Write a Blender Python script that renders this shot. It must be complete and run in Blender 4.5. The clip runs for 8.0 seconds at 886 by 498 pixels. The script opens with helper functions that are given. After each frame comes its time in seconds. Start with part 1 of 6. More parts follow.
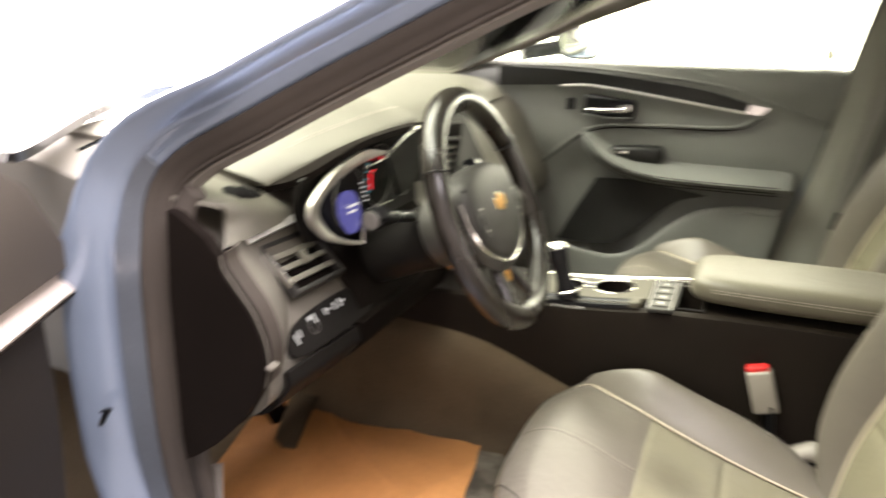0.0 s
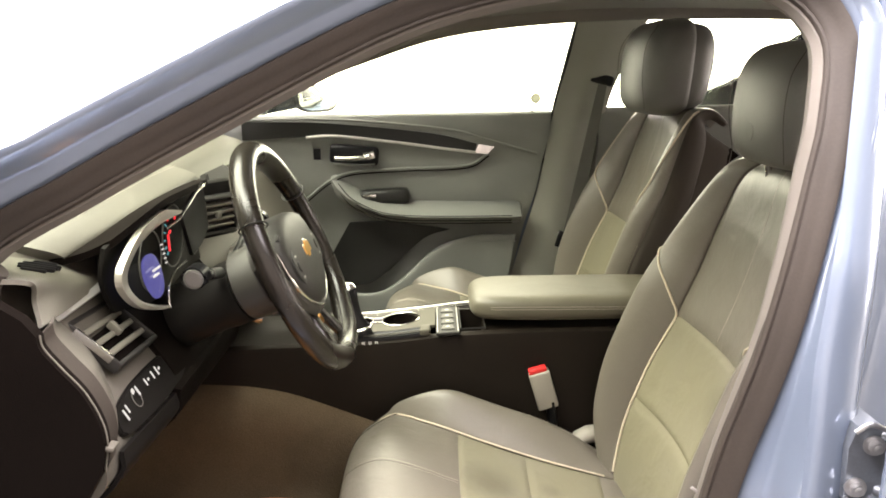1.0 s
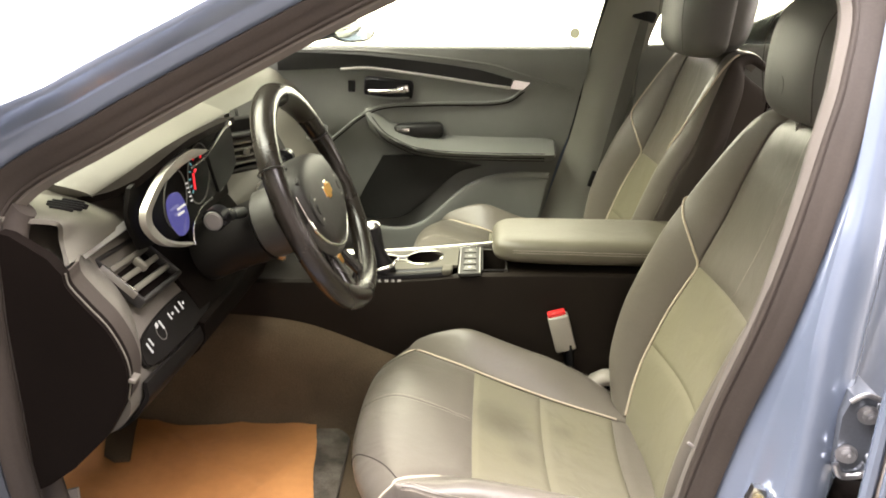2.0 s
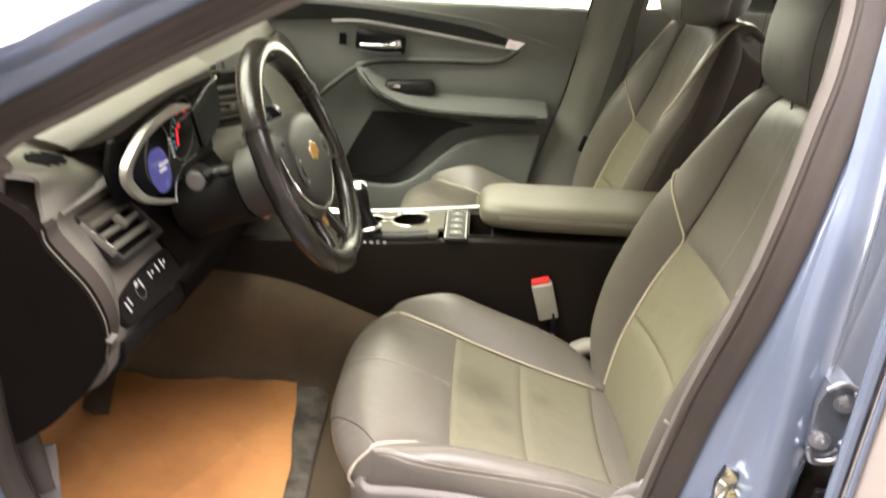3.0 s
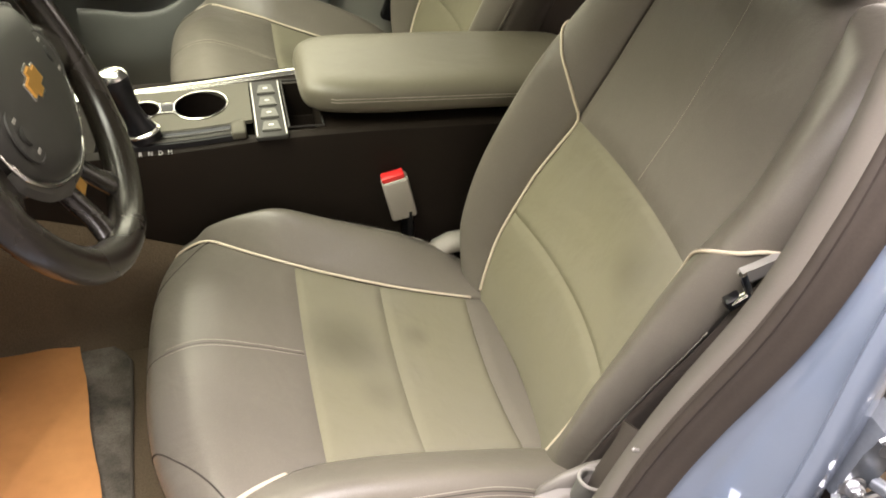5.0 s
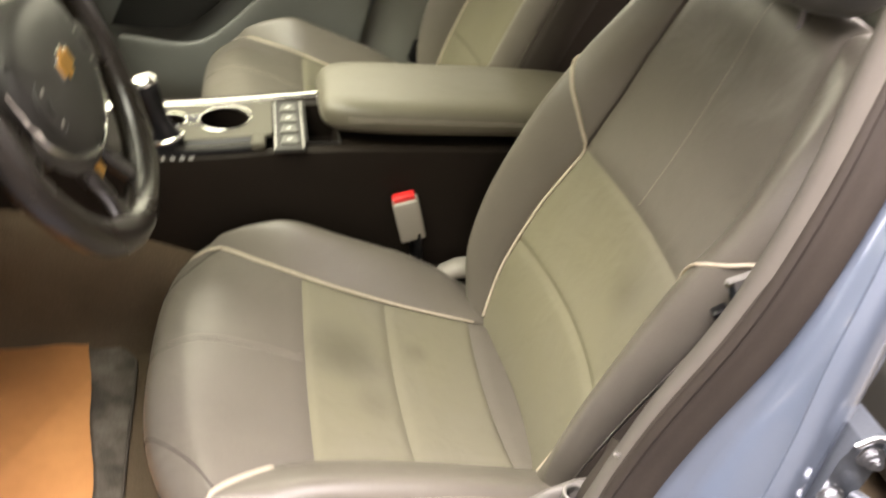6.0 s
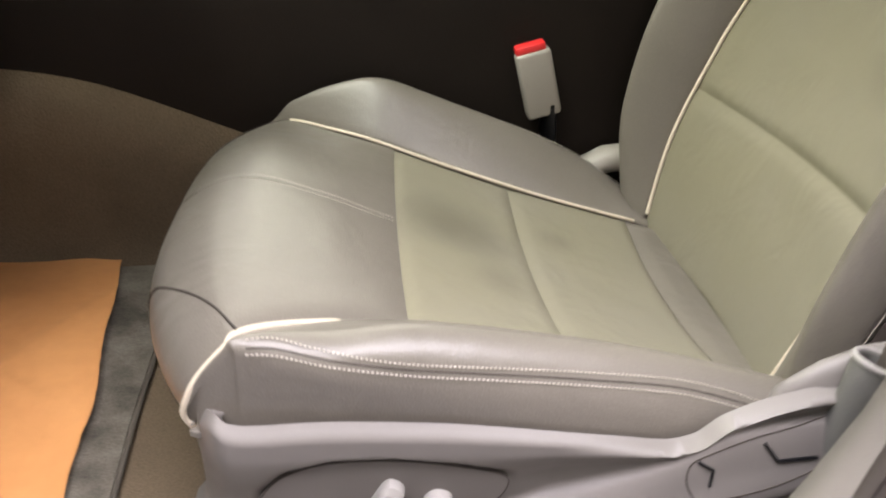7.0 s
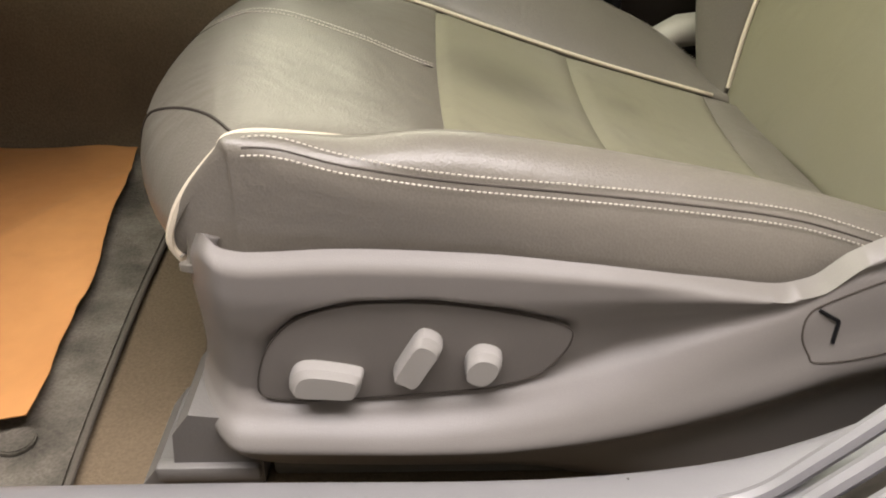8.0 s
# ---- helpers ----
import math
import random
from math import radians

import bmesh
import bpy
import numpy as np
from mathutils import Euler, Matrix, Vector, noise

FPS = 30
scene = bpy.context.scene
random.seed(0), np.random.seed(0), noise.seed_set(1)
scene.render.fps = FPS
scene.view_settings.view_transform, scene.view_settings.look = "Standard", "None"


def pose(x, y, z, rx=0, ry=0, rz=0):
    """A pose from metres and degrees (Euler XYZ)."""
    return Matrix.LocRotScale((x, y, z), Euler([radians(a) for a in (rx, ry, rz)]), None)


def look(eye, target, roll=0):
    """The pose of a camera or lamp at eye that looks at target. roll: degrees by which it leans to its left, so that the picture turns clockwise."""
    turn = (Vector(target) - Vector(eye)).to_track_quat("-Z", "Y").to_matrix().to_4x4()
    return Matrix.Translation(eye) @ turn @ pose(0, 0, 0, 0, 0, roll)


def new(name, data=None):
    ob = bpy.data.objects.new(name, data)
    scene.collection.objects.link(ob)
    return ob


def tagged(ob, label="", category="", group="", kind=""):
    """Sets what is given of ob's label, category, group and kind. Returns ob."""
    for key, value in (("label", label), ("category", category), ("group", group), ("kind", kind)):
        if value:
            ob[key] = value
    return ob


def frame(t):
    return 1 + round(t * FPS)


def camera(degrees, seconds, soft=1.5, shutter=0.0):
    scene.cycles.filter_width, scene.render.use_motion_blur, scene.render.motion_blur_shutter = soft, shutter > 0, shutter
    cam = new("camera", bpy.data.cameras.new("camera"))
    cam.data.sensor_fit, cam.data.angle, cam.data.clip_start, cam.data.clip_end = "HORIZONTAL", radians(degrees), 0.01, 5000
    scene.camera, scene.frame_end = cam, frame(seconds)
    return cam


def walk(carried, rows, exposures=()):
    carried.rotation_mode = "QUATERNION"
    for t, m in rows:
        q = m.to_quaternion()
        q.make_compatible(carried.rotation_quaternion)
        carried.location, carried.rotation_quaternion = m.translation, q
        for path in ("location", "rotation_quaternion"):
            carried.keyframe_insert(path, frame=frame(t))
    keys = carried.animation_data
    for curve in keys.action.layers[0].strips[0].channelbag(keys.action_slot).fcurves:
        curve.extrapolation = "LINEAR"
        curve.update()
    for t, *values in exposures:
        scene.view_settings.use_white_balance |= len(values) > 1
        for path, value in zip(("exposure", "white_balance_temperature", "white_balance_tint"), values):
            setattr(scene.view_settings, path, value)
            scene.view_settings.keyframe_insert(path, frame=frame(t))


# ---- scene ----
cam = camera(59.85, 8.0, 1.8, 0.5)
PATH = [
    (0, look((0.3414, -0.5640, 1.1778), (-0.3469, 1.2103, 0.5628), 1.89)),
    (0.2, look((0.3019, -0.5950, 1.1789), (-0.1439, 1.2691, 0.6075), 0.24)),
    (0.5, look((0.2338, -0.6332, 1.1766), (0.0479, 1.2937, 0.6738), -0.39)),
    (0.8, look((0.2064, -0.6405, 1.1680), (0.2138, 1.3049, 0.7039), 0.31)),
    (1, look((0.1994, -0.6542, 1.1721), (0.2339, 1.2902, 0.7049), 0.62)),
    (1.5, look((0.2146, -0.6577, 1.1813), (0.1549, 1.2810, 0.6939), 0.75)),
    (1.7, look((0.2325, -0.6582, 1.1907), (0.1634, 1.2567, 0.6179), 1.15)),
    (2.8, look((0.2505, -0.6483, 1.2496), (0.1791, 1.2131, 0.5215), 3.06)),
    (3, look((0.2443, -0.6378, 1.2281), (0.2065, 1.2070, 0.4565), 4.21)),
    (3.2, look((0.2683, -0.5972, 1.2032), (0.2572, 1.2225, 0.3734), 5.61)),
    (3.5, look((0.2871, -0.4957, 1.1843), (0.3639, 1.2604, 0.2301), 6.68)),
    (3.7, look((0.2964, -0.4208, 1.1806), (0.4471, 1.2644, 0.1142), 6.92)),
    (4, look((0.2617, -0.3072, 1.2029), (0.5656, 1.2490, -0.0161), 7.27)),
    (4.2, look((0.2208, -0.2389, 1.2303), (0.6107, 1.2536, -0.0427), 7.12)),
    (4.5, look((0.1687, -0.1584, 1.2472), (0.6831, 1.2765, -0.0476), 8.30)),
    (5.8, look((0.1748, -0.2121, 1.2838), (0.7067, 1.3108, 0.1015), 7.76)),
    (6, look((0.1888, -0.2330, 1.2293), (0.6589, 1.3343, 0.0793), 9.96)),
    (6.2, look((0.2103, -0.2500, 1.1432), (0.5109, 1.3748, 0.0164), 10.09)),
    (6.5, look((0.2142, -0.2169, 0.9861), (0.3879, 1.5179, 0.0062), 10.26)),
    (6.8, look((0.2284, -0.1304, 0.8669), (0.4005, 1.5552, -0.1958), 3.65)),
    (7, look((0.2265, -0.1009, 0.7876), (0.4226, 1.6496, -0.1597), 3.02)),
    (7.3, look((0.2346, -0.0634, 0.7041), (0.3979, 1.7083, -0.2095), 3.09)),
    (7.5, look((0.2320, -0.0499, 0.6627), (0.3869, 1.7024, -0.2888), 2.55)),
    (7.7, look((0.2417, -0.0546, 0.6608), (0.3385, 1.6750, -0.3387), 1.63)),
    (8, look((0.2367, -0.0557, 0.6535), (0.3089, 1.6663, -0.3612), 1.17)),
]
walk(cam, PATH, [(0.0, 0.42, 6750, 17), (1.5, 0.32, 6850, 16), (3.0, 0.17, 6700, 17), (3.5, 0.09, 6700, 16), (4.0, -0.02, 6750, 15), (4.5, -0.05, 6800, 16), (6.0, 0.0, 6950, 18), (6.5, 0.04, 6450, 21),
                 (7.2, -0.14, 6350, 17), (7.6, -0.28, 6600, 15), (8.0, -0.36, 6800, 14)])

# ---- light ----
world = bpy.data.worlds.new("white_booth")
scene.world = world
world.use_nodes = True
wn = world.node_tree.nodes
wn["Background"].inputs[0].default_value = (1.0, 0.93, 0.84, 1)
wn["Background"].inputs[1].default_value = 0.72


def area(name, eye, target, size, power, color):
    data = bpy.data.lights.new(name, "AREA")
    data.shape, data.size, data.size_y = "RECTANGLE", size[0], size[1]
    data.energy, data.color = power, color
    ob = new(name, data)
    ob.matrix_world = look(eye, target)
    return ob


# Unseen overhead lamp, inferred from the bright upward faces.
area("unseen_overhead_lamp", (0.2, -0.40, 2.95), (0.2, -0.40, 0.0), (3.2, 1.1), 270, (0.985, 0.955, 0.985))
# Second unseen lamp, added to brighten the dash through the windscreen.
area("unseen_overhead_lamp", (-1.3, 0.9, 2.95), (-1.3, 0.9, 0.0), (1.8, 1.8), 190, (1.0, 0.965, 0.93))


# ---- materials ----
def material(name, color, rough=0.5, metal=0.0, grain=300.0, bump=0.1, vary=0.15, blotch=6.0, coat=0.0,
             spec=0.5, second=None, cells=False, crease=0.0, stains=()):
    m = bpy.data.materials.new(name)
    m.use_nodes = True
    nt = m.node_tree
    b = nt.nodes["Principled BSDF"]
    link = nt.links.new
    co = nt.nodes.new("ShaderNodeTexCoord")
    big = nt.nodes.new("ShaderNodeTexNoise")
    big.inputs["Scale"].default_value = blotch
    big.inputs["Detail"].default_value = 5
    link(co.outputs["Object"], big.inputs["Vector"])
    ramp = nt.nodes.new("ShaderNodeValToRGB")
    c2 = second if second else tuple(c * (1 - vary) for c in color)
    c1 = color if second else tuple(min(1, c * (1 + vary)) for c in color)
    ramp.color_ramp.elements[0].color = (*c2, 1)
    ramp.color_ramp.elements[1].color = (*c1, 1)
    ramp.color_ramp.elements[0].position, ramp.color_ramp.elements[1].position = 0.32, 0.68
    link(big.outputs["Fac"], ramp.inputs["Fac"])
    fine = nt.nodes.new("ShaderNodeTexVoronoi" if cells else "ShaderNodeTexNoise")
    fine.inputs["Scale"].default_value = grain
    link(co.outputs["Object"], fine.inputs["Vector"])
    out = fine.outputs["Distance"] if cells else fine.outputs["Fac"]
    mix = nt.nodes.new("ShaderNodeMixRGB")
    mix.blend_type = "MULTIPLY"
    mix.inputs[0].default_value = min(0.6, vary * 1.6)
    link(ramp.outputs["Color"], mix.inputs[1])
    link(out, mix.inputs[2])
    tone = mix.outputs[0]
    for x, y, z, r, depth in stains:
        far = nt.nodes.new("ShaderNodeVectorMath")
        far.operation = "DISTANCE"
        far.inputs[1].default_value = (x, y, z)
        link(co.outputs["Object"], far.inputs[0])
        rough_edge = nt.nodes.new("ShaderNodeMath")
        rough_edge.operation = "MULTIPLY_ADD"
        rough_edge.inputs[1].default_value = -r * 1.3
        link(big.outputs["Fac"], rough_edge.inputs[0])
        link(far.outputs["Value"], rough_edge.inputs[2])
        fade = nt.nodes.new("ShaderNodeMapRange")
        fade.interpolation_type = "SMOOTHSTEP"
        fade.inputs["From Min"].default_value, fade.inputs["From Max"].default_value = -r * 0.55, r * 0.55
        fade.inputs["To Min"].default_value, fade.inputs["To Max"].default_value = 1 - depth, 1.0
        link(rough_edge.outputs[0], fade.inputs["Value"])
        worn = nt.nodes.new("ShaderNodeMixRGB")
        worn.blend_type = "MULTIPLY"
        worn.inputs[0].default_value = 1.0
        link(tone, worn.inputs[1])
        link(fade.outputs["Result"], worn.inputs[2])
        tone = worn.outputs[0]
    link(tone, b.inputs["Base Color"])
    bp = nt.nodes.new("ShaderNodeBump")
    bp.inputs["Strength"].default_value = bump
    bp.inputs["Distance"].default_value = 0.002
    link(out, bp.inputs["Height"])
    if crease:
        soft = nt.nodes.new("ShaderNodeTexNoise")
        soft.inputs["Scale"].default_value = 14
        soft.inputs["Detail"].default_value = 3
        soft.inputs["Distortion"].default_value = 0.4
        link(co.outputs["Object"], soft.inputs["Vector"])
        wide_bump = nt.nodes.new("ShaderNodeBump")
        wide_bump.inputs["Strength"].default_value = crease
        wide_bump.inputs["Distance"].default_value = 0.007
        link(soft.outputs["Fac"], wide_bump.inputs["Height"])
        link(wide_bump.outputs["Normal"], bp.inputs["Normal"])
    link(bp.outputs["Normal"], b.inputs["Normal"])
    rr = nt.nodes.new("ShaderNodeMapRange")
    rr.inputs["To Min"].default_value, rr.inputs["To Max"].default_value = rough * 0.85, min(1, rough * 1.15)
    link(big.outputs["Fac"], rr.inputs["Value"])
    link(rr.outputs["Result"], b.inputs["Roughness"])
    b.inputs["Metallic"].default_value = metal
    b.inputs["Coat Weight"].default_value = coat
    b.inputs["Specular IOR Level"].default_value = spec
    return m


LEATHER = material("grey_leather", (0.150, 0.136, 0.112), 0.36, grain=650, bump=0.10, vary=0.08, blotch=5, cells=True, crease=0.4)
ARMPAD = material("armrest_leather", (0.108, 0.099, 0.072), 0.45, grain=650, bump=0.12, vary=0.08, blotch=5, cells=True, crease=0.2)
SUEDE = material("olive_suede", (0.190, 0.178, 0.134), 0.9, grain=900, bump=0.08, vary=0.08, blotch=4.5,
                 second=(0.185, 0.173, 0.118), spec=0.15, crease=0.7,
                 stains=((0.015, 0.03, 0.17, 0.07, 0.34), (0.05, -0.06, 0.16, 0.04, 0.2), (0.13, 0.06, 0.13, 0.03, 0.22), (0.36, -0.08, 0.35, 0.05, 0.2)))
PIPING = material("cream_piping", (0.60, 0.53, 0.41), 0.55, grain=400, bump=0.05, vary=0.08)
THREAD = material("pale_thread", (0.52, 0.48, 0.41), 0.7, grain=900, bump=0.1, vary=0.1)
VALANCE = material("grey_plastic", (0.165, 0.152, 0.138), 0.48, grain=1400, bump=0.05, vary=0.05, cells=True)
SWITCH = material("switch_plastic", (0.29, 0.277, 0.255), 0.45, grain=900, bump=0.05, vary=0.05)
# Valance plastic in a darker tone, with the recess shade coloured in.
SHADED_PLATE = material("shaded_plate_plastic", (0.125, 0.114, 0.102), 0.55, grain=900, bump=0.06, vary=0.04)
FOOT = material("rail_foot_plastic", (0.135, 0.128, 0.118), 0.5, grain=600, bump=0.08, vary=0.06)
SILLTRIM = material("sill_plastic", (0.19, 0.185, 0.19), 0.42, grain=900, bump=0.06, vary=0.04)
PADTOP = material("door_pad_leather", (0.46, 0.40, 0.36), 0.5, grain=650, bump=0.12, vary=0.06, cells=True)
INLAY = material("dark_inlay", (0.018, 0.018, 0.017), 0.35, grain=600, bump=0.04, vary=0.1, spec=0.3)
CONSOLE = material("console_side", (0.014, 0.0105, 0.008), 0.55, grain=700, bump=0.12, vary=0.15, cells=True, spec=0.12)
POD = material("pod_black", (0.010, 0.009, 0.008), 0.55, grain=300, bump=0.02, vary=0.1, spec=0.1)
DASH = material("dash_vinyl", (0.122, 0.113, 0.094), 0.5, grain=700, bump=0.12, vary=0.07, cells=True, spec=0.35)
DASHPAD = material("dash_pad", (0.135, 0.128, 0.105), 0.5, grain=700, bump=0.12, vary=0.07, cells=True)
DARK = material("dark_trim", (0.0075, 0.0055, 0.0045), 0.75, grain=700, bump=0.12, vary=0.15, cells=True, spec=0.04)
# Dark brown for seams and trim; on seat backs it stands in for shade.
FLANK = material("dark_trim_seam_shade", (0.045, 0.036, 0.028), 0.8, grain=500, bump=0.1, vary=0.15)
LOWTRIM = material("dark_door_plastic", (0.020, 0.016, 0.013), 0.6, grain=500, bump=0.1, vary=0.15, spec=0.2)
BLACK = material("gloss_black", (0.006, 0.006, 0.007), 0.28, grain=50, bump=0.0, vary=0.1, spec=0.25)
# Beige stands in for surroundings reflected in the blue rear door.
SKIN_REFLECTION = material("door_skin_reflection", (0.40, 0.36, 0.325), 0.35, metal=0.1, grain=1200, bump=0.02, vary=0.05, coat=0.4)
ZINC = material("yellow_zinc", (0.75, 0.70, 0.50), 0.25, metal=1.0, grain=150, bump=0.05, vary=0.1)
DOORTRIM = material("door_trim", (0.185, 0.192, 0.178), 0.48, grain=700, bump=0.12, vary=0.08, cells=True)
PILLAR = material("pillar_trim", (0.14, 0.127, 0.11), 0.7, grain=500, bump=0.08, vary=0.05)
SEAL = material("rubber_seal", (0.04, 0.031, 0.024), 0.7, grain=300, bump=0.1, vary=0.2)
PAINT = material("blue_paint", (0.222, 0.274, 0.366), 0.22, metal=0.4, grain=1500, bump=0.02, vary=0.05, coat=0.8)
CHROME = material("satin_chrome", (0.78, 0.77, 0.74), 0.2, metal=1.0, grain=200, bump=0.01, vary=0.05)
BRIGHT = material("bright_strip", (0.72, 0.71, 0.68), 0.38, metal=0.7, grain=200, bump=0.01, vary=0.05)
STEEL = material("zinc_steel", (0.62, 0.63, 0.65), 0.28, metal=1.0, grain=120, bump=0.05, vary=0.2)
CARPET = material("brown_carpet", (0.145, 0.110, 0.072), 0.95, grain=420, bump=0.6, vary=0.3, blotch=4, spec=0.05)
MAT = material("grey_carpet_mat", (0.158, 0.142, 0.114), 0.95, grain=420, bump=0.6, vary=0.42, blotch=26, spec=0.05)
HEM = material("mat_hem", (0.085, 0.072, 0.055), 0.9, grain=500, bump=0.3, vary=0.2)
PAPER = material("kraft_paper", (0.56, 0.26, 0.085), 0.75, grain=60, bump=0.15, vary=0.1, blotch=5,
                 second=(0.42, 0.178, 0.052), crease=0.3)
WHEEL = material("wheel_leather", (0.016, 0.013, 0.010), 0.27, grain=700, bump=0.05, vary=0.12, cells=True, spec=0.55)
HUB = material("airbag_vinyl", (0.020, 0.0187, 0.016), 0.5, grain=700, bump=0.12, vary=0.1, cells=True, spec=0.5)
SATIN = material("satin_grey", (0.085, 0.082, 0.072), 0.35, metal=0.3, grain=500, bump=0.02, vary=0.06)
COLUMN = material("column_plastic", (0.034, 0.032, 0.027), 0.5, grain=700, bump=0.1, vary=0.08, cells=True)
HEADREST = material("dark_leather", (0.115, 0.114, 0.102), 0.5, grain=650, bump=0.12, vary=0.08, cells=True)
GOLD = material("gold_emblem", (0.75, 0.42, 0.10), 0.3, metal=0.7, grain=200, bump=0.02, vary=0.05)
RED = material("red_button", (0.75, 0.03, 0.03), 0.4, grain=200, bump=0.02, vary=0.05)
WHITEPAPER = material("white_label", (0.7, 0.69, 0.66), 0.5, grain=200, bump=0.02, vary=0.04)
YELLOW = material("yellow_label", (0.75, 0.6, 0.05), 0.5, grain=200, bump=0.02, vary=0.05)
PILLARP = material("far_pillar_trim", (0.27, 0.27, 0.235), 0.65, grain=600, bump=0.08, vary=0.05)
BUCKLE = material("buckle_plastic", (0.33, 0.31, 0.27), 0.5, grain=600, bump=0.05, vary=0.06)
FLOORMAT = material("booth_floor", (0.16, 0.15, 0.14), 0.6, grain=40, bump=0.05, vary=0.06, blotch=2)
WEBBING = material("belt_webbing", (0.12, 0.12, 0.105), 0.7, grain=500, bump=0.3, vary=0.15)
SILVER = material("silver_plastic", (0.55, 0.53, 0.47), 0.35, metal=0.6, grain=500, bump=0.02, vary=0.05)
WOODTRIM = material("light_console_trim", (0.085, 0.079, 0.060), 0.5, metal=0.1, grain=300, bump=0.02, vary=0.08, spec=0.25)


SHROUD = material("shroud_plastic", (0.018, 0.017, 0.015), 0.55, grain=700, bump=0.1, vary=0.1, cells=True)
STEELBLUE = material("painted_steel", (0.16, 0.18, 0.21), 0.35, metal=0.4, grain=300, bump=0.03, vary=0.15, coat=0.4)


def glow(name, color, strength):
    m = bpy.data.materials.new(name)
    m.use_nodes = True
    b = m.node_tree.nodes["Principled BSDF"]
    b.inputs["Base Color"].default_value = (0.01, 0.01, 0.012, 1)
    b.inputs["Emission Color"].default_value = (*color, 1)
    b.inputs["Emission Strength"].default_value = strength
    b.inputs["Roughness"].default_value = 0.2
    return m


SCREEN = glow("blue_display", (0.16, 0.16, 0.55), 0.45)
REDGLOW = glow("red_pointer", (1.0, 0.03, 0.04), 1.0)
TEALGLOW = glow("teal_marks", (0.15, 0.5, 0.55), 0.5)
WHITEGLOW = glow("white_marks", (0.9, 0.9, 0.85), 0.7)


def glass(name, tint):
    m = bpy.data.materials.new(name)
    m.use_nodes = True
    nt = m.node_tree
    nt.nodes.remove(nt.nodes["Principled BSDF"])
    tr = nt.nodes.new("ShaderNodeBsdfTransparent")
    tr.inputs[0].default_value = (*tint, 1)
    gl = nt.nodes.new("ShaderNodeBsdfGlossy")
    gl.inputs["Roughness"].default_value = 0.02
    fr = nt.nodes.new("ShaderNodeFresnel")
    mx = nt.nodes.new("ShaderNodeMixShader")
    nt.links.new(fr.outputs[0], mx.inputs[0])
    nt.links.new(tr.outputs[0], mx.inputs[1])
    nt.links.new(gl.outputs[0], mx.inputs[2])
    nt.links.new(mx.outputs[0], nt.nodes["Material Output"].inputs[0])
    return m


# Backdrop walls glow by themselves, raised well past white to brighten the cabin.
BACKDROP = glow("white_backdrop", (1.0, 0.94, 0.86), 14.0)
WALLPAINT = material("unseen_wall", (0.24, 0.226, 0.217), 0.7, grain=30, bump=0.05, vary=0.05, blotch=1)
GLASS = glass("tinted_glass", (0.88, 0.92, 0.84))
MIRROR = material("mirror_glass", (0.9, 0.9, 0.9), 0.03, metal=1.0, grain=20, bump=0.0, vary=0.0)


# ---- mesh helpers ----
def catmull(pts, n=6, closed=False):
    pts = [Vector(p) for p in pts]
    out = []
    k = len(pts)
    for i in range(k if closed else k - 1):
        if closed:
            a, b, c, d = (pts[(i + j - 1) % k] for j in range(4))
        else:
            b, c = pts[i], pts[i + 1]
            a = pts[i - 1] if i else b * 2 - c
            d = pts[i + 2] if i + 2 < k else c * 2 - b
        for j in range(n):
            t = j / n
            out.append(0.5 * (2 * b + (c - a) * t + (2 * a - 5 * b + 4 * c - d) * t * t
                              + (3 * b - a - 3 * c + d) * t ** 3))
    if not closed:
        out.append(pts[-1].copy())
    return out


def curve1(table, x):
    """A smooth value without overshoot between the rows (x, value) of a table."""
    if x <= table[0][0]:
        return table[0][1]
    if x >= table[-1][0]:
        return table[-1][1]
    i = next(k for k in range(len(table) - 1) if x <= table[k + 1][0])
    slope = [(q[1] - p[1]) / (q[0] - p[0]) for p, q in zip(table[max(0, i - 1):i + 2], table[max(0, i - 1) + 1:i + 3])]
    here = slope[1] if i else slope[0]
    before = slope[0] if i else here
    after = slope[-1] if i + 2 < len(table) else here

    def blend(a, b):
        return 0.0 if a * b <= 0 else 2 * a * b / (a + b)

    h = table[i + 1][0] - table[i][0]
    t = (x - table[i][0]) / h
    m0, m1 = blend(before, here) if i else here, blend(here, after) if i + 2 < len(table) else here
    return ((2 * t ** 3 - 3 * t * t + 1) * table[i][1] + (t ** 3 - 2 * t * t + t) * h * m0
            + (3 * t * t - 2 * t ** 3) * table[i + 1][1] + (t ** 3 - t * t) * h * m1)


def part(name, bm, mat, parent=None, label="", smooth=True, sharp=42):
    me = bpy.data.meshes.new(name)
    if isinstance(bm, bmesh.types.BMesh):
        bmesh.ops.recalc_face_normals(bm, faces=bm.faces)
        bm.to_mesh(me)
        bm.free()
    else:
        me.from_pydata([tuple(v) for v in bm[0]], [], bm[1])
        me.update()
    me.materials.append(mat)
    if smooth:
        me.shade_smooth()
        me.set_sharp_from_angle(angle=radians(sharp))
    ob = new(name, me)
    if parent is not None:
        ob.parent = parent
    if label:
        ob["label"] = label
    return ob


def thing(name, label, category, at=(0, 0, 0), group="", kind=""):
    ob = new(name)
    ob.empty_display_size = 0.1
    ob.location = at
    return tagged(ob, label, category, group, kind)


def rings(sections, closed=True, caps=True):
    """A skin over rings of equal length."""
    bm = bmesh.new()
    vs = [[bm.verts.new(p) for p in s] for s in sections]
    n = len(vs[0])
    for a, b in zip(vs, vs[1:]):
        for i in range(n if closed else n - 1):
            j = (i + 1) % n
            bm.faces.new((a[i], a[j], b[j], b[i]))
    if caps and closed:
        bm.faces.new(vs[0][::-1])
        bm.faces.new(vs[-1])
    return bm


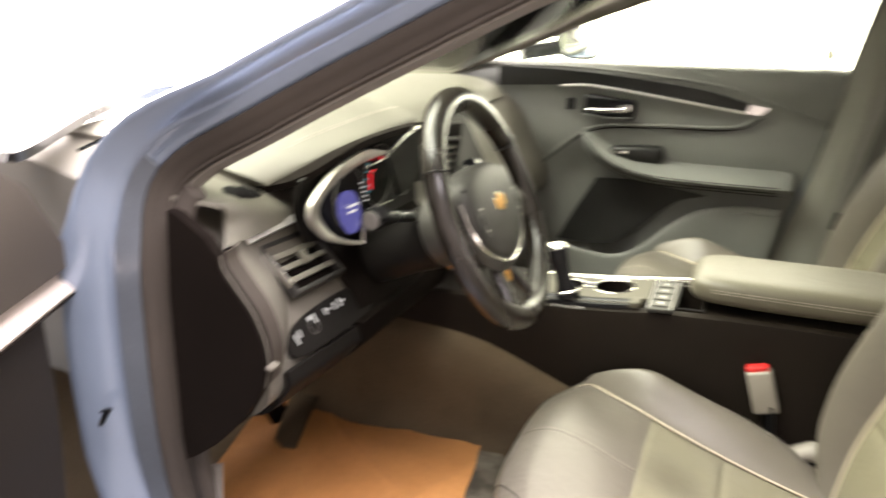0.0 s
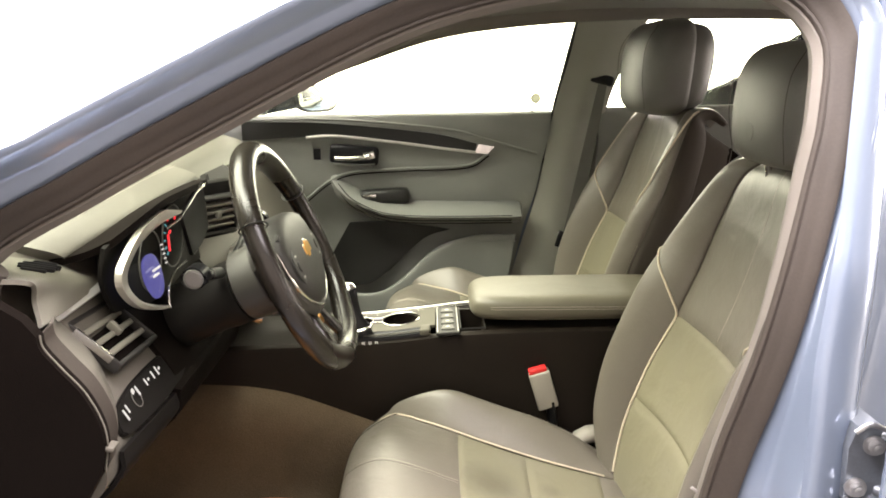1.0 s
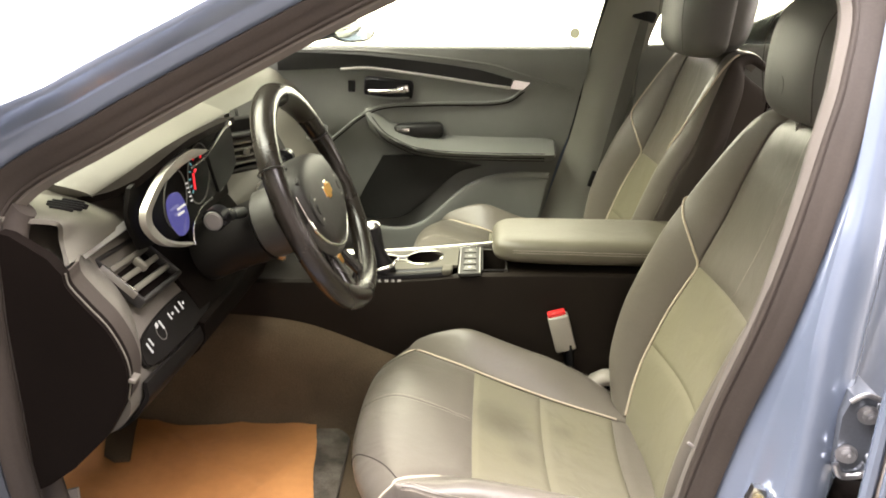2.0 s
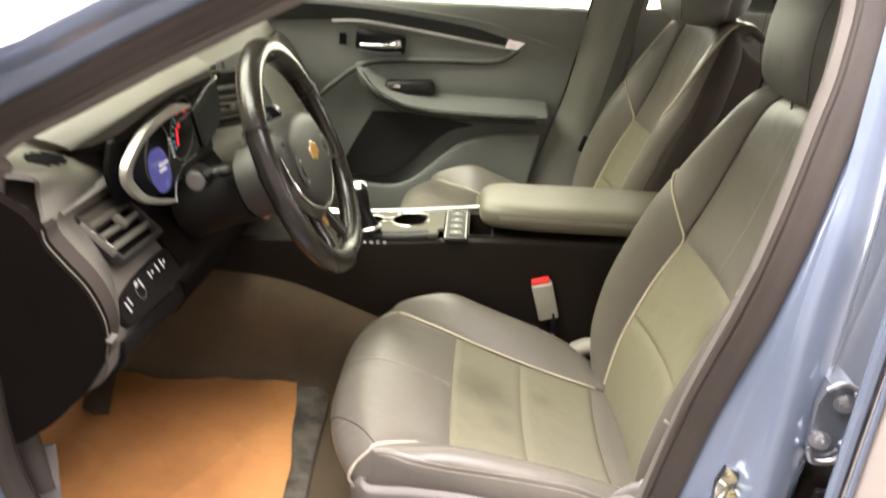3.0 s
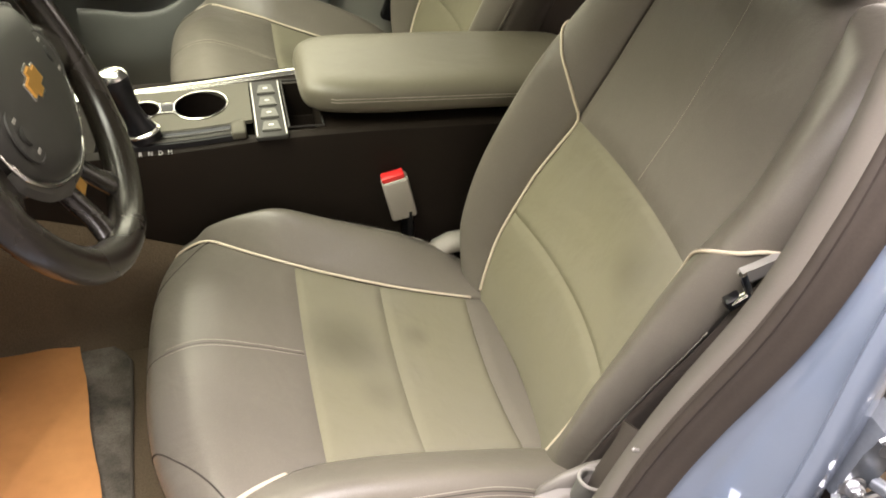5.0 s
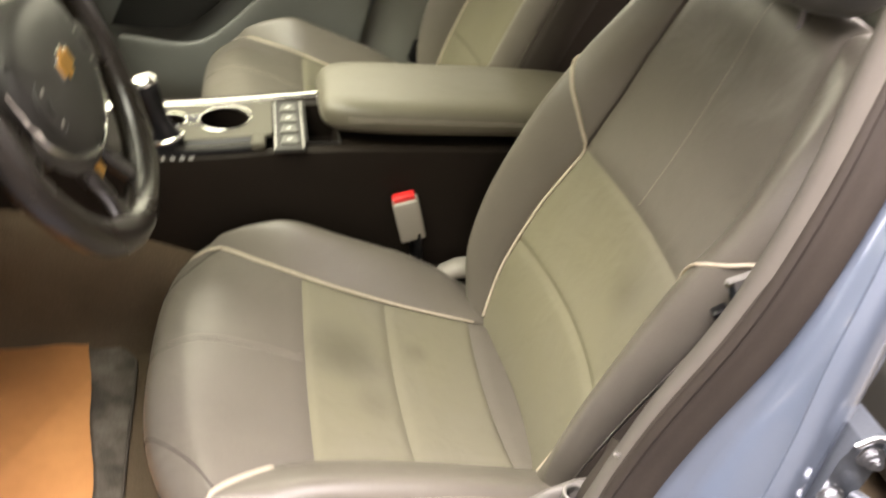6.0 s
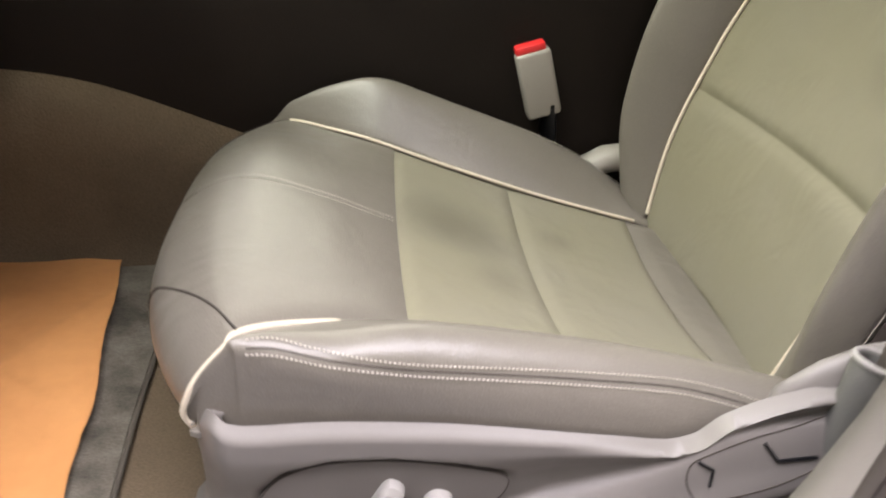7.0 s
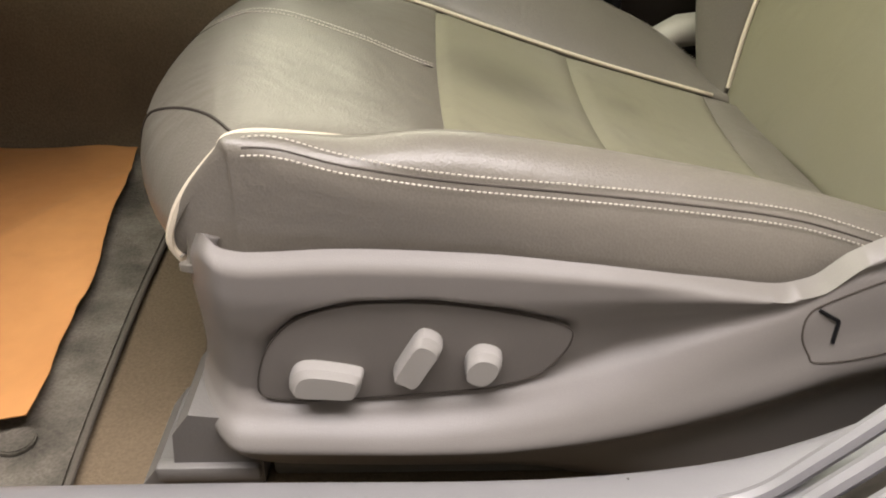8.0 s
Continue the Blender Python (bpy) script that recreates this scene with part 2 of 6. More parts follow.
def tube(path, r, seg=10, closed=False, flat=1.0):
    """A round bar along a path; r may be a list."""
    path = [Vector(p) for p in path]
    k = len(path)
    secs = []
    up = Vector((0.123, 0.05, 0.99)).normalized()
    for i, p in enumerate(path):
        d = path[(i + 1) % k] - path[i - 1] if closed else path[min(i + 1, k - 1)] - path[max(i - 1, 0)]
        d.normalize()
        side = d.cross(up)
        if side.length < 1e-4:
            side = d.cross(Vector((1, 0, 0)))
        side.normalize()
        top = side.cross(d).normalized()
        up = top
        rad = r[i] if isinstance(r, (list, tuple)) else r
        secs.append([p + (side * math.cos(a) + top * math.sin(a) * flat) * rad
                     for a in (2 * math.pi * j / seg for j in range(seg))])
    if closed:
        secs.append(secs[0])
        bm = rings(secs, True, False)
        bmesh.ops.remove_doubles(bm, verts=bm.verts, dist=1e-6)
        return bm
    return rings(secs)


def block(sx, sy, sz, m=None, bevel=0.004, seg=2):
    bm = bmesh.new()
    bmesh.ops.create_cube(bm, size=1.0)
    bmesh.ops.scale(bm, vec=(sx, sy, sz), verts=bm.verts)
    if bevel:
        bmesh.ops.bevel(bm, geom=bm.edges[:], offset=min(bevel, 0.45 * min(sx, sy, sz)), segments=seg,
                        profile=0.5, affect="EDGES")
    if m is not None:
        bmesh.ops.transform(bm, matrix=m, verts=bm.verts)
    return bm


def disc(r, h, m=None, seg=24, bevel=0.0):
    bm = bmesh.new()
    bmesh.ops.create_cone(bm, cap_ends=True, segments=seg, radius1=r, radius2=r, depth=h)
    if bevel:
        bmesh.ops.bevel(bm, geom=[e for e in bm.edges if len(e.link_faces) == 2
                                  and abs(e.calc_face_angle()) > 1], offset=bevel, segments=2, affect="EDGES")
    if m is not None:
        bmesh.ops.transform(bm, matrix=m, verts=bm.verts)
    return bm


def merged(*bms):
    out = bmesh.new()
    for b in bms:
        me = bpy.data.meshes.new("tmp")
        b.to_mesh(me)
        b.free()
        out.from_mesh(me)
        bpy.data.meshes.remove(me)
    return out


def slab(outline, thick, m=None, bevel=0.002):
    """A plate of a given outline (x, y), with its top at z = 0."""
    bm = bmesh.new()
    f = bm.faces.new([bm.verts.new((x, y, 0)) for x, y in outline])
    r = bmesh.ops.extrude_face_region(bm, geom=[f])
    bmesh.ops.translate(bm, vec=(0, 0, -thick), verts=[v for v in r["geom"] if isinstance(v, bmesh.types.BMVert)])
    bmesh.ops.recalc_face_normals(bm, faces=bm.faces)
    if bevel:
        bmesh.ops.bevel(bm, geom=[e for e in bm.edges if e.calc_face_angle(0) > 0.9], offset=bevel, segments=2,
                        affect="EDGES")
    if m is not None:
        bmesh.ops.transform(bm, matrix=m, verts=bm.verts)
    return bm


def patch(fn, u, v, nu=24, nv=24, tuck=0.004, reach=0.012, skirt=0.02):
    """A padded panel over the surface fn(u, v), whose rim is drawn in to a seam and turned down."""
    us = [u[0] + (u[1] - u[0]) * i / nu for i in range(nu + 1)]
    vs = [v[0] + (v[1] - v[0]) * j / nv for j in range(nv + 1)]
    P = [[Vector(fn(a, b)) for b in vs] for a in us]
    du = sum((P[i + 1][nv // 2] - P[i][nv // 2]).length for i in range(nu))
    dv = sum((P[nu // 2][j + 1] - P[nu // 2][j]).length for j in range(nv))
    verts, faces = [], []
    N = {}
    for i in range(nu + 1):
        for j in range(nv + 1):
            a = P[min(i + 1, nu)][j] - P[max(i - 1, 0)][j]
            b = P[i][min(j + 1, nv)] - P[i][max(j - 1, 0)]
            n = a.cross(b)
            n = n.normalized() if n.length > 1e-9 else Vector((0, 0, 1))
            N[i, j] = n
            e = min(min(i, nu - i) / nu * du, min(j, nv - j) / nv * dv)
            k = max(0.0, 1 - e / reach)
            verts.append(P[i][j] - n * tuck * k * k)
    w = nv + 1
    for i in range(nu):
        for j in range(nv):
            faces.append((i * w + j, (i + 1) * w + j, (i + 1) * w + j + 1, i * w + j + 1))
    rim = ([(i, 0) for i in range(nu)] + [(nu, j) for j in range(nv)] + [(i, nv) for i in range(nu, 0, -1)]
           + [(0, j) for j in range(nv, 0, -1)])
    base = len(verts)
    for i, j in rim:
        verts.append(verts[i * w + j] - N[i, j] * skirt)
    for q in range(len(rim)):
        r = (q + 1) % len(rim)
        (i, j), (k, l) = rim[q], rim[r]
        faces.append((k * w + l, i * w + j, base + q, base + r))
    return verts, faces


def stitches(path, length=0.0021, gap=0.0009, r=0.00048, lift=0.0005):
    """A row of separate stitches along a path of (place, normal)."""
    bm = bmesh.new()
    walked, nxt = 0.0, 0.0
    for (a, na), (b, nb) in zip(path, path[1:]):
        seg = (b - a).length
        d = (b - a).normalized() if seg > 1e-9 else Vector((1, 0, 0))
        while nxt < walked + seg:
            p = a + d * (nxt - walked) + na * lift
            side = d.cross(na).normalized()
            vs = []
            for q, s in ((0, 0.5), (length * 0.25, 1.0), (length * 0.75, 1.0), (length, 0.5)):
                vs.append([bm.verts.new(p + d * q + side * r * s * c + na * r * s * h)
                           for c, h in ((-1, 0), (0, 1), (1, 0))])
            for x, y in zip(vs, vs[1:]):
                for k in range(2):
                    bm.faces.new((x[k], x[k + 1], y[k + 1], y[k]))
            nxt += length + gap
        walked += seg
    return bm


# ---- ground and car shell ----
def quad_sheet(name, x0, x1, y0, y1, z, thick, mat, label, category, kind="structure"):
    ob = part(name, block(x1 - x0, y1 - y0, thick, pose((x0 + x1) / 2, (y0 + y1) / 2, z - thick / 2), 0.0), mat)
    return tagged(ob, label, category, kind=kind)


quad_sheet("ground", -60, 60, -60, 60, 0.0, 0.1, FLOORMAT, "grey matt floor of the photo booth", "ground")
quad_sheet("backdrop", -9, 9, 4.5, 4.6, 6.0, 6.1, BACKDROP, "glowing white backdrop wall of the booth", "backdrop")
# The plain walls are out of view, added to keep door-side light low.
quad_sheet("wall_west", -5.1, -5, -5, -0.5, 6.0, 6.1, WALLPAINT, "unseen plain wall, added to set the side light", "wall")
quad_sheet("backdrop", -5.1, -5, -0.5, 4.5, 6.0, 6.1, BACKDROP, "glowing white backdrop wall of the booth", "backdrop")
quad_sheet("wall_east", 7.0, 7.1, -5, -0.5, 6.0, 6.1, WALLPAINT, "unseen plain wall, added to set the side light", "wall")
quad_sheet("backdrop", 7.0, 7.1, -0.5, 4.5, 6.0, 6.1, BACKDROP, "glowing white backdrop wall of the booth", "backdrop")
quad_sheet("wall_north", -9, 9, -5.1, -5, 6.0, 6.1, WALLPAINT, "unseen plain wall, added to set the side light", "wall")

car = thing("car_body", "light steel-blue sedan body with its doors open", "car", (0, 0.9, 0))
CARY = Vector((0, 0.9, 0))


def cpart(name, bm, mat, label="", parent=None, smooth=True):
    """A part of the car body, given in world places."""
    if isinstance(bm, bmesh.types.BMesh):
        bmesh.ops.translate(bm, vec=-CARY, verts=bm.verts)
    else:
        bm = ([Vector(v) - CARY for v in bm[0]], bm[1])
    return part(name, bm, mat, parent or car, label, smooth)


# the door opening: a closed ring from the front sill up the windscreen pillar and down the centre pillar
RING = [(-0.318, 0.185, 0.44), (-0.342, 0.184, 0.56), (-0.346, 0.180, 0.72), (-0.342, 0.182, 0.86), (-0.322, 0.2, 0.957),
        (-0.2, 0.22, 1.034), (-0.07, 0.245, 1.107), (0.13, 0.28, 1.212), (0.26, 0.30, 1.258), (0.40, 0.308, 1.282),
        (0.52, 0.31, 1.29), (0.625, 0.302, 1.272), (0.672, 0.268, 1.21), (0.660, 0.225, 1.12), (0.642, 0.203, 1.05),
        (0.619, 0.182, 0.951), (0.595, 0.174, 0.845), (0.566, 0.183, 0.72), (0.55, 0.188, 0.63), (0.52, 0.182, 0.50),
        (0.45, 0.155, 0.395), (0.34, 0.15, 0.345), (0.0, 0.15, 0.335), (-0.25, 0.155, 0.345)]
# how far the painted jamb reaches out from the seal, and how far it comes forward
RW = [0.10, 0.115, 0.116, 0.112, 0.075, 0.060, 0.058, 0.056, 0.053, 0.05, 0.046, 0.040, 0.036, 0.031, 0.028, 0.028, 0.036,
      0.060, 0.072, 0.085, 0.075, 0.06, 0.06, 0.06]
RD = [-0.05, -0.05, -0.05, -0.05, -0.05, -0.05, -0.048, -0.044, -0.04, -0.038, -0.034, -0.03, -0.028, -0.028, -0.03, -0.037, -0.049,
      -0.073, -0.088, -0.085, -0.05, -0.035, -0.035, -0.035]
# how far the inner lining stands into the opening
RL = [1.0] * 12 + [0.95, 0.9, 0.84, 0.75, 0.68, 0.66, 0.66, 0.72] + [1.0] * 4
ring = catmull(RING, 5, True)
def eased(table):
    return [table[i // 5] * (1 - i % 5 / 5) + table[(i // 5 + 1) % len(table)] * (i % 5 / 5) for i in range(len(ring))]


rw, rd = eased(RW), eased(RD)


def ring_sweep(profile, first=None, last=None, inner=None):
    """Sweep a closed profile of (outwards, across) round the door opening."""
    secs = []
    k = len(ring)
    for i, p in enumerate(ring):
        thin = inner[i] if inner else 1
        d = (ring[(i + 1) % k] - ring[i - 1])
        d.y = 0
        d.normalize()
        n = Vector((-d.z, 0, d.x))
        if n.dot(p - Vector((0.15, p.y, 0.8))) < 0:
            n = -n
        secs.append([p + n * (a(rw[i]) if callable(a) else a * (thin if a < 0 else 1)) + Vector((0, b(rd[i]) if callable(b) else min(b, 0.016 + (b - 0.016) * thin), 0)) for a, b in profile])
    if first is not None:
        return rings(secs[first:last])
    secs.append(secs[0])
    bm = rings(secs, True, False)
    bmesh.ops.remove_doubles(bm, verts=bm.verts, dist=1e-6)
    return bm


def ellipse(cx, cy, rx, ry, n=12):
    return [(cx + rx * math.cos(2 * math.pi * i / n), cy + ry * math.sin(2 * math.pi * i / n)) for i in range(n)]


cpart("door_seal", ring_sweep([(-0.017, 0.022), (-0.0175, 0.012), (-0.015, 0.004), (-0.007, -0.003), (-0.002, -0.004), (0.003, -0.008), (0.011, -0.013),
                               (0.0155, -0.014), (0.0175, -0.009), (0.017, 0.0), (0.010, 0.022)]), SEAL, "dark brown rubber door seal")
cpart("seal_lip", ring_sweep(ellipse(-0.014, 0.006, 0.004, 0.006, 10)), SEAL)
cpart("seal_bead", ring_sweep(ellipse(-0.029, 0.010, 0.016, 0.013, 14), 1, 21), SEAL, "wide soft bead of the door seal")
mix = lambda k, a: (lambda w: a + k * (w - a))
cpart("aperture_flange", ring_sweep([(0.010, 0.014), (0.0165, -0.006), (0.019, -0.010), (mix(0.40, 0.018), mix(0.16, -0.010)), (mix(0.46, 0.018), mix(0.2, -0.010)),
                                     (mix(0.55, 0.018), mix(0.34, -0.010)), (mix(0.9, 0.018), mix(0.92, -0.010)), (mix(1.0, 0.018), mix(1.0, -0.010)),
                                     (lambda w: w + 0.004, mix(1.0, -0.008)), (lambda w: w + 0.008, mix(0.85, -0.005)), (lambda w: w + 0.009, 0.03)]), PAINT,
      "light blue painted door aperture")
# Darker strip over the blue jamb, standing in for shade on it.
cpart("flange_shade", ring_sweep([(0.019, -0.0125), (mix(0.38, 0.018), mix(0.15, -0.0125)), (mix(0.40, 0.018), mix(0.14, -0.008)), (0.019, -0.006)], 2, 21), STEELBLUE,
      "dark slate strip coloured in for shade on the door aperture")
cpart("pillar_lining", ring_sweep([(-0.004, 0.004), (-0.021, 0.006), (-0.028, 0.016), (-0.026, 0.03), (-0.004, 0.06), (0.03, 0.075), (0.03, 0.02)], 20, 100, eased(RL)),
      PILLAR, "pale grey woven pillar lining")


def sheet(rows, thick=0.004, n=6):
    """A plate over rows of places; both ways smooth."""
    rows = [catmull(r, n) for r in rows]
    cols = [catmull([r[i] for r in rows], n) for i in range(len(rows[0]))]
    nu, nv = len(cols), len(cols[0])
    verts = [p for c in cols for p in c]
    nrm = []
    for i in range(nu):
        for j in range(nv):
            a = cols[min(i + 1, nu - 1)][j] - cols[max(i - 1, 0)][j]
            b = cols[i][min(j + 1, nv - 1)] - cols[i][max(j - 1, 0)]
            q = a.cross(b)
            nrm.append(q.normalized() if q.length > 1e-9 else Vector((0, 0, 1)))
    faces = []
    m = nu * nv
    verts = verts + [p - k * thick for p, k in zip(verts, nrm)]
    for i in range(nu - 1):
        for j in range(nv - 1):
            a, b, c, d = i * nv + j, (i + 1) * nv + j, (i + 1) * nv + j + 1, i * nv + j + 1
            faces += [(a, b, c, d), (a + m, d + m, c + m, b + m)]
    for i in range(nu - 1):
        for j in (0, nv - 1):
            a, b = i * nv + j, (i + 1) * nv + j
            faces.append((a, a + m, b + m, b))
    for j in range(nv - 1):
        for i in (0, nu - 1):
            a, b = i * nv + j, i * nv + j + 1
            faces.append((a, b, b + m, a + m))
    bm = bmesh.new()
    vs = [bm.verts.new(v) for v in verts]
    for f in faces:
        bm.faces.new([vs[i] for i in f])
    return bm


# floor pan, toe board, sill
cpart("floor_pan", block(2.6, 1.52, 0.03, pose(0.8, 0.94, 0.275), 0.0), CARPET, "brown carpeted floor")
cpart("toe_board", sheet([[(-0.50, 0.2, 0.289), (-0.50, 0.9, 0.289), (-0.50, 1.68, 0.289)],
                          [(-0.62, 0.2, 0.36), (-0.62, 0.9, 0.36), (-0.62, 1.68, 0.36)],
                          [(-0.74, 0.2, 0.55), (-0.74, 0.9, 0.55), (-0.74, 1.68, 0.55)],
                          [(-0.76, 0.2, 0.85), (-0.76, 0.9, 0.85), (-0.76, 1.68, 0.85)]], 0.02), CARPET)
cpart("sill_trim", sheet([[(-0.34, 0.225, 0.28), (0.1, 0.225, 0.28), (0.33, 0.225, 0.28), (0.47, 0.215, 0.28), (0.62, 0.21, 0.28)],
                          [(-0.34, 0.222, 0.34), (0.1, 0.222, 0.345), (0.33, 0.222, 0.347), (0.45, 0.215, 0.38), (0.56, 0.212, 0.46)],
                          [(-0.34, 0.208, 0.362), (0.1, 0.206, 0.366), (0.33, 0.206, 0.368), (0.445, 0.2, 0.41), (0.54, 0.198, 0.50)],
                          [(-0.34, 0.17, 0.366), (0.1, 0.168, 0.372), (0.33, 0.168, 0.374), (0.46, 0.17, 0.405), (0.55, 0.17, 0.50)],
                          [(-0.34, 0.13, 0.35), (0.1, 0.13, 0.352), (0.33, 0.13, 0.354), (0.48, 0.13, 0.36), (0.6, 0.13, 0.40)]], -0.004),
      SILLTRIM, "pale grey plastic sill trim")
for y0, lift in ((0.182, 0.0), (0.166, 0.003), (0.15, 0.0)):
    cpart("sill_ridge", tube(catmull([(0.345, y0, 0.370 + lift), (0.388, y0, 0.383 + lift), (0.414, y0, 0.407 + lift), (0.45, y0, 0.447 + lift)]), [0.001] * 4 + [0.0045] * 15, 8), SILLTRIM)
cpart("sill_joint", tube([(0.34, 0.218, 0.352), (0.34, 0.207, 0.3685), (0.342, 0.19, 0.3735), (0.344, 0.165, 0.3745)], 0.0008, 6), SEAL)
cpart("kick_trim", sheet([[(-0.375, 0.205, 0.52), (-0.33, 0.2, 0.53), (-0.285, 0.205, 0.54)], [(-0.37, 0.195, 0.46), (-0.32, 0.19, 0.47), (-0.28, 0.195, 0.48)],
                          [(-0.36, 0.19, 0.37), (-0.32, 0.185, 0.37), (-0.28, 0.19, 0.37)]], -0.006), VALANCE, "pale grey kick trim")
cpart("jamb_clip", merged(block(0.008, 0.006, 0.03, pose(-0.415, 0.132, 0.622, 0, 30, 0), 0.002), block(0.02, 0.006, 0.006, pose(-0.41, 0.132, 0.634, 0, -20, 0), 0.002)), BLACK)
cpart("sill_panel", block(1.3, 0.1, 0.2, pose(0.1, 0.09, 0.24), 0.02), PAINT)

cpart("tunnel_carpet", sheet([[(-0.62, 0.835, 0.54), (-0.3, 0.83, 0.53), (-0.12, 0.828, 0.515), (0.06, 0.826, 0.455), (0.2, 0.825, 0.40)],
                              [(-0.62, 0.80, 0.50), (-0.3, 0.80, 0.49), (-0.12, 0.80, 0.47), (0.06, 0.805, 0.41), (0.2, 0.81, 0.36)],
                              [(-0.62, 0.765, 0.36), (-0.3, 0.77, 0.35), (-0.12, 0.775, 0.34), (0.06, 0.785, 0.33), (0.2, 0.79, 0.32)],
                              [(-0.62, 0.72, 0.287), (-0.3, 0.73, 0.287), (-0.12, 0.74, 0.287), (0.06, 0.76, 0.287), (0.2, 0.77, 0.287)]], -0.02), CARPET)

cpart("pillar_return", sheet([[(x - 0.006, y + 0.004, z), (x + 0.004, y - 0.0015, z), (x + 0.6 * w, y + 0.004, z), (x + w, y + 0.020, z), (x + w + 0.012, y + 0.06, z)]
                              for x, y, z, w in ((0.692, 0.242, 1.22, 0.03), (0.660, 0.172, 1.02, 0.04), (0.644, 0.145, 0.95, 0.045), (0.630, 0.127, 0.86, 0.048), (0.626, 0.115, 0.78, 0.046),
                                                 (0.622, 0.107, 0.70, 0.044), (0.618, 0.101, 0.62, 0.042), (0.602, 0.098, 0.50, 0.04), (0.55, 0.105, 0.36, 0.04))], 0.008), PAINT, "rolled blue edge of the pillar")
cpart("hinge_jamb", sheet([[(0.58, 0.185, 0.30), (0.72, 0.24, 0.30), (0.84, 0.25, 0.30)], [(0.66, 0.185, 0.66), (0.74, 0.24, 0.66), (0.84, 0.25, 0.66)],
                           [(0.70, 0.20, 0.95), (0.77, 0.25, 0.95), (0.84, 0.26, 0.95)], [(0.72, 0.27, 1.25), (0.78, 0.27, 1.25), (0.84, 0.27, 1.25)]], 0.01), PAINT, "shaded blue hinge recess")

# roof, headliner, pillars of the other side
cpart("roof_panel", sheet([[(0.12, 0.34, 1.30), (0.2, 0.9, 1.345), (0.12, 1.46, 1.30)],
                           [(0.7, 0.33, 1.35), (0.7, 0.9, 1.40), (0.7, 1.47, 1.35)],
                           [(1.5, 0.34, 1.33), (1.5, 0.9, 1.39), (1.5, 1.46, 1.33)],
                           [(2.1, 0.38, 1.2), (2.1, 0.9, 1.27), (2.1, 1.42, 1.2)]], 0.025), PAINT)
cpart("headliner", sheet([[(0.14, 0.32, 1.272), (0.2, 0.9, 1.31), (0.14, 1.48, 1.272)],
                          [(0.7, 0.32, 1.318), (0.7, 0.9, 1.365), (0.7, 1.48, 1.318)],
                          [(1.5, 0.34, 1.30), (1.5, 0.9, 1.355), (1.5, 1.46, 1.30)],
                          [(2.05, 0.38, 1.18), (2.05, 0.9, 1.24), (2.05, 1.42, 1.18)]], 0.01), PILLAR,
      "pale woven headliner")
cpart("windscreen_pillar", tube(catmull([(-0.62, 1.67, 0.95), (-0.3, 1.63, 1.08), (0.0, 1.56, 1.2), (0.3, 1.5, 1.285),
                                         (0.8, 1.485, 1.325), (1.4, 1.49, 1.31), (1.9, 1.52, 1.15), (2.1, 1.55, 1.03)]), 0.032, 10), PILLAR)
cpart("centre_pillar", sheet([[(0.60, 1.485, 1.33), (0.70, 1.47, 1.335), (0.80, 1.485, 1.33)],
                              [(0.59, 1.57, 1.2), (0.67, 1.55, 1.2), (0.755, 1.57, 1.2)],
                              [(0.565, 1.66, 1.04), (0.64, 1.635, 1.04), (0.72, 1.66, 1.04)],
                              [(0.525, 1.665, 0.80), (0.60, 1.64, 0.8), (0.70, 1.665, 0.8)],
                              [(0.45, 1.665, 0.52), (0.56, 1.64, 0.5), (0.70, 1.665, 0.5)],
                              [(0.40, 1.665, 0.27), (0.56, 1.64, 0.27), (0.70, 1.665, 0.27)]], -0.05), PILLARP, "grey-green pillar trim")
cpart("windscreen", sheet([[(-0.50, 0.22, 0.965), (-0.74, 0.9, 0.98), (-0.50, 1.6, 0.965)],
                           [(-0.15, 0.28, 1.13), (-0.30, 0.9, 1.17), (-0.15, 1.56, 1.13)],
                           [(0.15, 0.33, 1.29), (0.17, 0.9, 1.335), (0.15, 1.47, 1.29)]], 0.005), GLASS)
cpart("bonnet", sheet([[(-0.62, 0.10, 0.93), (-0.92, 0.9, 0.97), (-0.62, 1.7, 0.93)],
                       [(-1.2, 0.06, 0.88), (-1.3, 0.9, 0.95), (-1.2, 1.74, 0.88)],
                       [(-1.9, 0.2, 0.74), (-2.0, 0.9, 0.80), (-1.9, 1.6, 0.74)]], 0.02), PAINT, "light blue bonnet")
cpart("wing", sheet([[(-0.47, 0.085, 0.90), (-0.47, 0.05, 0.7), (-0.45, 0.04, 0.35)],
                     [(-0.62, 0.08, 0.92), (-0.62, 0.02, 0.7), (-0.62, 0.02, 0.35)],
                     [(-1.2, 0.05, 0.87), (-1.2, -0.01, 0.7), (-1.2, 0.0, 0.4)]], 0.015), PAINT)
cpart("scuttle", sheet([[(-0.453, 0.067, 0.985), (-0.585, 0.208, 0.985), (-0.725, 0.449, 0.985), (-0.791, 0.681, 0.985)],
                        [(-0.443, 0.061, 0.985), (-0.443, 0.096, 0.985), (-0.614, 0.364, 0.985), (-0.778, 0.667, 0.985)]], 0.012), BLACK, "black plastic scuttle under the windscreen")
cpart("passenger_side_shell", block(3.2, 0.12, 0.60, pose(0.9, 1.80, 0.62), 0.03), PAINT)
cpart("rear_bulkhead", block(0.05, 1.5, 0.75, pose(2.05, 0.92, 0.63), 0.0), DARK)

# ---- the passenger door, shut ----
pdoor = thing("door_1", "shut passenger door with dark grey trim panel", "door", (0.1, 1.7, 0.3), kind="structure")
PD = Vector((0.1, 1.7, 0.3))


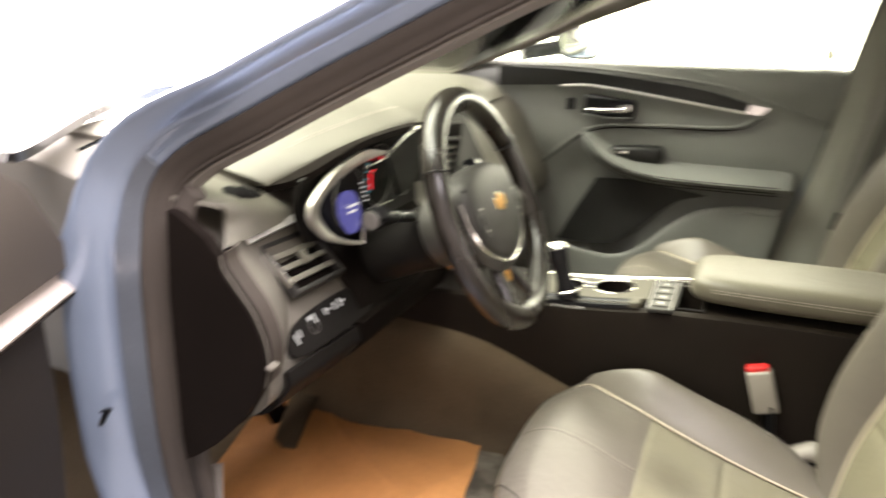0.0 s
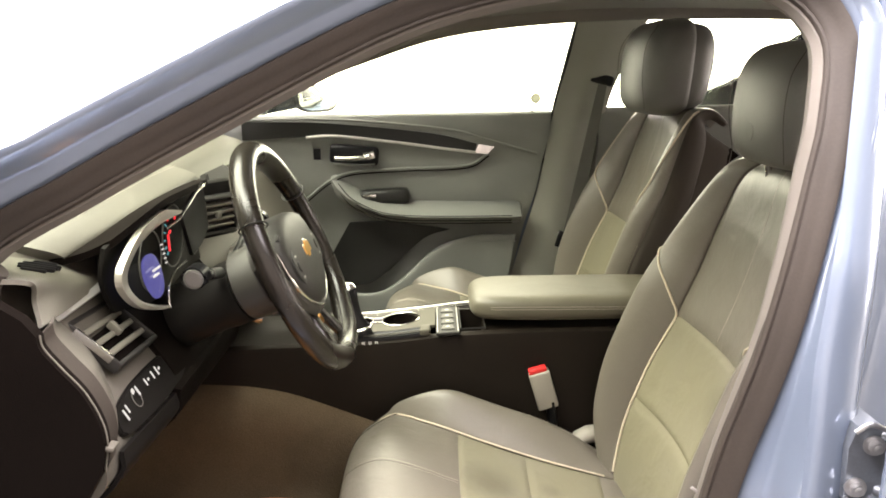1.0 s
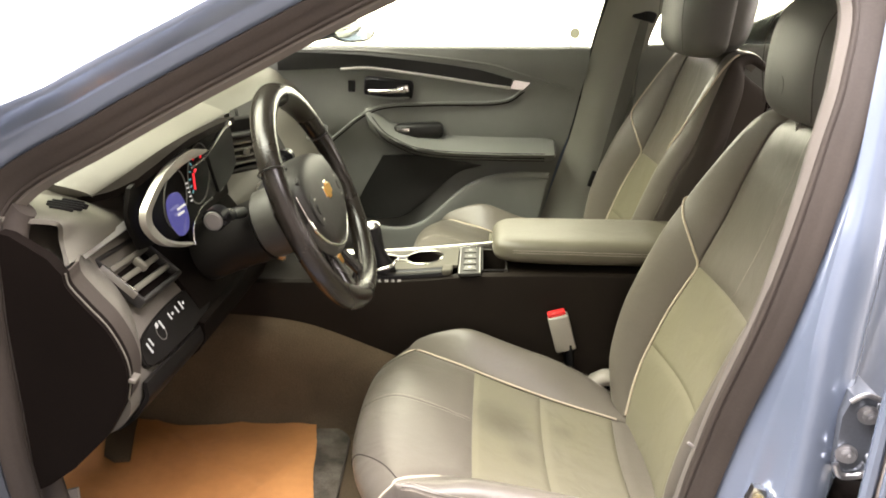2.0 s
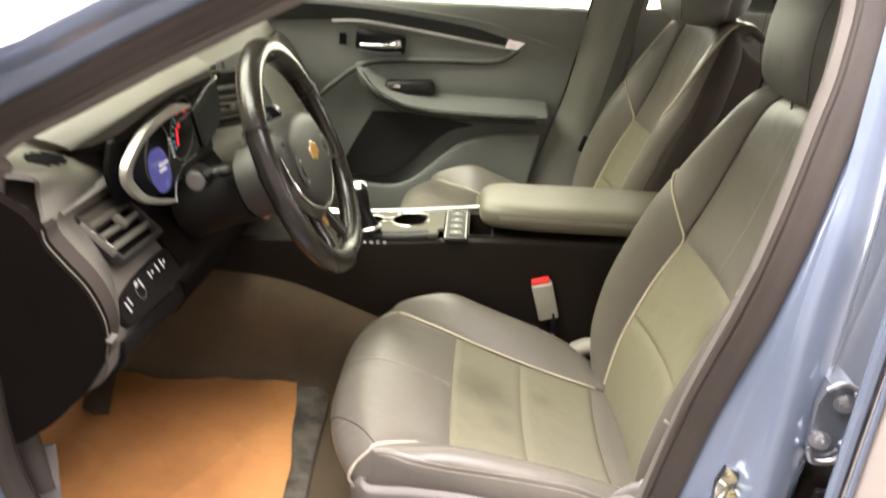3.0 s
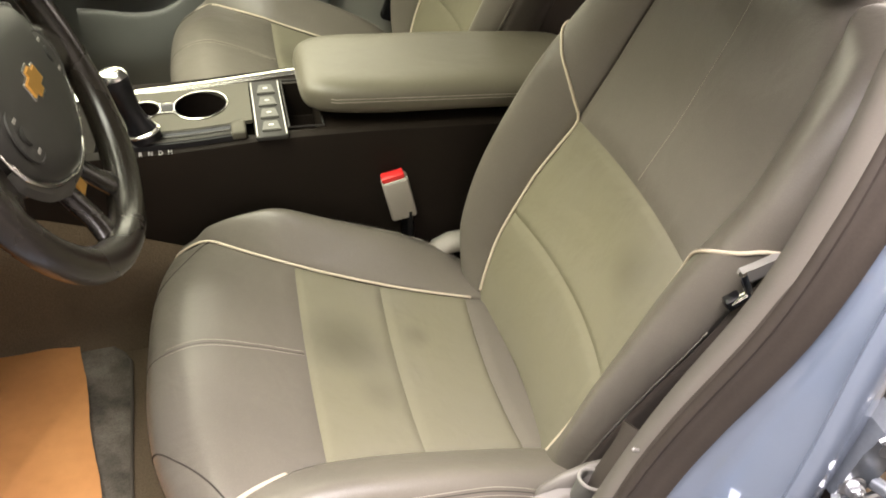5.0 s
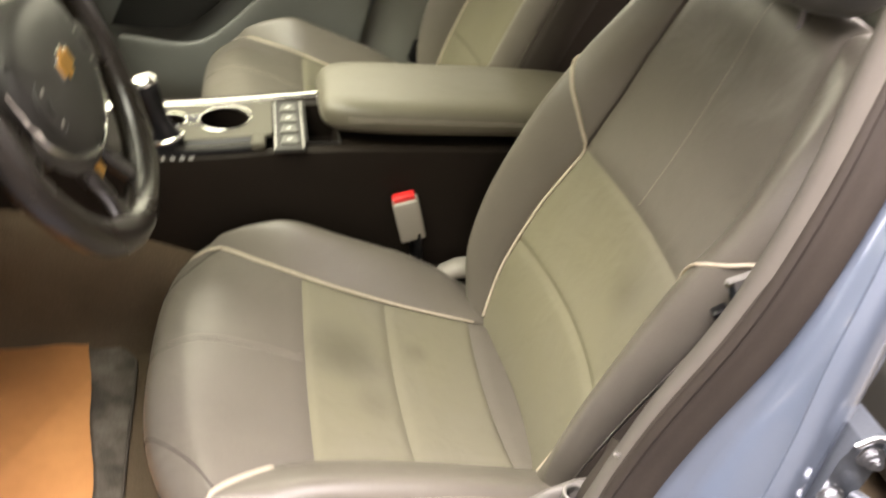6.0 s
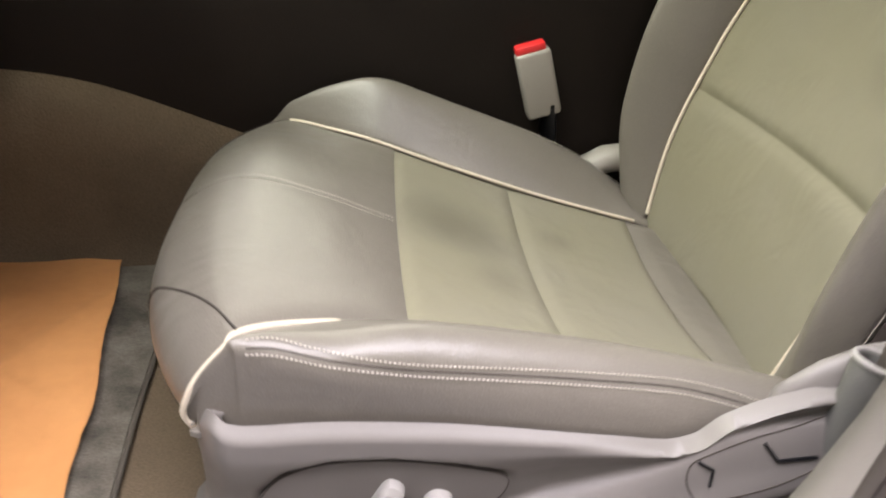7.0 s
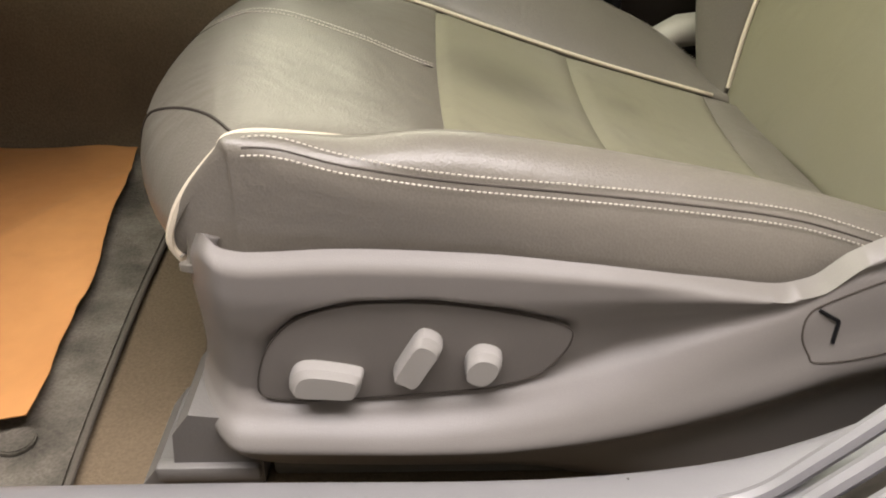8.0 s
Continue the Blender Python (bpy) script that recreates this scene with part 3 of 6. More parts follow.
def dpart(name, bm, mat, label="", parent=None):
    if isinstance(bm, bmesh.types.BMesh):
        bmesh.ops.translate(bm, vec=-PD, verts=bm.verts)
    else:
        bm = ([Vector(v) - PD for v in bm[0]], bm[1])
    return part(name, bm, mat, parent or pdoor, label)


dpart("trim_panel", sheet([[(-0.50, 1.715, 1.012), (-0.2, 1.715, 1.02), (0.2, 1.715, 1.03), (0.56, 1.715, 1.04)],
                           [(-0.50, 1.69, 1.012), (-0.2, 1.69, 1.02), (0.2, 1.69, 1.03), (0.56, 1.69, 1.04)],
                           [(-0.50, 1.668, 1.004), (-0.2, 1.668, 1.012), (0.2, 1.668, 1.018), (0.56, 1.668, 1.026)],
                           [(-0.50, 1.655, 0.975), (-0.2, 1.655, 0.98), (0.2, 1.655, 0.978), (0.555, 1.655, 0.975)],
                           [(-0.50, 1.67, 0.90), (-0.2, 1.67, 0.9), (0.2, 1.668, 0.9), (0.54, 1.668, 0.9)],
                           [(-0.50, 1.665, 0.80), (-0.2, 1.665, 0.8), (0.2, 1.66, 0.8), (0.52, 1.66, 0.8)],
                           [(-0.50, 1.68, 0.66), (-0.2, 1.69, 0.68), (0.2, 1.675, 0.68), (0.485, 1.67, 0.68)],
                           [(-0.50, 1.67, 0.50), (-0.2, 1.67, 0.5), (0.2, 1.655, 0.5), (0.445, 1.655, 0.5)],
                           [(-0.50, 1.66, 0.30), (-0.2, 1.66, 0.3), (0.2, 1.65, 0.3), (0.40, 1.65, 0.3)]], -0.03), DOORTRIM)
dpart("armrest", rings([[Vector((x, 1.66 - w * (1 - 0.35 * abs(math.sin(a))) * max(0, math.cos(a)) + 0.01 * math.sin(a),
                                 z + h * math.sin(a))) for a in (math.pi * (i / 14 * 1.4 - 0.7) for i in range(15))]
                        + [Vector((x, 1.685, z - h * 0.6)), Vector((x, 1.685, z + h * 0.6))][::1]
                        for x, z, w, h in ((-0.10, 0.835, 0.006, 0.006), (-0.085, 0.815, 0.03, 0.03), (-0.05, 0.785, 0.05, 0.036),
                                           (0.0, 0.76, 0.075, 0.036), (0.06, 0.742, 0.09, 0.034), (0.15, 0.735, 0.1, 0.033),
                                           (0.3, 0.735, 0.1, 0.033), (0.44, 0.737, 0.095, 0.033), (0.47, 0.737, 0.085, 0.03),
                                           (0.478, 0.737, 0.05, 0.02))]), DOORTRIM, "padded grey armrest with stitched seam")
dpart("pull_cup", block(0.15, 0.05, 0.05, pose(0.065, 1.64, 0.782, 0, -4, 0), 0.018, 3), INLAY, "dark switch recess")
dpart("lower_pocket", sheet([[(-0.12, 1.60, 0.50), (0.06, 1.60, 0.50), (0.22, 1.62, 0.63), (0.34, 1.63, 0.665), (0.46, 1.63, 0.67)],
                             [(-0.12, 1.585, 0.49), (0.06, 1.585, 0.49), (0.22, 1.60, 0.62), (0.34, 1.615, 0.655), (0.458, 1.615, 0.66)],
                             [(-0.12, 1.585, 0.40), (0.06, 1.585, 0.4), (0.22, 1.60, 0.5), (0.34, 1.61, 0.5), (0.43, 1.615, 0.5)],
                             [(-0.12, 1.62, 0.30), (0.06, 1.62, 0.3), (0.22, 1.63, 0.3), (0.34, 1.64, 0.3), (0.38, 1.64, 0.3)]], -0.02),
      DOORTRIM, "map pocket with a bottle holder")
# Dark sheet standing in for the shade of the hollow under the armrest.
dpart("pocket_shade_sheet", sheet([[(-0.045, 1.656, 0.70), (0.06, 1.652, 0.705), (0.18, 1.652, 0.692), (0.26, 1.655, 0.68)],
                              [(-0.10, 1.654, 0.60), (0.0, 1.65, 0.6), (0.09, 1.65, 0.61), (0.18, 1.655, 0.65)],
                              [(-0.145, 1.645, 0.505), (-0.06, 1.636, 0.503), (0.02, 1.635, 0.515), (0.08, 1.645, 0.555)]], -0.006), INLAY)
dpart("chrome_strip", tube(catmull([(-0.17, 1.648, 0.956), (-0.078, 1.646, 0.961), (0.107, 1.648, 0.943), (0.238, 1.651, 0.927), (0.335, 1.655, 0.916)]), 0.0042, 8), BRIGHT, "thin chrome strip")
dpart("chrome_tip", slab([(0.332, 0.914), (0.343, 0.940), (0.392, 0.934), (0.371, 0.912)], 0.006, pose(0, 1.6525, 0, 90, 0, 0), 0.001), CHROME, "bright chrome tip")
dpart("trim_inlay", sheet([[(-0.36, 1.652, 1.0), (-0.1, 1.650, 0.998), (0.2, 1.652, 0.972), (0.338, 1.657, 0.942)],
                           [(-0.36, 1.655, 0.945), (-0.1, 1.652, 0.958), (0.2, 1.655, 0.933), (0.334, 1.66, 0.917)]], -0.004), INLAY, "dark inlay band")
dpart("upper_fold", tube(catmull([(-0.35, 1.650, 1.006), (-0.064, 1.650, 1.008), (0.237, 1.653, 0.985), (0.36, 1.658, 0.957), (0.52, 1.664, 0.912)]), 0.004, 8), DOORTRIM)
dpart("seam_fold", tube(catmull([(-0.22, 1.652, 0.72), (-0.174, 1.652, 0.769), (-0.065, 1.652, 0.845), (0.107, 1.654, 0.864), (0.305, 1.658, 0.875), (0.372, 1.659, 0.912)]), 0.0045, 8), DOORTRIM)
dpart("seam_gap", tube(catmull([(-0.22, 1.650, 0.714), (-0.172, 1.650, 0.762), (-0.063, 1.650, 0.838), (0.107, 1.652, 0.857), (0.307, 1.656, 0.868), (0.376, 1.658, 0.906)]), 0.0022, 6), DARK)
dpart("armrest_seam", tube(catmull([(-0.02, 1.590, 0.765), (0.06, 1.5685, 0.735), (0.15, 1.5585, 0.726), (0.3, 1.5585, 0.726), (0.44, 1.5635, 0.728)]), 0.0016, 6), DARK)
for dz, dy in ((0.010, -0.001), (-0.012, 0.004)):
    dpart("armrest_seam", tube(catmull([(-0.075, 1.628, 0.812 + dz), (-0.04, 1.607, 0.776 + dz), (0.0, 1.583 + dy, 0.757 + dz), (0.06, 1.567 + dy, 0.737 + dz), (0.15, 1.5575 + dy, 0.730 + dz), (0.3, 1.5575 + dy, 0.730 + dz), (0.44, 1.5625 + dy, 0.732 + dz)]), 0.0013, 6), DARK)
dpart("handle_bezel", block(0.148, 0.03, 0.058, pose(-0.028, 1.652, 0.905, 0, 4, 0), 0.014, 3), BLACK)
dpart("handle_lever", tube(catmull([(-0.083, 1.628, 0.897), (-0.04, 1.62, 0.898), (0.01, 1.622, 0.902), (0.028, 1.63, 0.908)]),
                           [0.006] * 7 + [0.007] * 6 + [0.010] * 6, 10), CHROME, "chrome door handle")
dpart("handle_end", block(0.034, 0.012, 0.022, pose(0.018, 1.624, 0.907, 0, -12, 0), 0.003), CHROME, "chrome handle end")
dpart("handle_lip", tube(catmull([(-0.09, 1.634, 0.882), (-0.03, 1.632, 0.877), (0.035, 1.636, 0.880)]), 0.003, 8), DOORTRIM)
dpart("lock_button", block(0.022, 0.01, 0.034, pose(-0.138, 1.65, 0.907), 0.003), BLACK)
dpart("window_switch", block(0.04, 0.02, 0.012, pose(0.02, 1.622, 0.787, 0, -4, 0), 0.003), CHROME)
dpart("lock_knob", merged(tube([(0.505, 1.695, 1.035), (0.505, 1.695, 1.06)], 0.003, 8),
                          disc(0.016, 0.003, pose(0.515, 1.70, 1.075, 90, 0, 0), 20, 0.001)), BUCKLE, "round pale sticker on the window")
dpart("window_pane", sheet([[(-0.46, 1.72, 1.0), (0.05, 1.72, 1.0), (0.56, 1.72, 1.0)],
                            [(-0.1, 1.64, 1.15), (0.2, 1.63, 1.15), (0.58, 1.63, 1.15)],
                            [(0.25, 1.53, 1.27), (0.4, 1.52, 1.29), (0.60, 1.52, 1.3)]], 0.004), GLASS)
dpart("window_frame", tube(catmull([(0.505, 1.69, 0.60), (0.555, 1.69, 0.9), (0.575, 1.69, 1.03), (0.59, 1.62, 1.15), (0.61, 1.51, 1.315)]), 0.014, 8), BLACK)

rdoor = thing("door_2", "shut rear passenger door with dark trim", "door", (1.2, 1.7, 0.3), kind="structure")
PD = Vector((1.2, 1.7, 0.3))
dpart("trim_panel", sheet([[(0.70, 1.69, 1.045), (1.2, 1.69, 1.06), (1.7, 1.68, 1.08)],
                           [(0.70, 1.66, 1.04), (1.2, 1.66, 1.055), (1.7, 1.65, 1.075)],
                           [(0.70, 1.655, 0.9), (1.2, 1.655, 0.9), (1.7, 1.65, 0.9)],
                           [(0.70, 1.66, 0.3), (1.2, 1.66, 0.3), (1.5, 1.65, 0.3)]], -0.03), DOORTRIM, parent=rdoor)
dpart("window_pane", sheet([[(0.74, 1.72, 1.03), (1.2, 1.72, 1.04), (1.7, 1.70, 1.06)],
                            [(0.75, 1.62, 1.17), (1.2, 1.62, 1.18), (1.6, 1.62, 1.18)],
                            [(0.80, 1.53, 1.30), (1.2, 1.53, 1.30), (1.5, 1.55, 1.26)]], 0.004), GLASS, parent=rdoor)

# passenger mirror
mir = thing("side_mirror", "passenger door mirror in a dark housing", "mirror", (-0.165, 1.86, 1.082))
mir.rotation_euler = (0, 0, radians(-52))
part("housing", rings([[Vector((x, 0.082 * s * math.copysign(abs(math.cos(a)) ** 0.6, math.cos(a)),
                                0.066 * s * math.copysign(abs(math.sin(a)) ** 0.6, math.sin(a)))) for a in
                        (2 * math.pi * i / 24 for i in range(24))] for x, s in ((-0.09, 0.35), (-0.07, 0.7), (-0.03, 0.95), (0.0, 1.0), (0.006, 0.97))]), BLACK, mir)
part("mirror_glass", rings([[Vector((x, 0.073 * s * math.copysign(abs(math.cos(a)) ** 0.6, math.cos(a)),
                                     0.058 * s * math.copysign(abs(math.sin(a)) ** 0.6, math.sin(a)))) for a in
                             (2 * math.pi * i / 24 for i in range(24))] for x, s in ((0.0, 1.0), (0.009, 1.0), (0.011, 0.96))]), MIRROR, mir)
part("stalk", tube([(-0.02, -0.06, -0.03), (-0.03, -0.19, -0.05)], 0.022, 10), BLACK, mir)


# ---- the front seats ----
SB = Vector((0.3, 0.0, 0.29))
CUSH = [(0.16, 0.33), (0.125, 0.385), (0.062, 0.435), (0.062, 0.472), (0.095, 0.495), (0.132, 0.502), (0.19, 0.490),
        (0.258, 0.472), (0.39, 0.433), (0.535, 0.395), (0.62, 0.372)]
CP = [(0, 0.20), (1.2, 0.23), (2.0, 0.245), (3, 0.248), (4, 0.246), (4.6, 0.242), (5.2, 0.231), (5.7, 0.215), (6.2, 0.198), (7, 0.178), (8, 0.158), (9, 0.15), (10, 0.148)]
CK = [(0, 0.1), (3, 0.15), (4, 0.25), (5, 0.4), (6, 0.75), (7, 1.0), (8, 1.0), (9, 0.85), (10, 0.6)]
BACK = [(0.567, 0.35), (0.578, 0.40), (0.602, 0.50), (0.631, 0.60), (0.666, 0.72), (0.70, 0.82), (0.728, 0.92),
        (0.75, 0.985), (0.775, 1.012), (0.81, 1.015), (0.845, 0.99)]
BPW = [(0, 0.15), (1, 0.164), (2, 0.177), (3, 0.175), (4, 0.162), (5, 0.165), (6, 0.155), (7, 0.14), (8, 0.12), (10, 0.12)]
BOUT = [(0, 0.212), (1, 0.224), (2, 0.239), (3, 0.252), (4, 0.268), (5, 0.27), (6, 0.25), (7, 0.225), (8, 0.2), (10, 0.19)]
BK = [(0, 0.15), (1, 0.6), (2, 1.2), (3, 1.4), (4, 1.3), (5, 1.0), (6, 0.55), (7, 0.25), (8, 0.1), (10, 0.05)]
SIDE_C = [(0, -0.003), (0.23, 0.018), (0.51, 0.040), (0.70, 0.045), (0.91, 0.030), (1.0, 0.0), (0.97, -0.04), (0.90, -0.075)]
SIDE_B = [(0, -0.003), (0.15, 0.02), (0.4, 0.045), (0.62, 0.055), (0.85, 0.035), (1.0, -0.012), (0.985, -0.034), (0.90, -0.05)]


def along(pts, u):
    """Place and tangent on a smooth line through pts, u counted in its points."""
    n = len(pts)
    i = min(max(int(u), 0), n - 2)
    t = u - i
    b, c = Vector(pts[i]), Vector(pts[i + 1])
    a = Vector(pts[i - 1]) if i else b * 2 - c
    d = Vector(pts[i + 2]) if i + 2 < n else c * 2 - b
    p = 0.5 * (2 * b + (c - a) * t + (2 * a - 5 * b + 4 * c - d) * t * t + (3 * b - a - 3 * c + d) * t ** 3)
    q = 0.5 * ((c - a) + 2 * (2 * a - 5 * b + 4 * c - d) * t + 3 * (3 * b - a - 3 * c + d) * t * t)
    return p, q.normalized()


def side_point(table, b):
    p, _ = along(table, b * (len(table) - 1))
    return p.x, p.y


def nose_turn(u, q):
    """How far the rounded front of the cushion draws back towards its sides."""
    return q ** 3 * curve1([(0, 0.03), (2, 0.05), (3, 0.056), (4, 0.042), (5, 0.015), (5.6, 0.004), (6, 0.0)], u)


def inner_fall(u, q):
    """How far the inner front corner of the cushion falls away."""
    return max(0.0, q) ** 3 * curve1([(0, 0.0), (2, 0.012), (3, 0.022), (4, 0.025), (5, 0.020), (5.6, 0.013), (6.4, 0.004), (7, 0.0), (10, 0.0)], u)


def cushion_centre(u, s):
    p, t = along(CUSH, u)
    w = curve1(CP, u)
    k = 1 - (s / w) ** 2
    dip = curve1([(0, 0.006), (4, 0.008), (6, 0.0), (7, -0.008), (9, -0.014), (10, -0.012)], u)
    o = dip * k
    return Vector((p.x - t.y * o + nose_turn(u, abs(s / w)) * (0.45 if s > 0 else 1.0), s, p.y + t.x * o - inner_fall(u, s / w))) - SB


def cushion_side(u, b, sign):
    p, t = along(CUSH, u)
    w, k = curve1(CP, u), curve1(CK, u)
    f, o = side_point(SIDE_C, b)
    o -= 0.014 * max(0.0, (f - 0.55) / 0.45) ** 2 * max(0.0, 1 - k)
    if sign < 0:
        k *= curve1([(4, 0.5), (5, 0.4), (6, 0.42), (7, 0.72), (8, 1.05), (9, 1.2)], u)
    else:
        k *= curve1([(3, 0.3), (4.2, 0.5), (5.0, 1.1), (5.6, 1.35), (6.2, 1.4), (7, 1.25), (8, 1.12), (8.6, 0.85), (9.1, 0.35), (9.7, 0.05)], u)
    o = o * k if o > 0 else o * max(0.0, min(1.0, (u - 1.9) / 1.4))
    dx = nose_turn(u, 1.0) * (0.45 if sign > 0 else 1.0) + 0.008 * max(0, f) ** 3 * max(0, min(1, (5.6 - u) / 2.0))
    dx -= 0.012 * max(0.0, -o / 0.075) * max(0.0, min(1.0, (4.6 - u) / 1.4))
    f *= curve1([(2.0, 0.12), (3.0, 0.36), (3.6, 0.53), (4.2, 0.69), (4.8, 0.82), (5.4, 0.91), (6.2, 1.0)], u)
    if sign > 0:
        f *= 1 - 0.22 * max(0.0, min(1.0, (u - 8.5) / 1.0))
    n = Vector((-t.y, t.x)) if o > 0 else Vector((0, 1))
    z = p.y + n.y * o - inner_fall(u, float(sign))
    if u < 4.4:
        z = max(z, min(p.y - inner_fall(u, float(sign)), 0.436 - 0.03 * max(0.0, u - 3.6)))
    return Vector((p.x + n.x * o + dx, sign * (w + (0.262 - w) * f), z)) - SB


RISE = [(0, 0.010), (1, 0.017), (2, 0.021), (3, 0.018), (4, 0.006), (5, 0.0)]


def back_centre(u, s):
    p, t = along(BACK, u)
    w = curve1(BPW, u)
    o = curve1([(0, -0.01), (2, -0.008), (4, -0.012), (6, -0.01), (8, 0.004), (10, 0.004)], u) * (1 - (s / w) ** 2) + curve1(RISE, u) * (s / w) ** 2
    return Vector((p.x - t.y * o, s, p.y + t.x * o)) - SB


def back_side(u, b, sign):
    p, t = along(BACK, u)
    w, k, e = curve1(BPW, u), curve1(BK, u), curve1(BOUT, u)
    f, o = side_point(SIDE_B, b)
    if sign < 0:
        k *= curve1([(0, 0.6), (3, 0.72), (4.5, 0.85), (6, 1)], u)
    o = o * k if o > 0 else o * curve1([(0, 1), (6, 1), (8, 0.6), (10, 0.3)], u)
    o += curve1(RISE, u) * max(0.0, 1 - f)
    return Vector((p.x - t.y * o, sign * (w + (e - w) * f), p.y + t.x * o)) - SB


def lifted(fn, uv, lift=0.001):
    """Places and normals along a line on a surface."""
    out = []
    for u, v in uv:
        p = Vector(fn(u, v))
        n = (Vector(fn(u + 0.01, v)) - p).cross(Vector(fn(u, v + 0.001)) - p)
        n.normalize()
        out.append((p + n * lift, n))
    return out


def steps(a, b, n):
    return [a + (b - a) * i / n for i in range(n + 1)]


def wide(fn, width):
    """fn over a lateral share from -1 to 1 of a width table."""
    return lambda u, q: fn(u, q * curve1(width, u))


SEAM = [(0.13, 0.5015), (0.155, 0.502), (0.199, 0.4935), (0.255, 0.485), (0.314, 0.4775), (0.374, 0.469), (0.437, 0.458), (0.48, 0.446), (0.55, 0.42)]


def seam_line(off, us):
    """Where the sewn line runs along the outer bolster, as (u, 1 - b)."""
    out = []
    for u in us:
        lo, hi = 0.42, 0.80
        for _ in range(24):
            b = (lo + hi) / 2
            p = cushion_side(u, b, -1) + SB
            lo, hi = (b, hi) if p.z > curve1(SEAM, p.x) + off else (lo, b)
        out.append((u, 1 - b))
    return out


def build_seat(label, shoulder):
    seat = thing("front_seat", label, "car seat", (SB.x, 0, SB.z))
    cc, bc = wide(cushion_centre, CP), wide(back_centre, BPW)
    cush = part("cushion", patch(cc, (0.0, 7.0), (-1, 1), 44, 30), LEATHER, seat, "grey leather front of the cushion")
    part("cushion_insert", patch(cc, (7.0, 8.0), (-1, 1), 18, 30, 0.005, 0.014), SUEDE, seat, "worn olive-beige suede panel")
    part("cushion_insert", patch(cc, (8.0, 9.0), (-1, 1), 18, 30, 0.005, 0.014), SUEDE, seat, "worn olive-beige suede panel")
    part("cushion_rear_strip", patch(cc, (9.0, 10.0), (-1, 1), 10, 30), LEATHER, seat)
    for sign in (1, -1):
        fs = lambda u, v, g=sign: cushion_side(u, v if g > 0 else 1 - v, g)
        bol = part("cushion_bolster", patch(fs, (2.1, 9.7), (0, 1), 76, 26, 0.001, 0.006, 0.004), LEATHER, seat, "grey leather side bolster", sharp=85)
        if sign < 0:
            for off, lift, thread in ((0.006, 0.001, True), (-0.0005, 0.001, True), (0.0028, -0.0002, False)):
                path = lifted(fs, seam_line(off, steps(5.12, 8.75, 90)), lift)
                if thread:
                    part("stitching", stitches(path), THREAD, bol, "pale stitching")
                else:
                    part("seam", tube([p for p, _ in path], 0.0007, 6), FLANK, bol)
        for row in () if sign < 0 else ([(5, 0.525), (7.2, 0.555), (8.1, 0.485), (9.4, 0.44)], [(5, 0.60), (7.2, 0.605), (8.1, 0.54), (9.4, 0.50)]):
            path = lifted(fs, [(u, curve1(row, u) if sign > 0 else 1 - curve1(row, u)) for u in steps(5.0, 9.4, 80)])
            part("stitching", stitches(path), THREAD, bol, "pale stitching")
        if sign > 0:
            groove = [p for p, _ in lifted(fs, [(u, curve1([(5, 0.562), (7.2, 0.58), (8.1, 0.512), (9.4, 0.47)], u)) for u in steps(4.9, 9.5, 60)], -0.0002)]
            part("seam", tube(groove, 0.0005, 6), FLANK, bol)
        path = [p for p, _ in lifted(cc, [(u, sign * 1.0) for u in steps(1.2, 9.0 if sign > 0 else 6.25, 70)], -0.0006 if sign > 0 else 0.0012)]
        path = catmull(path[::7] + [path[-1]], 6)
        if sign < 0:
            path = [p - Vector((0, 0, 0.010 * max(0.0, (i - len(path) + 22) / 22) ** 2)) for i, p in enumerate(path)]
        part("piping", tube(path, 0.0021 if sign > 0 else 0.0028, 8), PIPING, seat, "cream piping")
        gs = lambda u, v, g=sign: back_side(u, v if g > 0 else 1 - v, g)
        bb = part("back_bolster", patch(gs, (0.2, 10.0), (0, 0.64) if sign > 0 else (0.375, 1), 60, 26, 0.002, 0.006, 0.006), LEATHER, seat, "grey leather back bolster", sharp=85)
        # One edge gets the dark tone instead of leather, as painted shade.
        part("back_edge", patch(gs, (0.2, 10.0), (0.64, 1) if sign > 0 else (0, 0.375), 60, 12, 0.002, 0.006, 0.004), FLANK if sign < 0 else LEATHER, seat, "flank of the backrest, coloured dark for shade on one side", sharp=85)
        line = [(u, 0.0) for u in steps(0.9, 4.0, 30)] + [(4 + 0.9 * q, 0.42 * q) for q in steps(0.06, 1, 12)] \
            + ([(4.9 + 2.4 * q, 0.42 + 0.18 * q) for q in steps(0.05, 1, 20)] + [(7.3 + 0.7 * q, 0.60 + 0.03 * q) for q in steps(0.1, 1, 10)]
               if shoulder else [(4.9 + 0.25 * q, 0.42 + 0.42 * q) for q in steps(0.05, 1, 16)])
        if sign < 0 and not shoulder:
            turn = catmull([(3.85, 0.0, 0), (4.0, 0.03, 0), (4.3, 0.16, 0), (4.7, 0.46, 0), (4.97, 0.60, 0), (5.1, 0.8, 0)], 5)
            line = [(u, 0.0) for u in steps(0.9, 3.8, 28)] + [(q.x, max(0.0, q.y)) for q in turn]
        path = [p for p, _ in lifted(gs, [(u, b if sign > 0 else 1 - b) for u, b in line], 0.0015)]
        path = catmull(path[::3] + [path[-1]], 3)
        part("piping", tube(path, 0.0023, 8), PIPING, seat, "cream piping")
        edge = [(u, 0.615 if sign > 0 else 0.39) for u in steps(1.3, 3.9, 50)]
        part("stitching", stitches(lifted(gs, edge, 0.0004)), THREAD, bb, "pale stitching")
    for s in (-0.02, 0.02):
        path = lifted(cc, [(u, s) for u in steps(3.6, 6.95, 50)], -0.0012 + 0.002)
        part("stitching", stitches(path), THREAD, cush, "pale stitching")
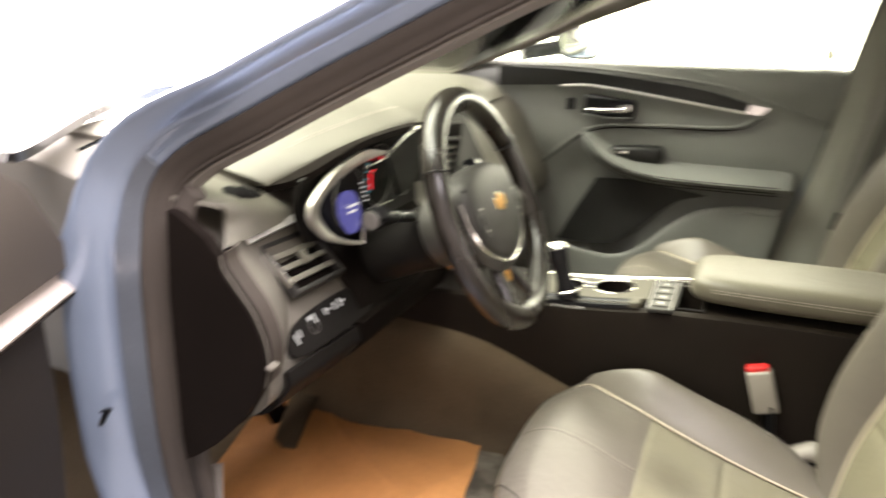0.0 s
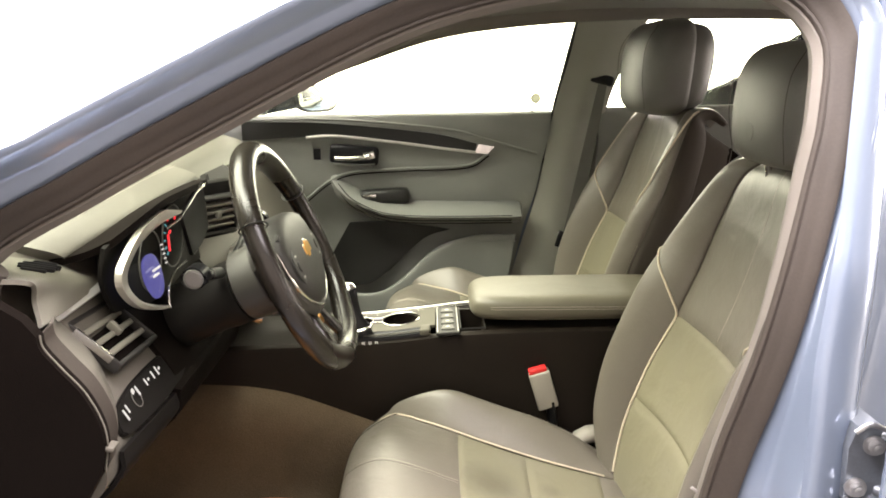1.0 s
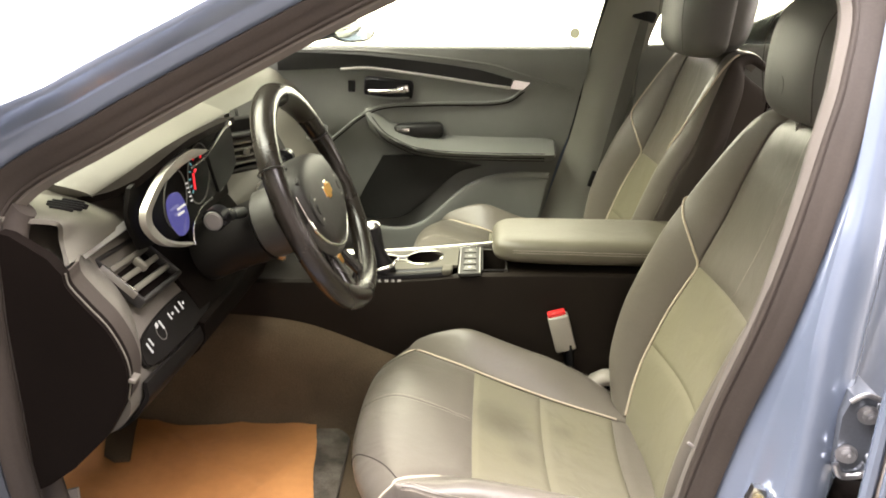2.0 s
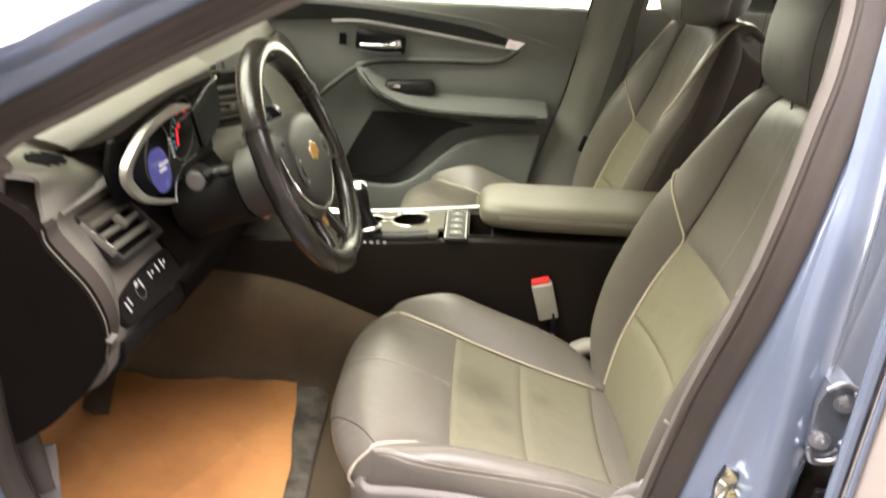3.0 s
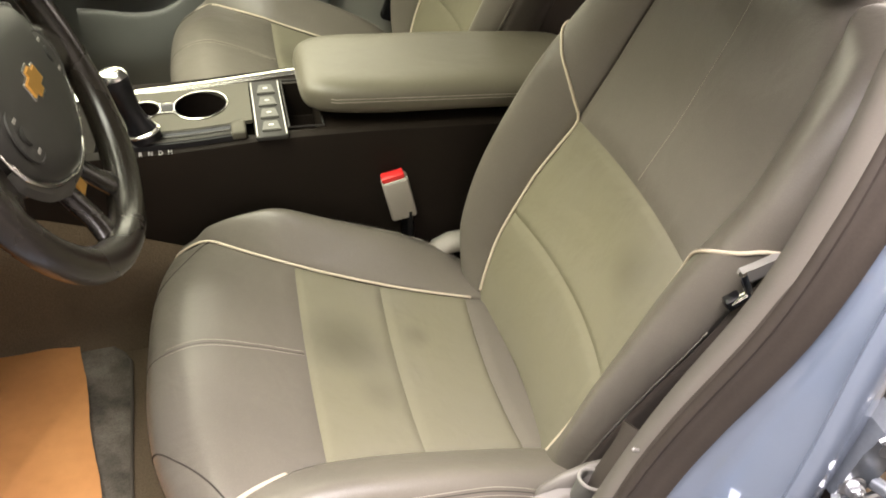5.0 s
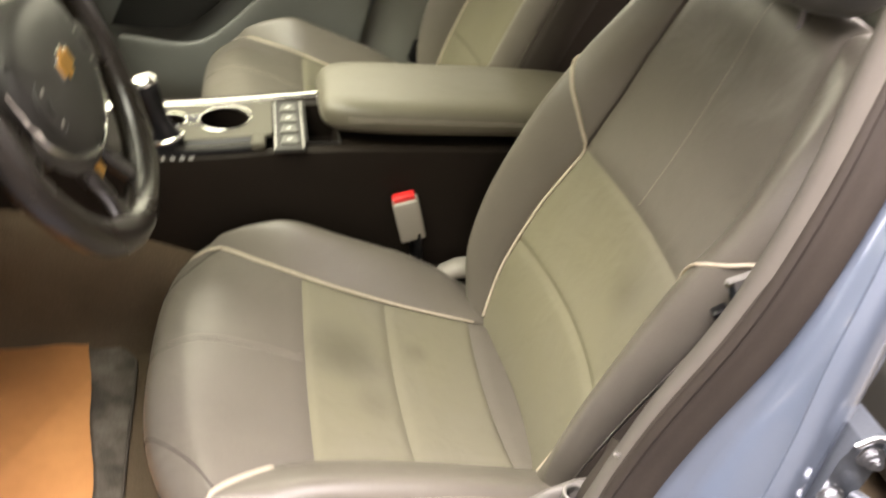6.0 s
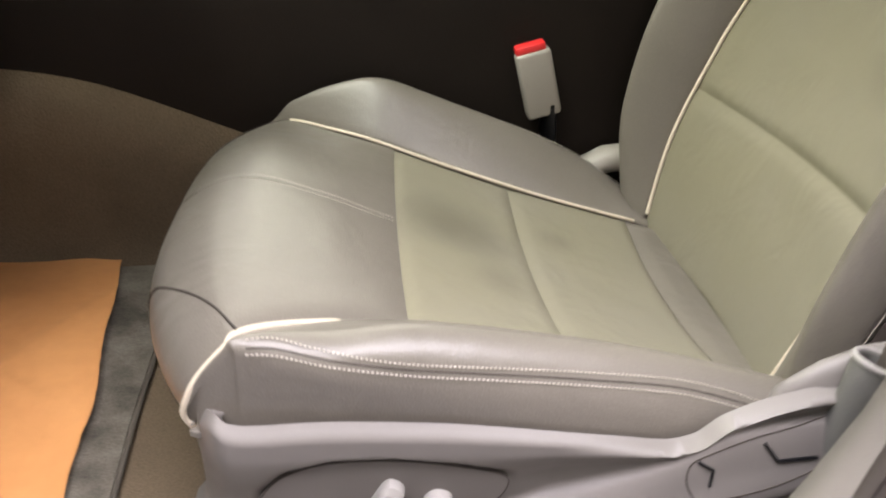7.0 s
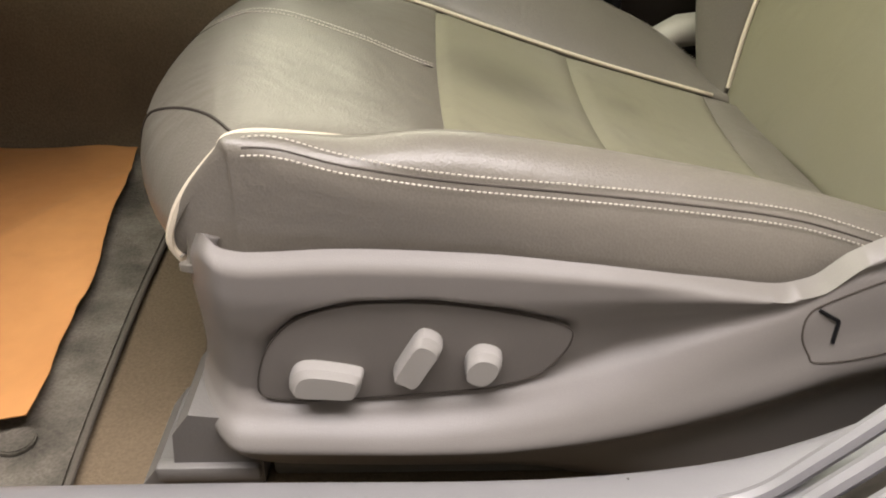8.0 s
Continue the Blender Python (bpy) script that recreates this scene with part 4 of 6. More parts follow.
    for g in (-1, 1):
        front = catmull([(1.2, 0.5, 0), (2.4, 0.52, 0), (3.0, 0.555, 0), (3.55, 0.66, 0), (4.25, 0.82, 0), (4.9, 0.98, 0)], 8)
        part("seam", tube([p for p, _ in lifted(cc, [(q.x, g * q.y) for q in front], -0.0001)], 0.0011, 6), SEAL, cush)
    part("seam", tube([p for p, _ in lifted(cc, [(u, 0.0) for u in steps(2.5, 6.95, 40)], -0.0003)], 0.0007, 6), FLANK, cush)
    part("backrest_insert", patch(bc, (0.4, 2.45), (-1, 1), 22, 26, 0.005, 0.014), SUEDE, seat, "olive-beige suede panel")
    part("backrest_insert", patch(bc, (2.45, 4.0), (-1, 1), 24, 26, 0.005, 0.014), SUEDE, seat, "olive-beige suede panel")
    up = part("backrest", patch(bc, (4.0, 10.0), (-1, 1), 50, 26), LEATHER, seat, "grey leather upper back")
    for s in (0.0,):
        part("stitching", stitches(lifted(bc, [(u, s) for u in steps(4.1, 8.5, 50)], 0.0006)), THREAD, up, "pale stitching")
    rear = lambda u, q: (lambda p, t: Vector((p.x + t.y * 0.115, q * curve1(BOUT, u) * 0.93, p.y - t.x * 0.115)) - SB)(*along(BACK, u))
    part("back_shell", patch(rear, (8.6, 0.2), (-1, 1), 30, 20), DARK, seat)
    for sign in (1, -1):
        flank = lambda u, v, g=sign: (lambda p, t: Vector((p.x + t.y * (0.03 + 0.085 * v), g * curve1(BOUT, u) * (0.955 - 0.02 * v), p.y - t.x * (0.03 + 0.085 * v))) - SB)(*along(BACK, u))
        # Dark colour here takes the place of shade beside the backrest.
        part("back_flank", patch(flank, (0.3, 8.6) if sign > 0 else (8.6, 0.3), (0, 1), 24, 6), FLANK, seat, "side of the backrest, coloured dark brown for shade")
    # head restraint
    secs = []
    for x, z, rx, ry in ((0.762, 1.022, 0.035, 0.085), (0.762, 1.028, 0.054, 0.112), (0.764, 1.05, 0.070, 0.140), (0.768, 1.10, 0.078, 0.150),
                         (0.772, 1.15, 0.077, 0.151), (0.776, 1.185, 0.068, 0.141), (0.78, 1.205, 0.05, 0.12), (0.782, 1.213, 0.025, 0.085)):
        secs.append([Vector((x + rx * math.copysign(abs(math.cos(a)) ** 0.75, math.cos(a)) * (1 - 0.12 * math.sin(a) ** 2),
                             ry * math.copysign(abs(math.sin(a)) ** 0.62, math.sin(a)), z)) - SB
                     for a in (2 * math.pi * i / 40 for i in range(40))])
    hc, hs, hd = Vector((0.772, 0, 1.115)) - SB, (1.17 if shoulder else 1.0), Vector((-0.03, 0, -0.008) if shoulder else (0, 0, 0))
    secs = [[hc + (p - hc) * hs + hd for p in s] for s in secs]
    mid = []
    for i in range(len(secs[0])):
        mid.append(catmull([s[i] for s in secs], 4))
    secs = [[c[j] for c in mid] for j in range(len(mid[0]))]
    front = [[Vector((hc.x + hd.x + (p.x - hc.x - hd.x) * (0.92 if p.x < hc.x + hd.x else 0.55), p.y, p.z)) for p in s] for s in secs]
    hr = part("head_restraint", rings(front), HEADREST, seat, "dark grey leather head restraint")
    low = secs[0][0].z
    rear_lobe = [[Vector((hc.x + hd.x + 0.022 + (p.x - hc.x - hd.x) * 0.82, p.y * 0.95, low + 0.012 + (p.z - low) * 0.90)) for p in s] for s in secs]
    part("rear_shell", rings(rear_lobe), HEADREST, hr, "rounded rear shell of the head restraint")
    part("release_button", disc(0.016, 0.006, pose(hc.x + hd.x - 0.072 * hs, 0.0, 1.075 - SB.z, 0, 86, 0), 20, 0.002), HEADREST, hr)
    for g in (-1, 1):
        loop = [Vector((0.712, g * 0.098, 1.035)) - SB, Vector((0.702, g * 0.103, 1.10)) - SB, Vector((0.706, g * 0.103, 1.16)) - SB,
                Vector((0.73, g * 0.094, 1.20)) - SB]
        part("seam", tube(catmull([hc + (p - hc) * hs + hd for p in loop]), 0.0006, 6), FLANK, hr)
        part("head_restraint_post", tube([Vector((0.765, g * 0.06, 0.97)) - SB, Vector((0.755, g * 0.06, 1.05)) - SB], 0.006, 8), CHROME, seat)
    # cushion core and mechanism
    part("seat_pan", block(0.44, 0.44, 0.05, pose(0.36 - SB.x, 0, 0.315 - SB.z), 0.02), DARK, seat)
    part("backrest_core", block(0.07, 0.36, 0.55, pose(0.715 - SB.x, 0, 0.68 - SB.z, 0, 19, 0), 0.02), DARK, seat)
    for g in (-1, 1):
        part("seat_rail", block(0.55, 0.05, 0.03, pose(0.38 - SB.x, g * 0.2, 0.016), 0.004), BLACK, seat)
    return seat


VT = [(0.108, 0.442), (0.12, 0.453), (0.129, 0.459), (0.137, 0.454), (0.151, 0.4515), (0.2, 0.4535), (0.267, 0.4508), (0.318, 0.4455),
      (0.372, 0.4385), (0.398, 0.4355), (0.43, 0.432), (0.447, 0.436), (0.465, 0.452), (0.50, 0.468), (0.54, 0.477), (0.62, 0.48)]
VB = [(0.108, 0.322), (0.12, 0.31), (0.134, 0.301), (0.16, 0.294), (0.25, 0.291), (0.43, 0.291), (0.50, 0.298), (0.62, 0.33)]
VR = [(0.108, 0.352), (0.15, 0.349), (0.22, 0.349), (0.27, 0.354), (0.314, 0.365), (0.351, 0.380), (0.394, 0.402), (0.436, 0.424), (0.47, 0.445), (0.62, 0.465)]
VL = [(0.108, 0.338), (0.15, 0.326), (0.273, 0.326), (0.329, 0.331), (0.368, 0.338), (0.409, 0.349), (0.458, 0.367), (0.493, 0.378), (0.62, 0.41)]
LEAF = [(0.150, 0.360), (0.150, 0.376), (0.158, 0.396), (0.174, 0.412), (0.203, 0.421), (0.243, 0.422), (0.285, 0.416), (0.318, 0.407),
        (0.3225, 0.397), (0.316, 0.384), (0.305, 0.373), (0.286, 0.366), (0.272, 0.363), (0.192, 0.356), (0.166, 0.356)]


def leaf_depth(x, z):
    """1 well inside the switch panel's outline, 0 outside."""
    best, inside = 9.0, False
    n = len(LEAF)
    for i in range(n):
        (x0, z0), (x1, z1) = LEAF[i], LEAF[(i + 1) % n]
        t = max(0, min(1, ((x - x0) * (x1 - x0) + (z - z0) * (z1 - z0)) / ((x1 - x0) ** 2 + (z1 - z0) ** 2)))
        best = min(best, math.hypot(x - x0 - t * (x1 - x0), z - z0 - t * (z1 - z0)))
        if (z0 > z) != (z1 > z) and x < x0 + (z - z0) / (z1 - z0) * (x1 - x0):
            inside = not inside
    return best if inside else -best


def valance_y(x, z):
    """Distance of the moulded side from the seat's middle."""
    zb, zt, zr, zl = curve1(VB, x), curve1(VT, x), curve1(VR, x), curve1(VL, x)
    zr = min(zr, zt - 0.003)
    zl = max(min(zl, zr - 0.012), zb + 0.008)
    zr = max(zr, zl + 0.01)
    k = max(0.0, min(1.0, (zt - zr) / 0.06))
    h = zt - zr
    p = curve1([(0.108, 0.003), (0.25, 0.007), (0.4, 0.009), (0.62, 0.006)], x)
    deep = 1 + 0.2 * max(0.0, min(1.0, (x - 0.30) / 0.06))
    k *= deep
    low = curve1([(0.108, 1.0), (0.28, 1.0), (0.42, 0.2), (0.62, 0.1)], x)
    rows = [(zb, 0.002 + 0.024 * low), (zb + 0.4 * (zl - zb), 0.002 + 0.012 * low), (zl, 0.001), (zl + 0.3 * (zr - zl), -p), (zl + 0.6 * (zr - zl), 0.002 - 0.6 * p),
            (zr, 0.002 + 0.009 * k), (zr + 0.12 * h, 0.002 + 0.017 * k), (zr + 0.4 * h, 0.002 + 0.0145 * k), (zr + 0.6 * h, 0.002 + 0.010 * k),
            (zr + 0.78 * h, 0.002 + 0.0075 * k / deep), (zr + 0.9 * h, 0.0095), (zt, 0.018)]
    y = -0.284 + curve1(rows, z)
    if x < 0.14:
        y += 0.045 * ((0.14 - x) / 0.032) ** 2
    d = leaf_depth(x, z)
    q = max(0.0, min(1.0, (d + 0.007) / 0.008))
    return y + (max(y, -0.2645) - y) * q * q * (3 - 2 * q)


def valance_surface(u, v):
    x = 0.108 + (0.62 - 0.108) * u
    z = curve1(VB, x) + (curve1(VT, x) - curve1(VB, x)) * v
    return Vector((x, valance_y(x, z), z)) - SB


def add_valance(seat):
    va = part("side_valance", patch(valance_surface, (0, 1), (0, 1), 150, 90, 0.0, 0.004, 0.012), VALANCE, seat, "grey grained plastic seat valance", sharp=70)
    face = -0.2695
    line = [(p.x, p.y) for p in catmull([(a, b, 0) for a, b in LEAF], 4, True)]
    lm = Matrix.Translation(Vector((0, face, 0)) - SB) @ pose(0, 0, 0, 90, 0, 0)
    plate = part("switch_panel", slab(line, 0.004, lm, 0.0006), SHADED_PLATE, va, "grey switch plate, darkened in colour for shade")
    part("panel_gap", tube([Vector((x, face - 0.0002, z)) - SB for x, z in line], 0.00045, 6, True), FLANK, plate)

    def knob(outline, x, z, turn, h=0.0105):
        pts = [(p.x, p.y) for p in catmull([(a, b, 0) for a, b in outline], 3, True)]
        m = Matrix.Translation(Vector((x, face, z)) - SB) @ pose(0, 0, 0, 90, 0, 0) @ pose(0, 0, 0, 0, 0, turn)
        secs = []
        for k, q, drop in ((0.92, -0.001, 0.0), (0.90, 0.005, 0.0), (0.87, 0.0075, -0.0002), (0.78, h - 0.0006, -0.0024), (0.74, h, -0.0026)):
            secs.append([m @ Vector((a * k if abs(a) > abs(b) else a * (k + 0.04), b * k + drop, q)) for a, b in pts])
        return rings(secs)

    for outline, x, z, turn in (([(-0.021, -0.009), (-0.0225, 0.0), (-0.018, 0.008), (-0.008, 0.0105), (0.012, 0.0085), (0.021, 0.006), (0.0215, 0.0), (0.018, -0.009), (0, -0.0095)], 0.188, 0.3745, -4),
                                ([(-0.008, -0.018), (-0.009, 0.0), (-0.007, 0.016), (0.0, 0.019), (0.0085, 0.015), (0.009, 0.0), (0.007, -0.018), (0, -0.019)], 0.2385, 0.389, -26),
                                ([(-0.009, -0.008), (-0.0105, 0.002), (-0.005, 0.010), (0.004, 0.011), (0.010, 0.007), (0.0105, -0.002), (0.005, -0.011), (-0.004, -0.0115)], 0.274, 0.385, -18)):
        part("seat_switch", knob(outline, x, z, turn), SWITCH, plate, "pale grey seat switch", sharp=28)
    # flush cover plate with a forked mark
    on = lambda x, z, out: Vector((x, valance_y(x, z) - out, z)) - SB
    cover = [(0.452, 0.397), (0.4455, 0.401), (0.441, 0.411), (0.4425, 0.423), (0.452, 0.431), (0.473, 0.441), (0.50, 0.449), (0.54, 0.458), (0.56, 0.45), (0.55, 0.435), (0.52, 0.418), (0.487, 0.405)]
    part("cover_gap", tube([on(p.x, p.y, 0.0) for p in catmull([(a, b, 0) for a, b in cover], 5, True)], 0.0006, 6, True), FLANK, va, "thin joint round a flush cover")
    mark = lambda a, b: tube([on(a[0] + (b[0] - a[0]) * i / 5, a[1] + (b[1] - a[1]) * i / 5, 0.0005) for i in range(6)], 0.0011, 6)
    part("moulding_mark", merged(mark((0.447, 0.4265), (0.4575, 0.421)), mark((0.4575, 0.421), (0.4565, 0.4085))), BLACK, va, "black forked mark")
    slot = lambda a, b: tube([on(a[0] + (b[0] - a[0]) * i / 4, a[1] + (b[1] - a[1]) * i / 4, 0.0006) for i in range(5)], 0.0013, 6)
    part("cover_slot", merged(slot((0.490, 0.441), (0.501, 0.428)), slot((0.501, 0.428), (0.528, 0.431))), BLACK, va, "black slot in the cover")
    part("recliner_cover", rings([[Vector((x, -0.258 + r * 0.35 * math.cos(a), z + r * math.sin(a))) - SB for a in (2 * math.pi * i / 20 for i in range(20))]
                                  for x, z, r in ((0.50, 0.44, 0.01), (0.505, 0.442, 0.028), (0.53, 0.452, 0.037), (0.56, 0.462, 0.040), (0.60, 0.472, 0.036), (0.625, 0.475, 0.01))]), VALANCE, va)
    foot = [(0.072, 0.291), (0.083, 0.306), (0.094, 0.310), (0.096, 0.332), (0.107, 0.347), (0.125, 0.345), (0.146, 0.325), (0.146, 0.291)]
    part("rail_foot", rings([[Vector((x, y, z)) - SB for x, z in foot] for y in (-0.272, -0.268, -0.20)]), FOOT, seat, "grey plastic rail end cover", smooth=False)
    part("foot_step", block(0.062, 0.01, 0.012, pose(0.114 - SB.x, -0.272, 0.304 - SB.z), 0.003), FOOT, seat)
    part("rail_cover", block(0.34, 0.02, 0.02, pose(0.32 - SB.x, -0.255, 0.301 - SB.z), 0.003), HEADREST, seat)
    return va


passenger_seat = build_seat("grey leather passenger seat with suede inserts and cream piping", True)
passenger_seat.matrix_basis = pose(SB.x + 0.03, 1.29, SB.z + 0.06)
driver_seat = build_seat("grey leather driver seat", False)
driver_seat.matrix_basis = pose(SB.x, 0.55, SB.z)
tagged(driver_seat, "grey leather power driver seat with suede inserts and cream piping", "car seat", "front seats")
tagged(passenger_seat, group="front seats")
add_valance(driver_seat)
plinth = part("seat_plinth", block(0.5, 0.48, 0.058, pose(0.40, 1.29, 0.3195), 0.01), DARK)
tagged(plinth, "dark carpeted riser under the passenger seat", "seat base")

# lower belt anchor of the driver, a sleeve standing on the valance
anchor = thing("belt_anchor", "dark grey belt anchor sleeve with a pale rim", "belt anchor", (0.545, 0.272, 0.43))
ax = Vector((0.012, 0.0, 0.07))
sleeve = []
for q, r in ((0.0, 0.017), (0.3, 0.018), (0.7, 0.019), (1.0, 0.021), (1.03, 0.020), (1.0, 0.017), (0.6, 0.015)):
    sleeve.append([ax * q + Vector((r * math.cos(a), 0.72 * r * math.sin(a), -0.006 * math.cos(a) * q)) for a in (2 * math.pi * i / 22 for i in range(22))])
part("sleeve", rings(sleeve), HEADREST, anchor)
part("sleeve_rim", tube([ax * 1.02 + Vector((0.0205 * math.cos(a), 0.0148 * math.sin(a), -0.006 * math.cos(a))) for a in (2 * math.pi * i / 22 for i in range(22))], 0.0022, 8, True), SWITCH, anchor, "pale rim")
part("webbing", tube(catmull([(0.012, 0.0, 0.04), (0.026, 0.003, 0.09), (0.04, 0.010, 0.12), (0.05, 0.02, 0.14)]), 0.014, 10, flat=0.25), FLANK, anchor, "dark belt webbing")
clip = thing("latch_clip", "small silver latch clip beside the seat back", "clip", (0.648, 0.285, 0.79))
part("clip_arm", rings([[Vector((x, y, z + dz)) for y, dz in ((-0.004, -w), (-0.004, w), (0.004, w), (0.004, -w))] for x, z, w in ((-0.012, 0.018, 0.003), (0.002, 0.018, 0.009), (0.02, 0.026, 0.010), (0.032, 0.03, 0.006))], ), SWITCH, clip)
part("clip_pin", tube([(-0.012, -0.004, 0.02), (0.004, -0.007, -0.004), (-0.006, -0.004, -0.02)], 0.0045, 8), CHROME, clip)
part("clip_catch", block(0.018, 0.012, 0.016, pose(-0.004, 0.0, -0.02, 0, -35, 0), 0.003), BLACK, clip)
tick = part("trim_clip", block(0.022, 0.003, 0.004, pose(0.536, 0.207, 0.655, 0, 38, 12), 0.001), SWITCH)
tagged(tick, "small pale trim clip on the pillar lining", "clip")


# ---- centre console ----
con = thing("centre_console", "centre console with dark sides and pale top trim", "console", (0.2, 0.935, 0.29))
CO = Vector((0.2, 0.935, 0.29))


def kpart(name, bm, mat, label="", parent=None, origin=None, smooth=True):
    o = CO if origin is None else origin
    if isinstance(bm, bmesh.types.BMesh):
        bmesh.ops.translate(bm, vec=-o, verts=bm.verts)
    else:
        bm = ([Vector(v) - o for v in bm[0]], bm[1])
    return part(name, bm, mat, parent or con, label, smooth)


CTOP = [(-0.62, 0.58), (-0.30, 0.60), (-0.05, 0.612), (0.1, 0.62), (0.25, 0.638), (0.45, 0.648), (0.80, 0.655)]
csecs = []
for x in sorted(steps(-0.62, 0.80, 24) + [-0.011, -0.010, 0.316, 0.317]):
    z, deep = curve1(CTOP, x), max(0.0005, 0.06 if -0.0105 < x < 0.3165 else 0.0)
    csecs.append([Vector((x, y, h)) for y, h in ((0.832, 0.292), (0.826, z - 0.02), (0.828, z - 0.004), (0.838, z), (0.842, z), (0.843, z - deep), (0.984, z - deep), (0.985, z),
                                                 (1.032, z), (1.042, z - 0.004), (1.048, z - 0.02), (1.055, 0.292))])
kpart("console_body", rings(csecs), CONSOLE, "very dark brown console side")


def holed_plate(x0, x1, y0, y1, cx, cy, rx, ry, lift, deep):
    """A plate on the console top with an oval well through it."""
    angles = sorted([2 * math.pi * i / 40 for i in range(40)] + [math.atan2(y - cy, x - cx) % (2 * math.pi) for x in (x0, x1) for y in (y0, y1)])
    out, ins = [], []
    for a in angles:
        c, q = math.cos(a), math.sin(a)
        k = min(((x1 if c > 0 else x0) - cx) / c if abs(c) > 1e-6 else 9, ((y1 if q > 0 else y0) - cy) / q if abs(q) > 1e-6 else 9)
        out.append((cx + k * c, cy + k * q))
        ins.append((cx + rx * c, cy + ry * q))
    top = lambda x: curve1(CTOP, x) + lift
    return rings([[Vector((x, y, top(x) - 0.006)) for x, y in out], [Vector((x, y, top(x))) for x, y in out], [Vector((x, y, top(x))) for x, y in ins],
                  [Vector((x, y, top(x) - deep)) for x, y in ins]], True, False)


for x0, x1, cx, rx, ry in ((-0.01, 0.088, 0.056, 0.023, 0.024), (0.088, 0.212, 0.138, 0.040, 0.041)):
    kpart("top_trim", holed_plate(x0, x1, 0.868, 0.985, cx, 0.932, rx, ry, 0.010, 0.006), WOODTRIM, "pale satin console trim")
    z = curve1(CTOP, cx)
    oval = [(cx + rx * math.cos(a), 0.932 + ry * math.sin(a)) for a in (2 * math.pi * i / 36 for i in range(36))]
    kpart("cup_holder_rim", tube([(x, y, curve1(CTOP, x) + 0.0108) for x, y in oval], 0.0016, 8, True), CHROME, "thin chrome rim")
    kpart("cup_holder", rings([[Vector((cx + (x - cx) * k, 0.932 + (y - 0.932) * k, z + dz)) for x, y in oval] for k, dz in ((0.99, 0.009), (0.95, -0.03), (0.90, -0.056), (0.1, -0.057))], True, False), DARK, "black cup holder well")
kpart("cup_waist", block(0.024, 0.026, 0.003, pose(0.088, 0.932, curve1(CTOP, 0.088) + 0.0105, 0, -4, 0), 0.001), BLACK)
for dy in (-0.013, 0.013):
    kpart("waist_rail", tube([(0.074, 0.932 + dy, curve1(CTOP, 0.074) + 0.0115), (0.102, 0.932 + dy, curve1(CTOP, 0.102) + 0.0115)], 0.0015, 8), CHROME)
kpart("chrome_rail", rings([[Vector((x, y + dy, z + dz)) for dy, dz in ((-0.010, 0.0), (-0.010, 0.006), (-0.004, 0.0105), (0.004, 0.0115), (0.009, 0.008), (0.010, 0.0))]
                            for x, y, z in ((-0.06, 0.993, 0.610), (0.04, 0.997, 0.615), (0.15, 1.006, 0.624), (0.30, 1.018, 0.640))]), CHROME, "bright chrome rail")
gz = lambda x: curve1(CTOP, x)
kpart("shift_gate", rings([[Vector((x, y, gz(x) + dz)) for y, dz in ((0.834, 0.0), (0.835, 0.008), (0.839, 0.010), (0.843, 0.006), (0.858, 0.006), (0.862, 0.010), (0.866, 0.009), (0.867, 0.0))]
                           for x in steps(0.0, 0.188, 8)]), BLACK, "gloss black shift gate")
for y, q in ((0.8385, 0.0), (0.848, -0.003), (0.8545, -0.003), (0.8625, 0.0)):
    kpart("gate_rail", tube([(x, y, gz(x) + 0.0105 + q) for x in steps(0.055, 0.180, 6)], 0.0011, 8), SATIN)
kpart("gate_end", block(0.022, 0.036, 0.014, pose(0.191, 0.851, gz(0.19) + 0.007, 0, -4, 0), 0.004, 3), WOODTRIM, "raised end of the shift gate")
kpart("button_panel", block(0.048, 0.168, 0.008, pose(0.2375, 0.902, 0.6415, 0, -4, 0), 0.003), SHROUD, "dark satin button panel")
for y0, y1 in ((0.832, 0.858), (0.868, 0.894), (0.904, 0.930), (0.942, 0.968)):
    kpart("console_button", slab([(-0.014, -0.5 * (y1 - y0)), (-0.010, 0.5 * (y1 - y0)), (0.010, 0.5 * (y1 - y0)), (0.014, -0.5 * (y1 - y0))], 0.004,
                                 pose(0.2375, (y0 + y1) / 2, 0.6485, 0, -4, 0), 0.001), HEADREST, "grey console key")
    kpart("key_mark", block(0.007, 0.003, 0.0008, pose(0.2375, (y0 + y1) / 2, 0.6489, 0, -4, 0), 0.0), WHITEPAPER)
for x in (0.2165, 0.2585):
    kpart("panel_rail", tube([(x, 0.822, 0.6445 + (x - 0.2375) * 0.07), (x, 0.982, 0.6445 + (x - 0.2375) * 0.07)], 0.0013, 8), BRIGHT)
kpart("storage_bin", block(0.050, 0.118, 0.004, pose(0.288, 0.903, 0.590, 0, -3, 0), 0.001), DARK, "dark open storage bin")
kpart("bin_rim", tube([(p.x, p.y, 0.6455 + (p.x - 0.29) * 0.05) for p in catmull([(0.264, 0.842, 0), (0.315, 0.842, 0), (0.315, 0.985, 0), (0.264, 0.985, 0)], 1, True)], 0.0018, 8, True), SHROUD)
boot = [(0.060, 0.850, 0.628, 0.020), (0.058, 0.851, 0.640, 0.019), (0.052, 0.853, 0.655, 0.014), (0.045, 0.855, 0.672, 0.0125), (0.038, 0.857, 0.690, 0.0145), (0.031, 0.859, 0.706, 0.018),
        (0.026, 0.860, 0.719, 0.0195), (0.023, 0.861, 0.728, 0.016), (0.022, 0.861, 0.732, 0.008)]
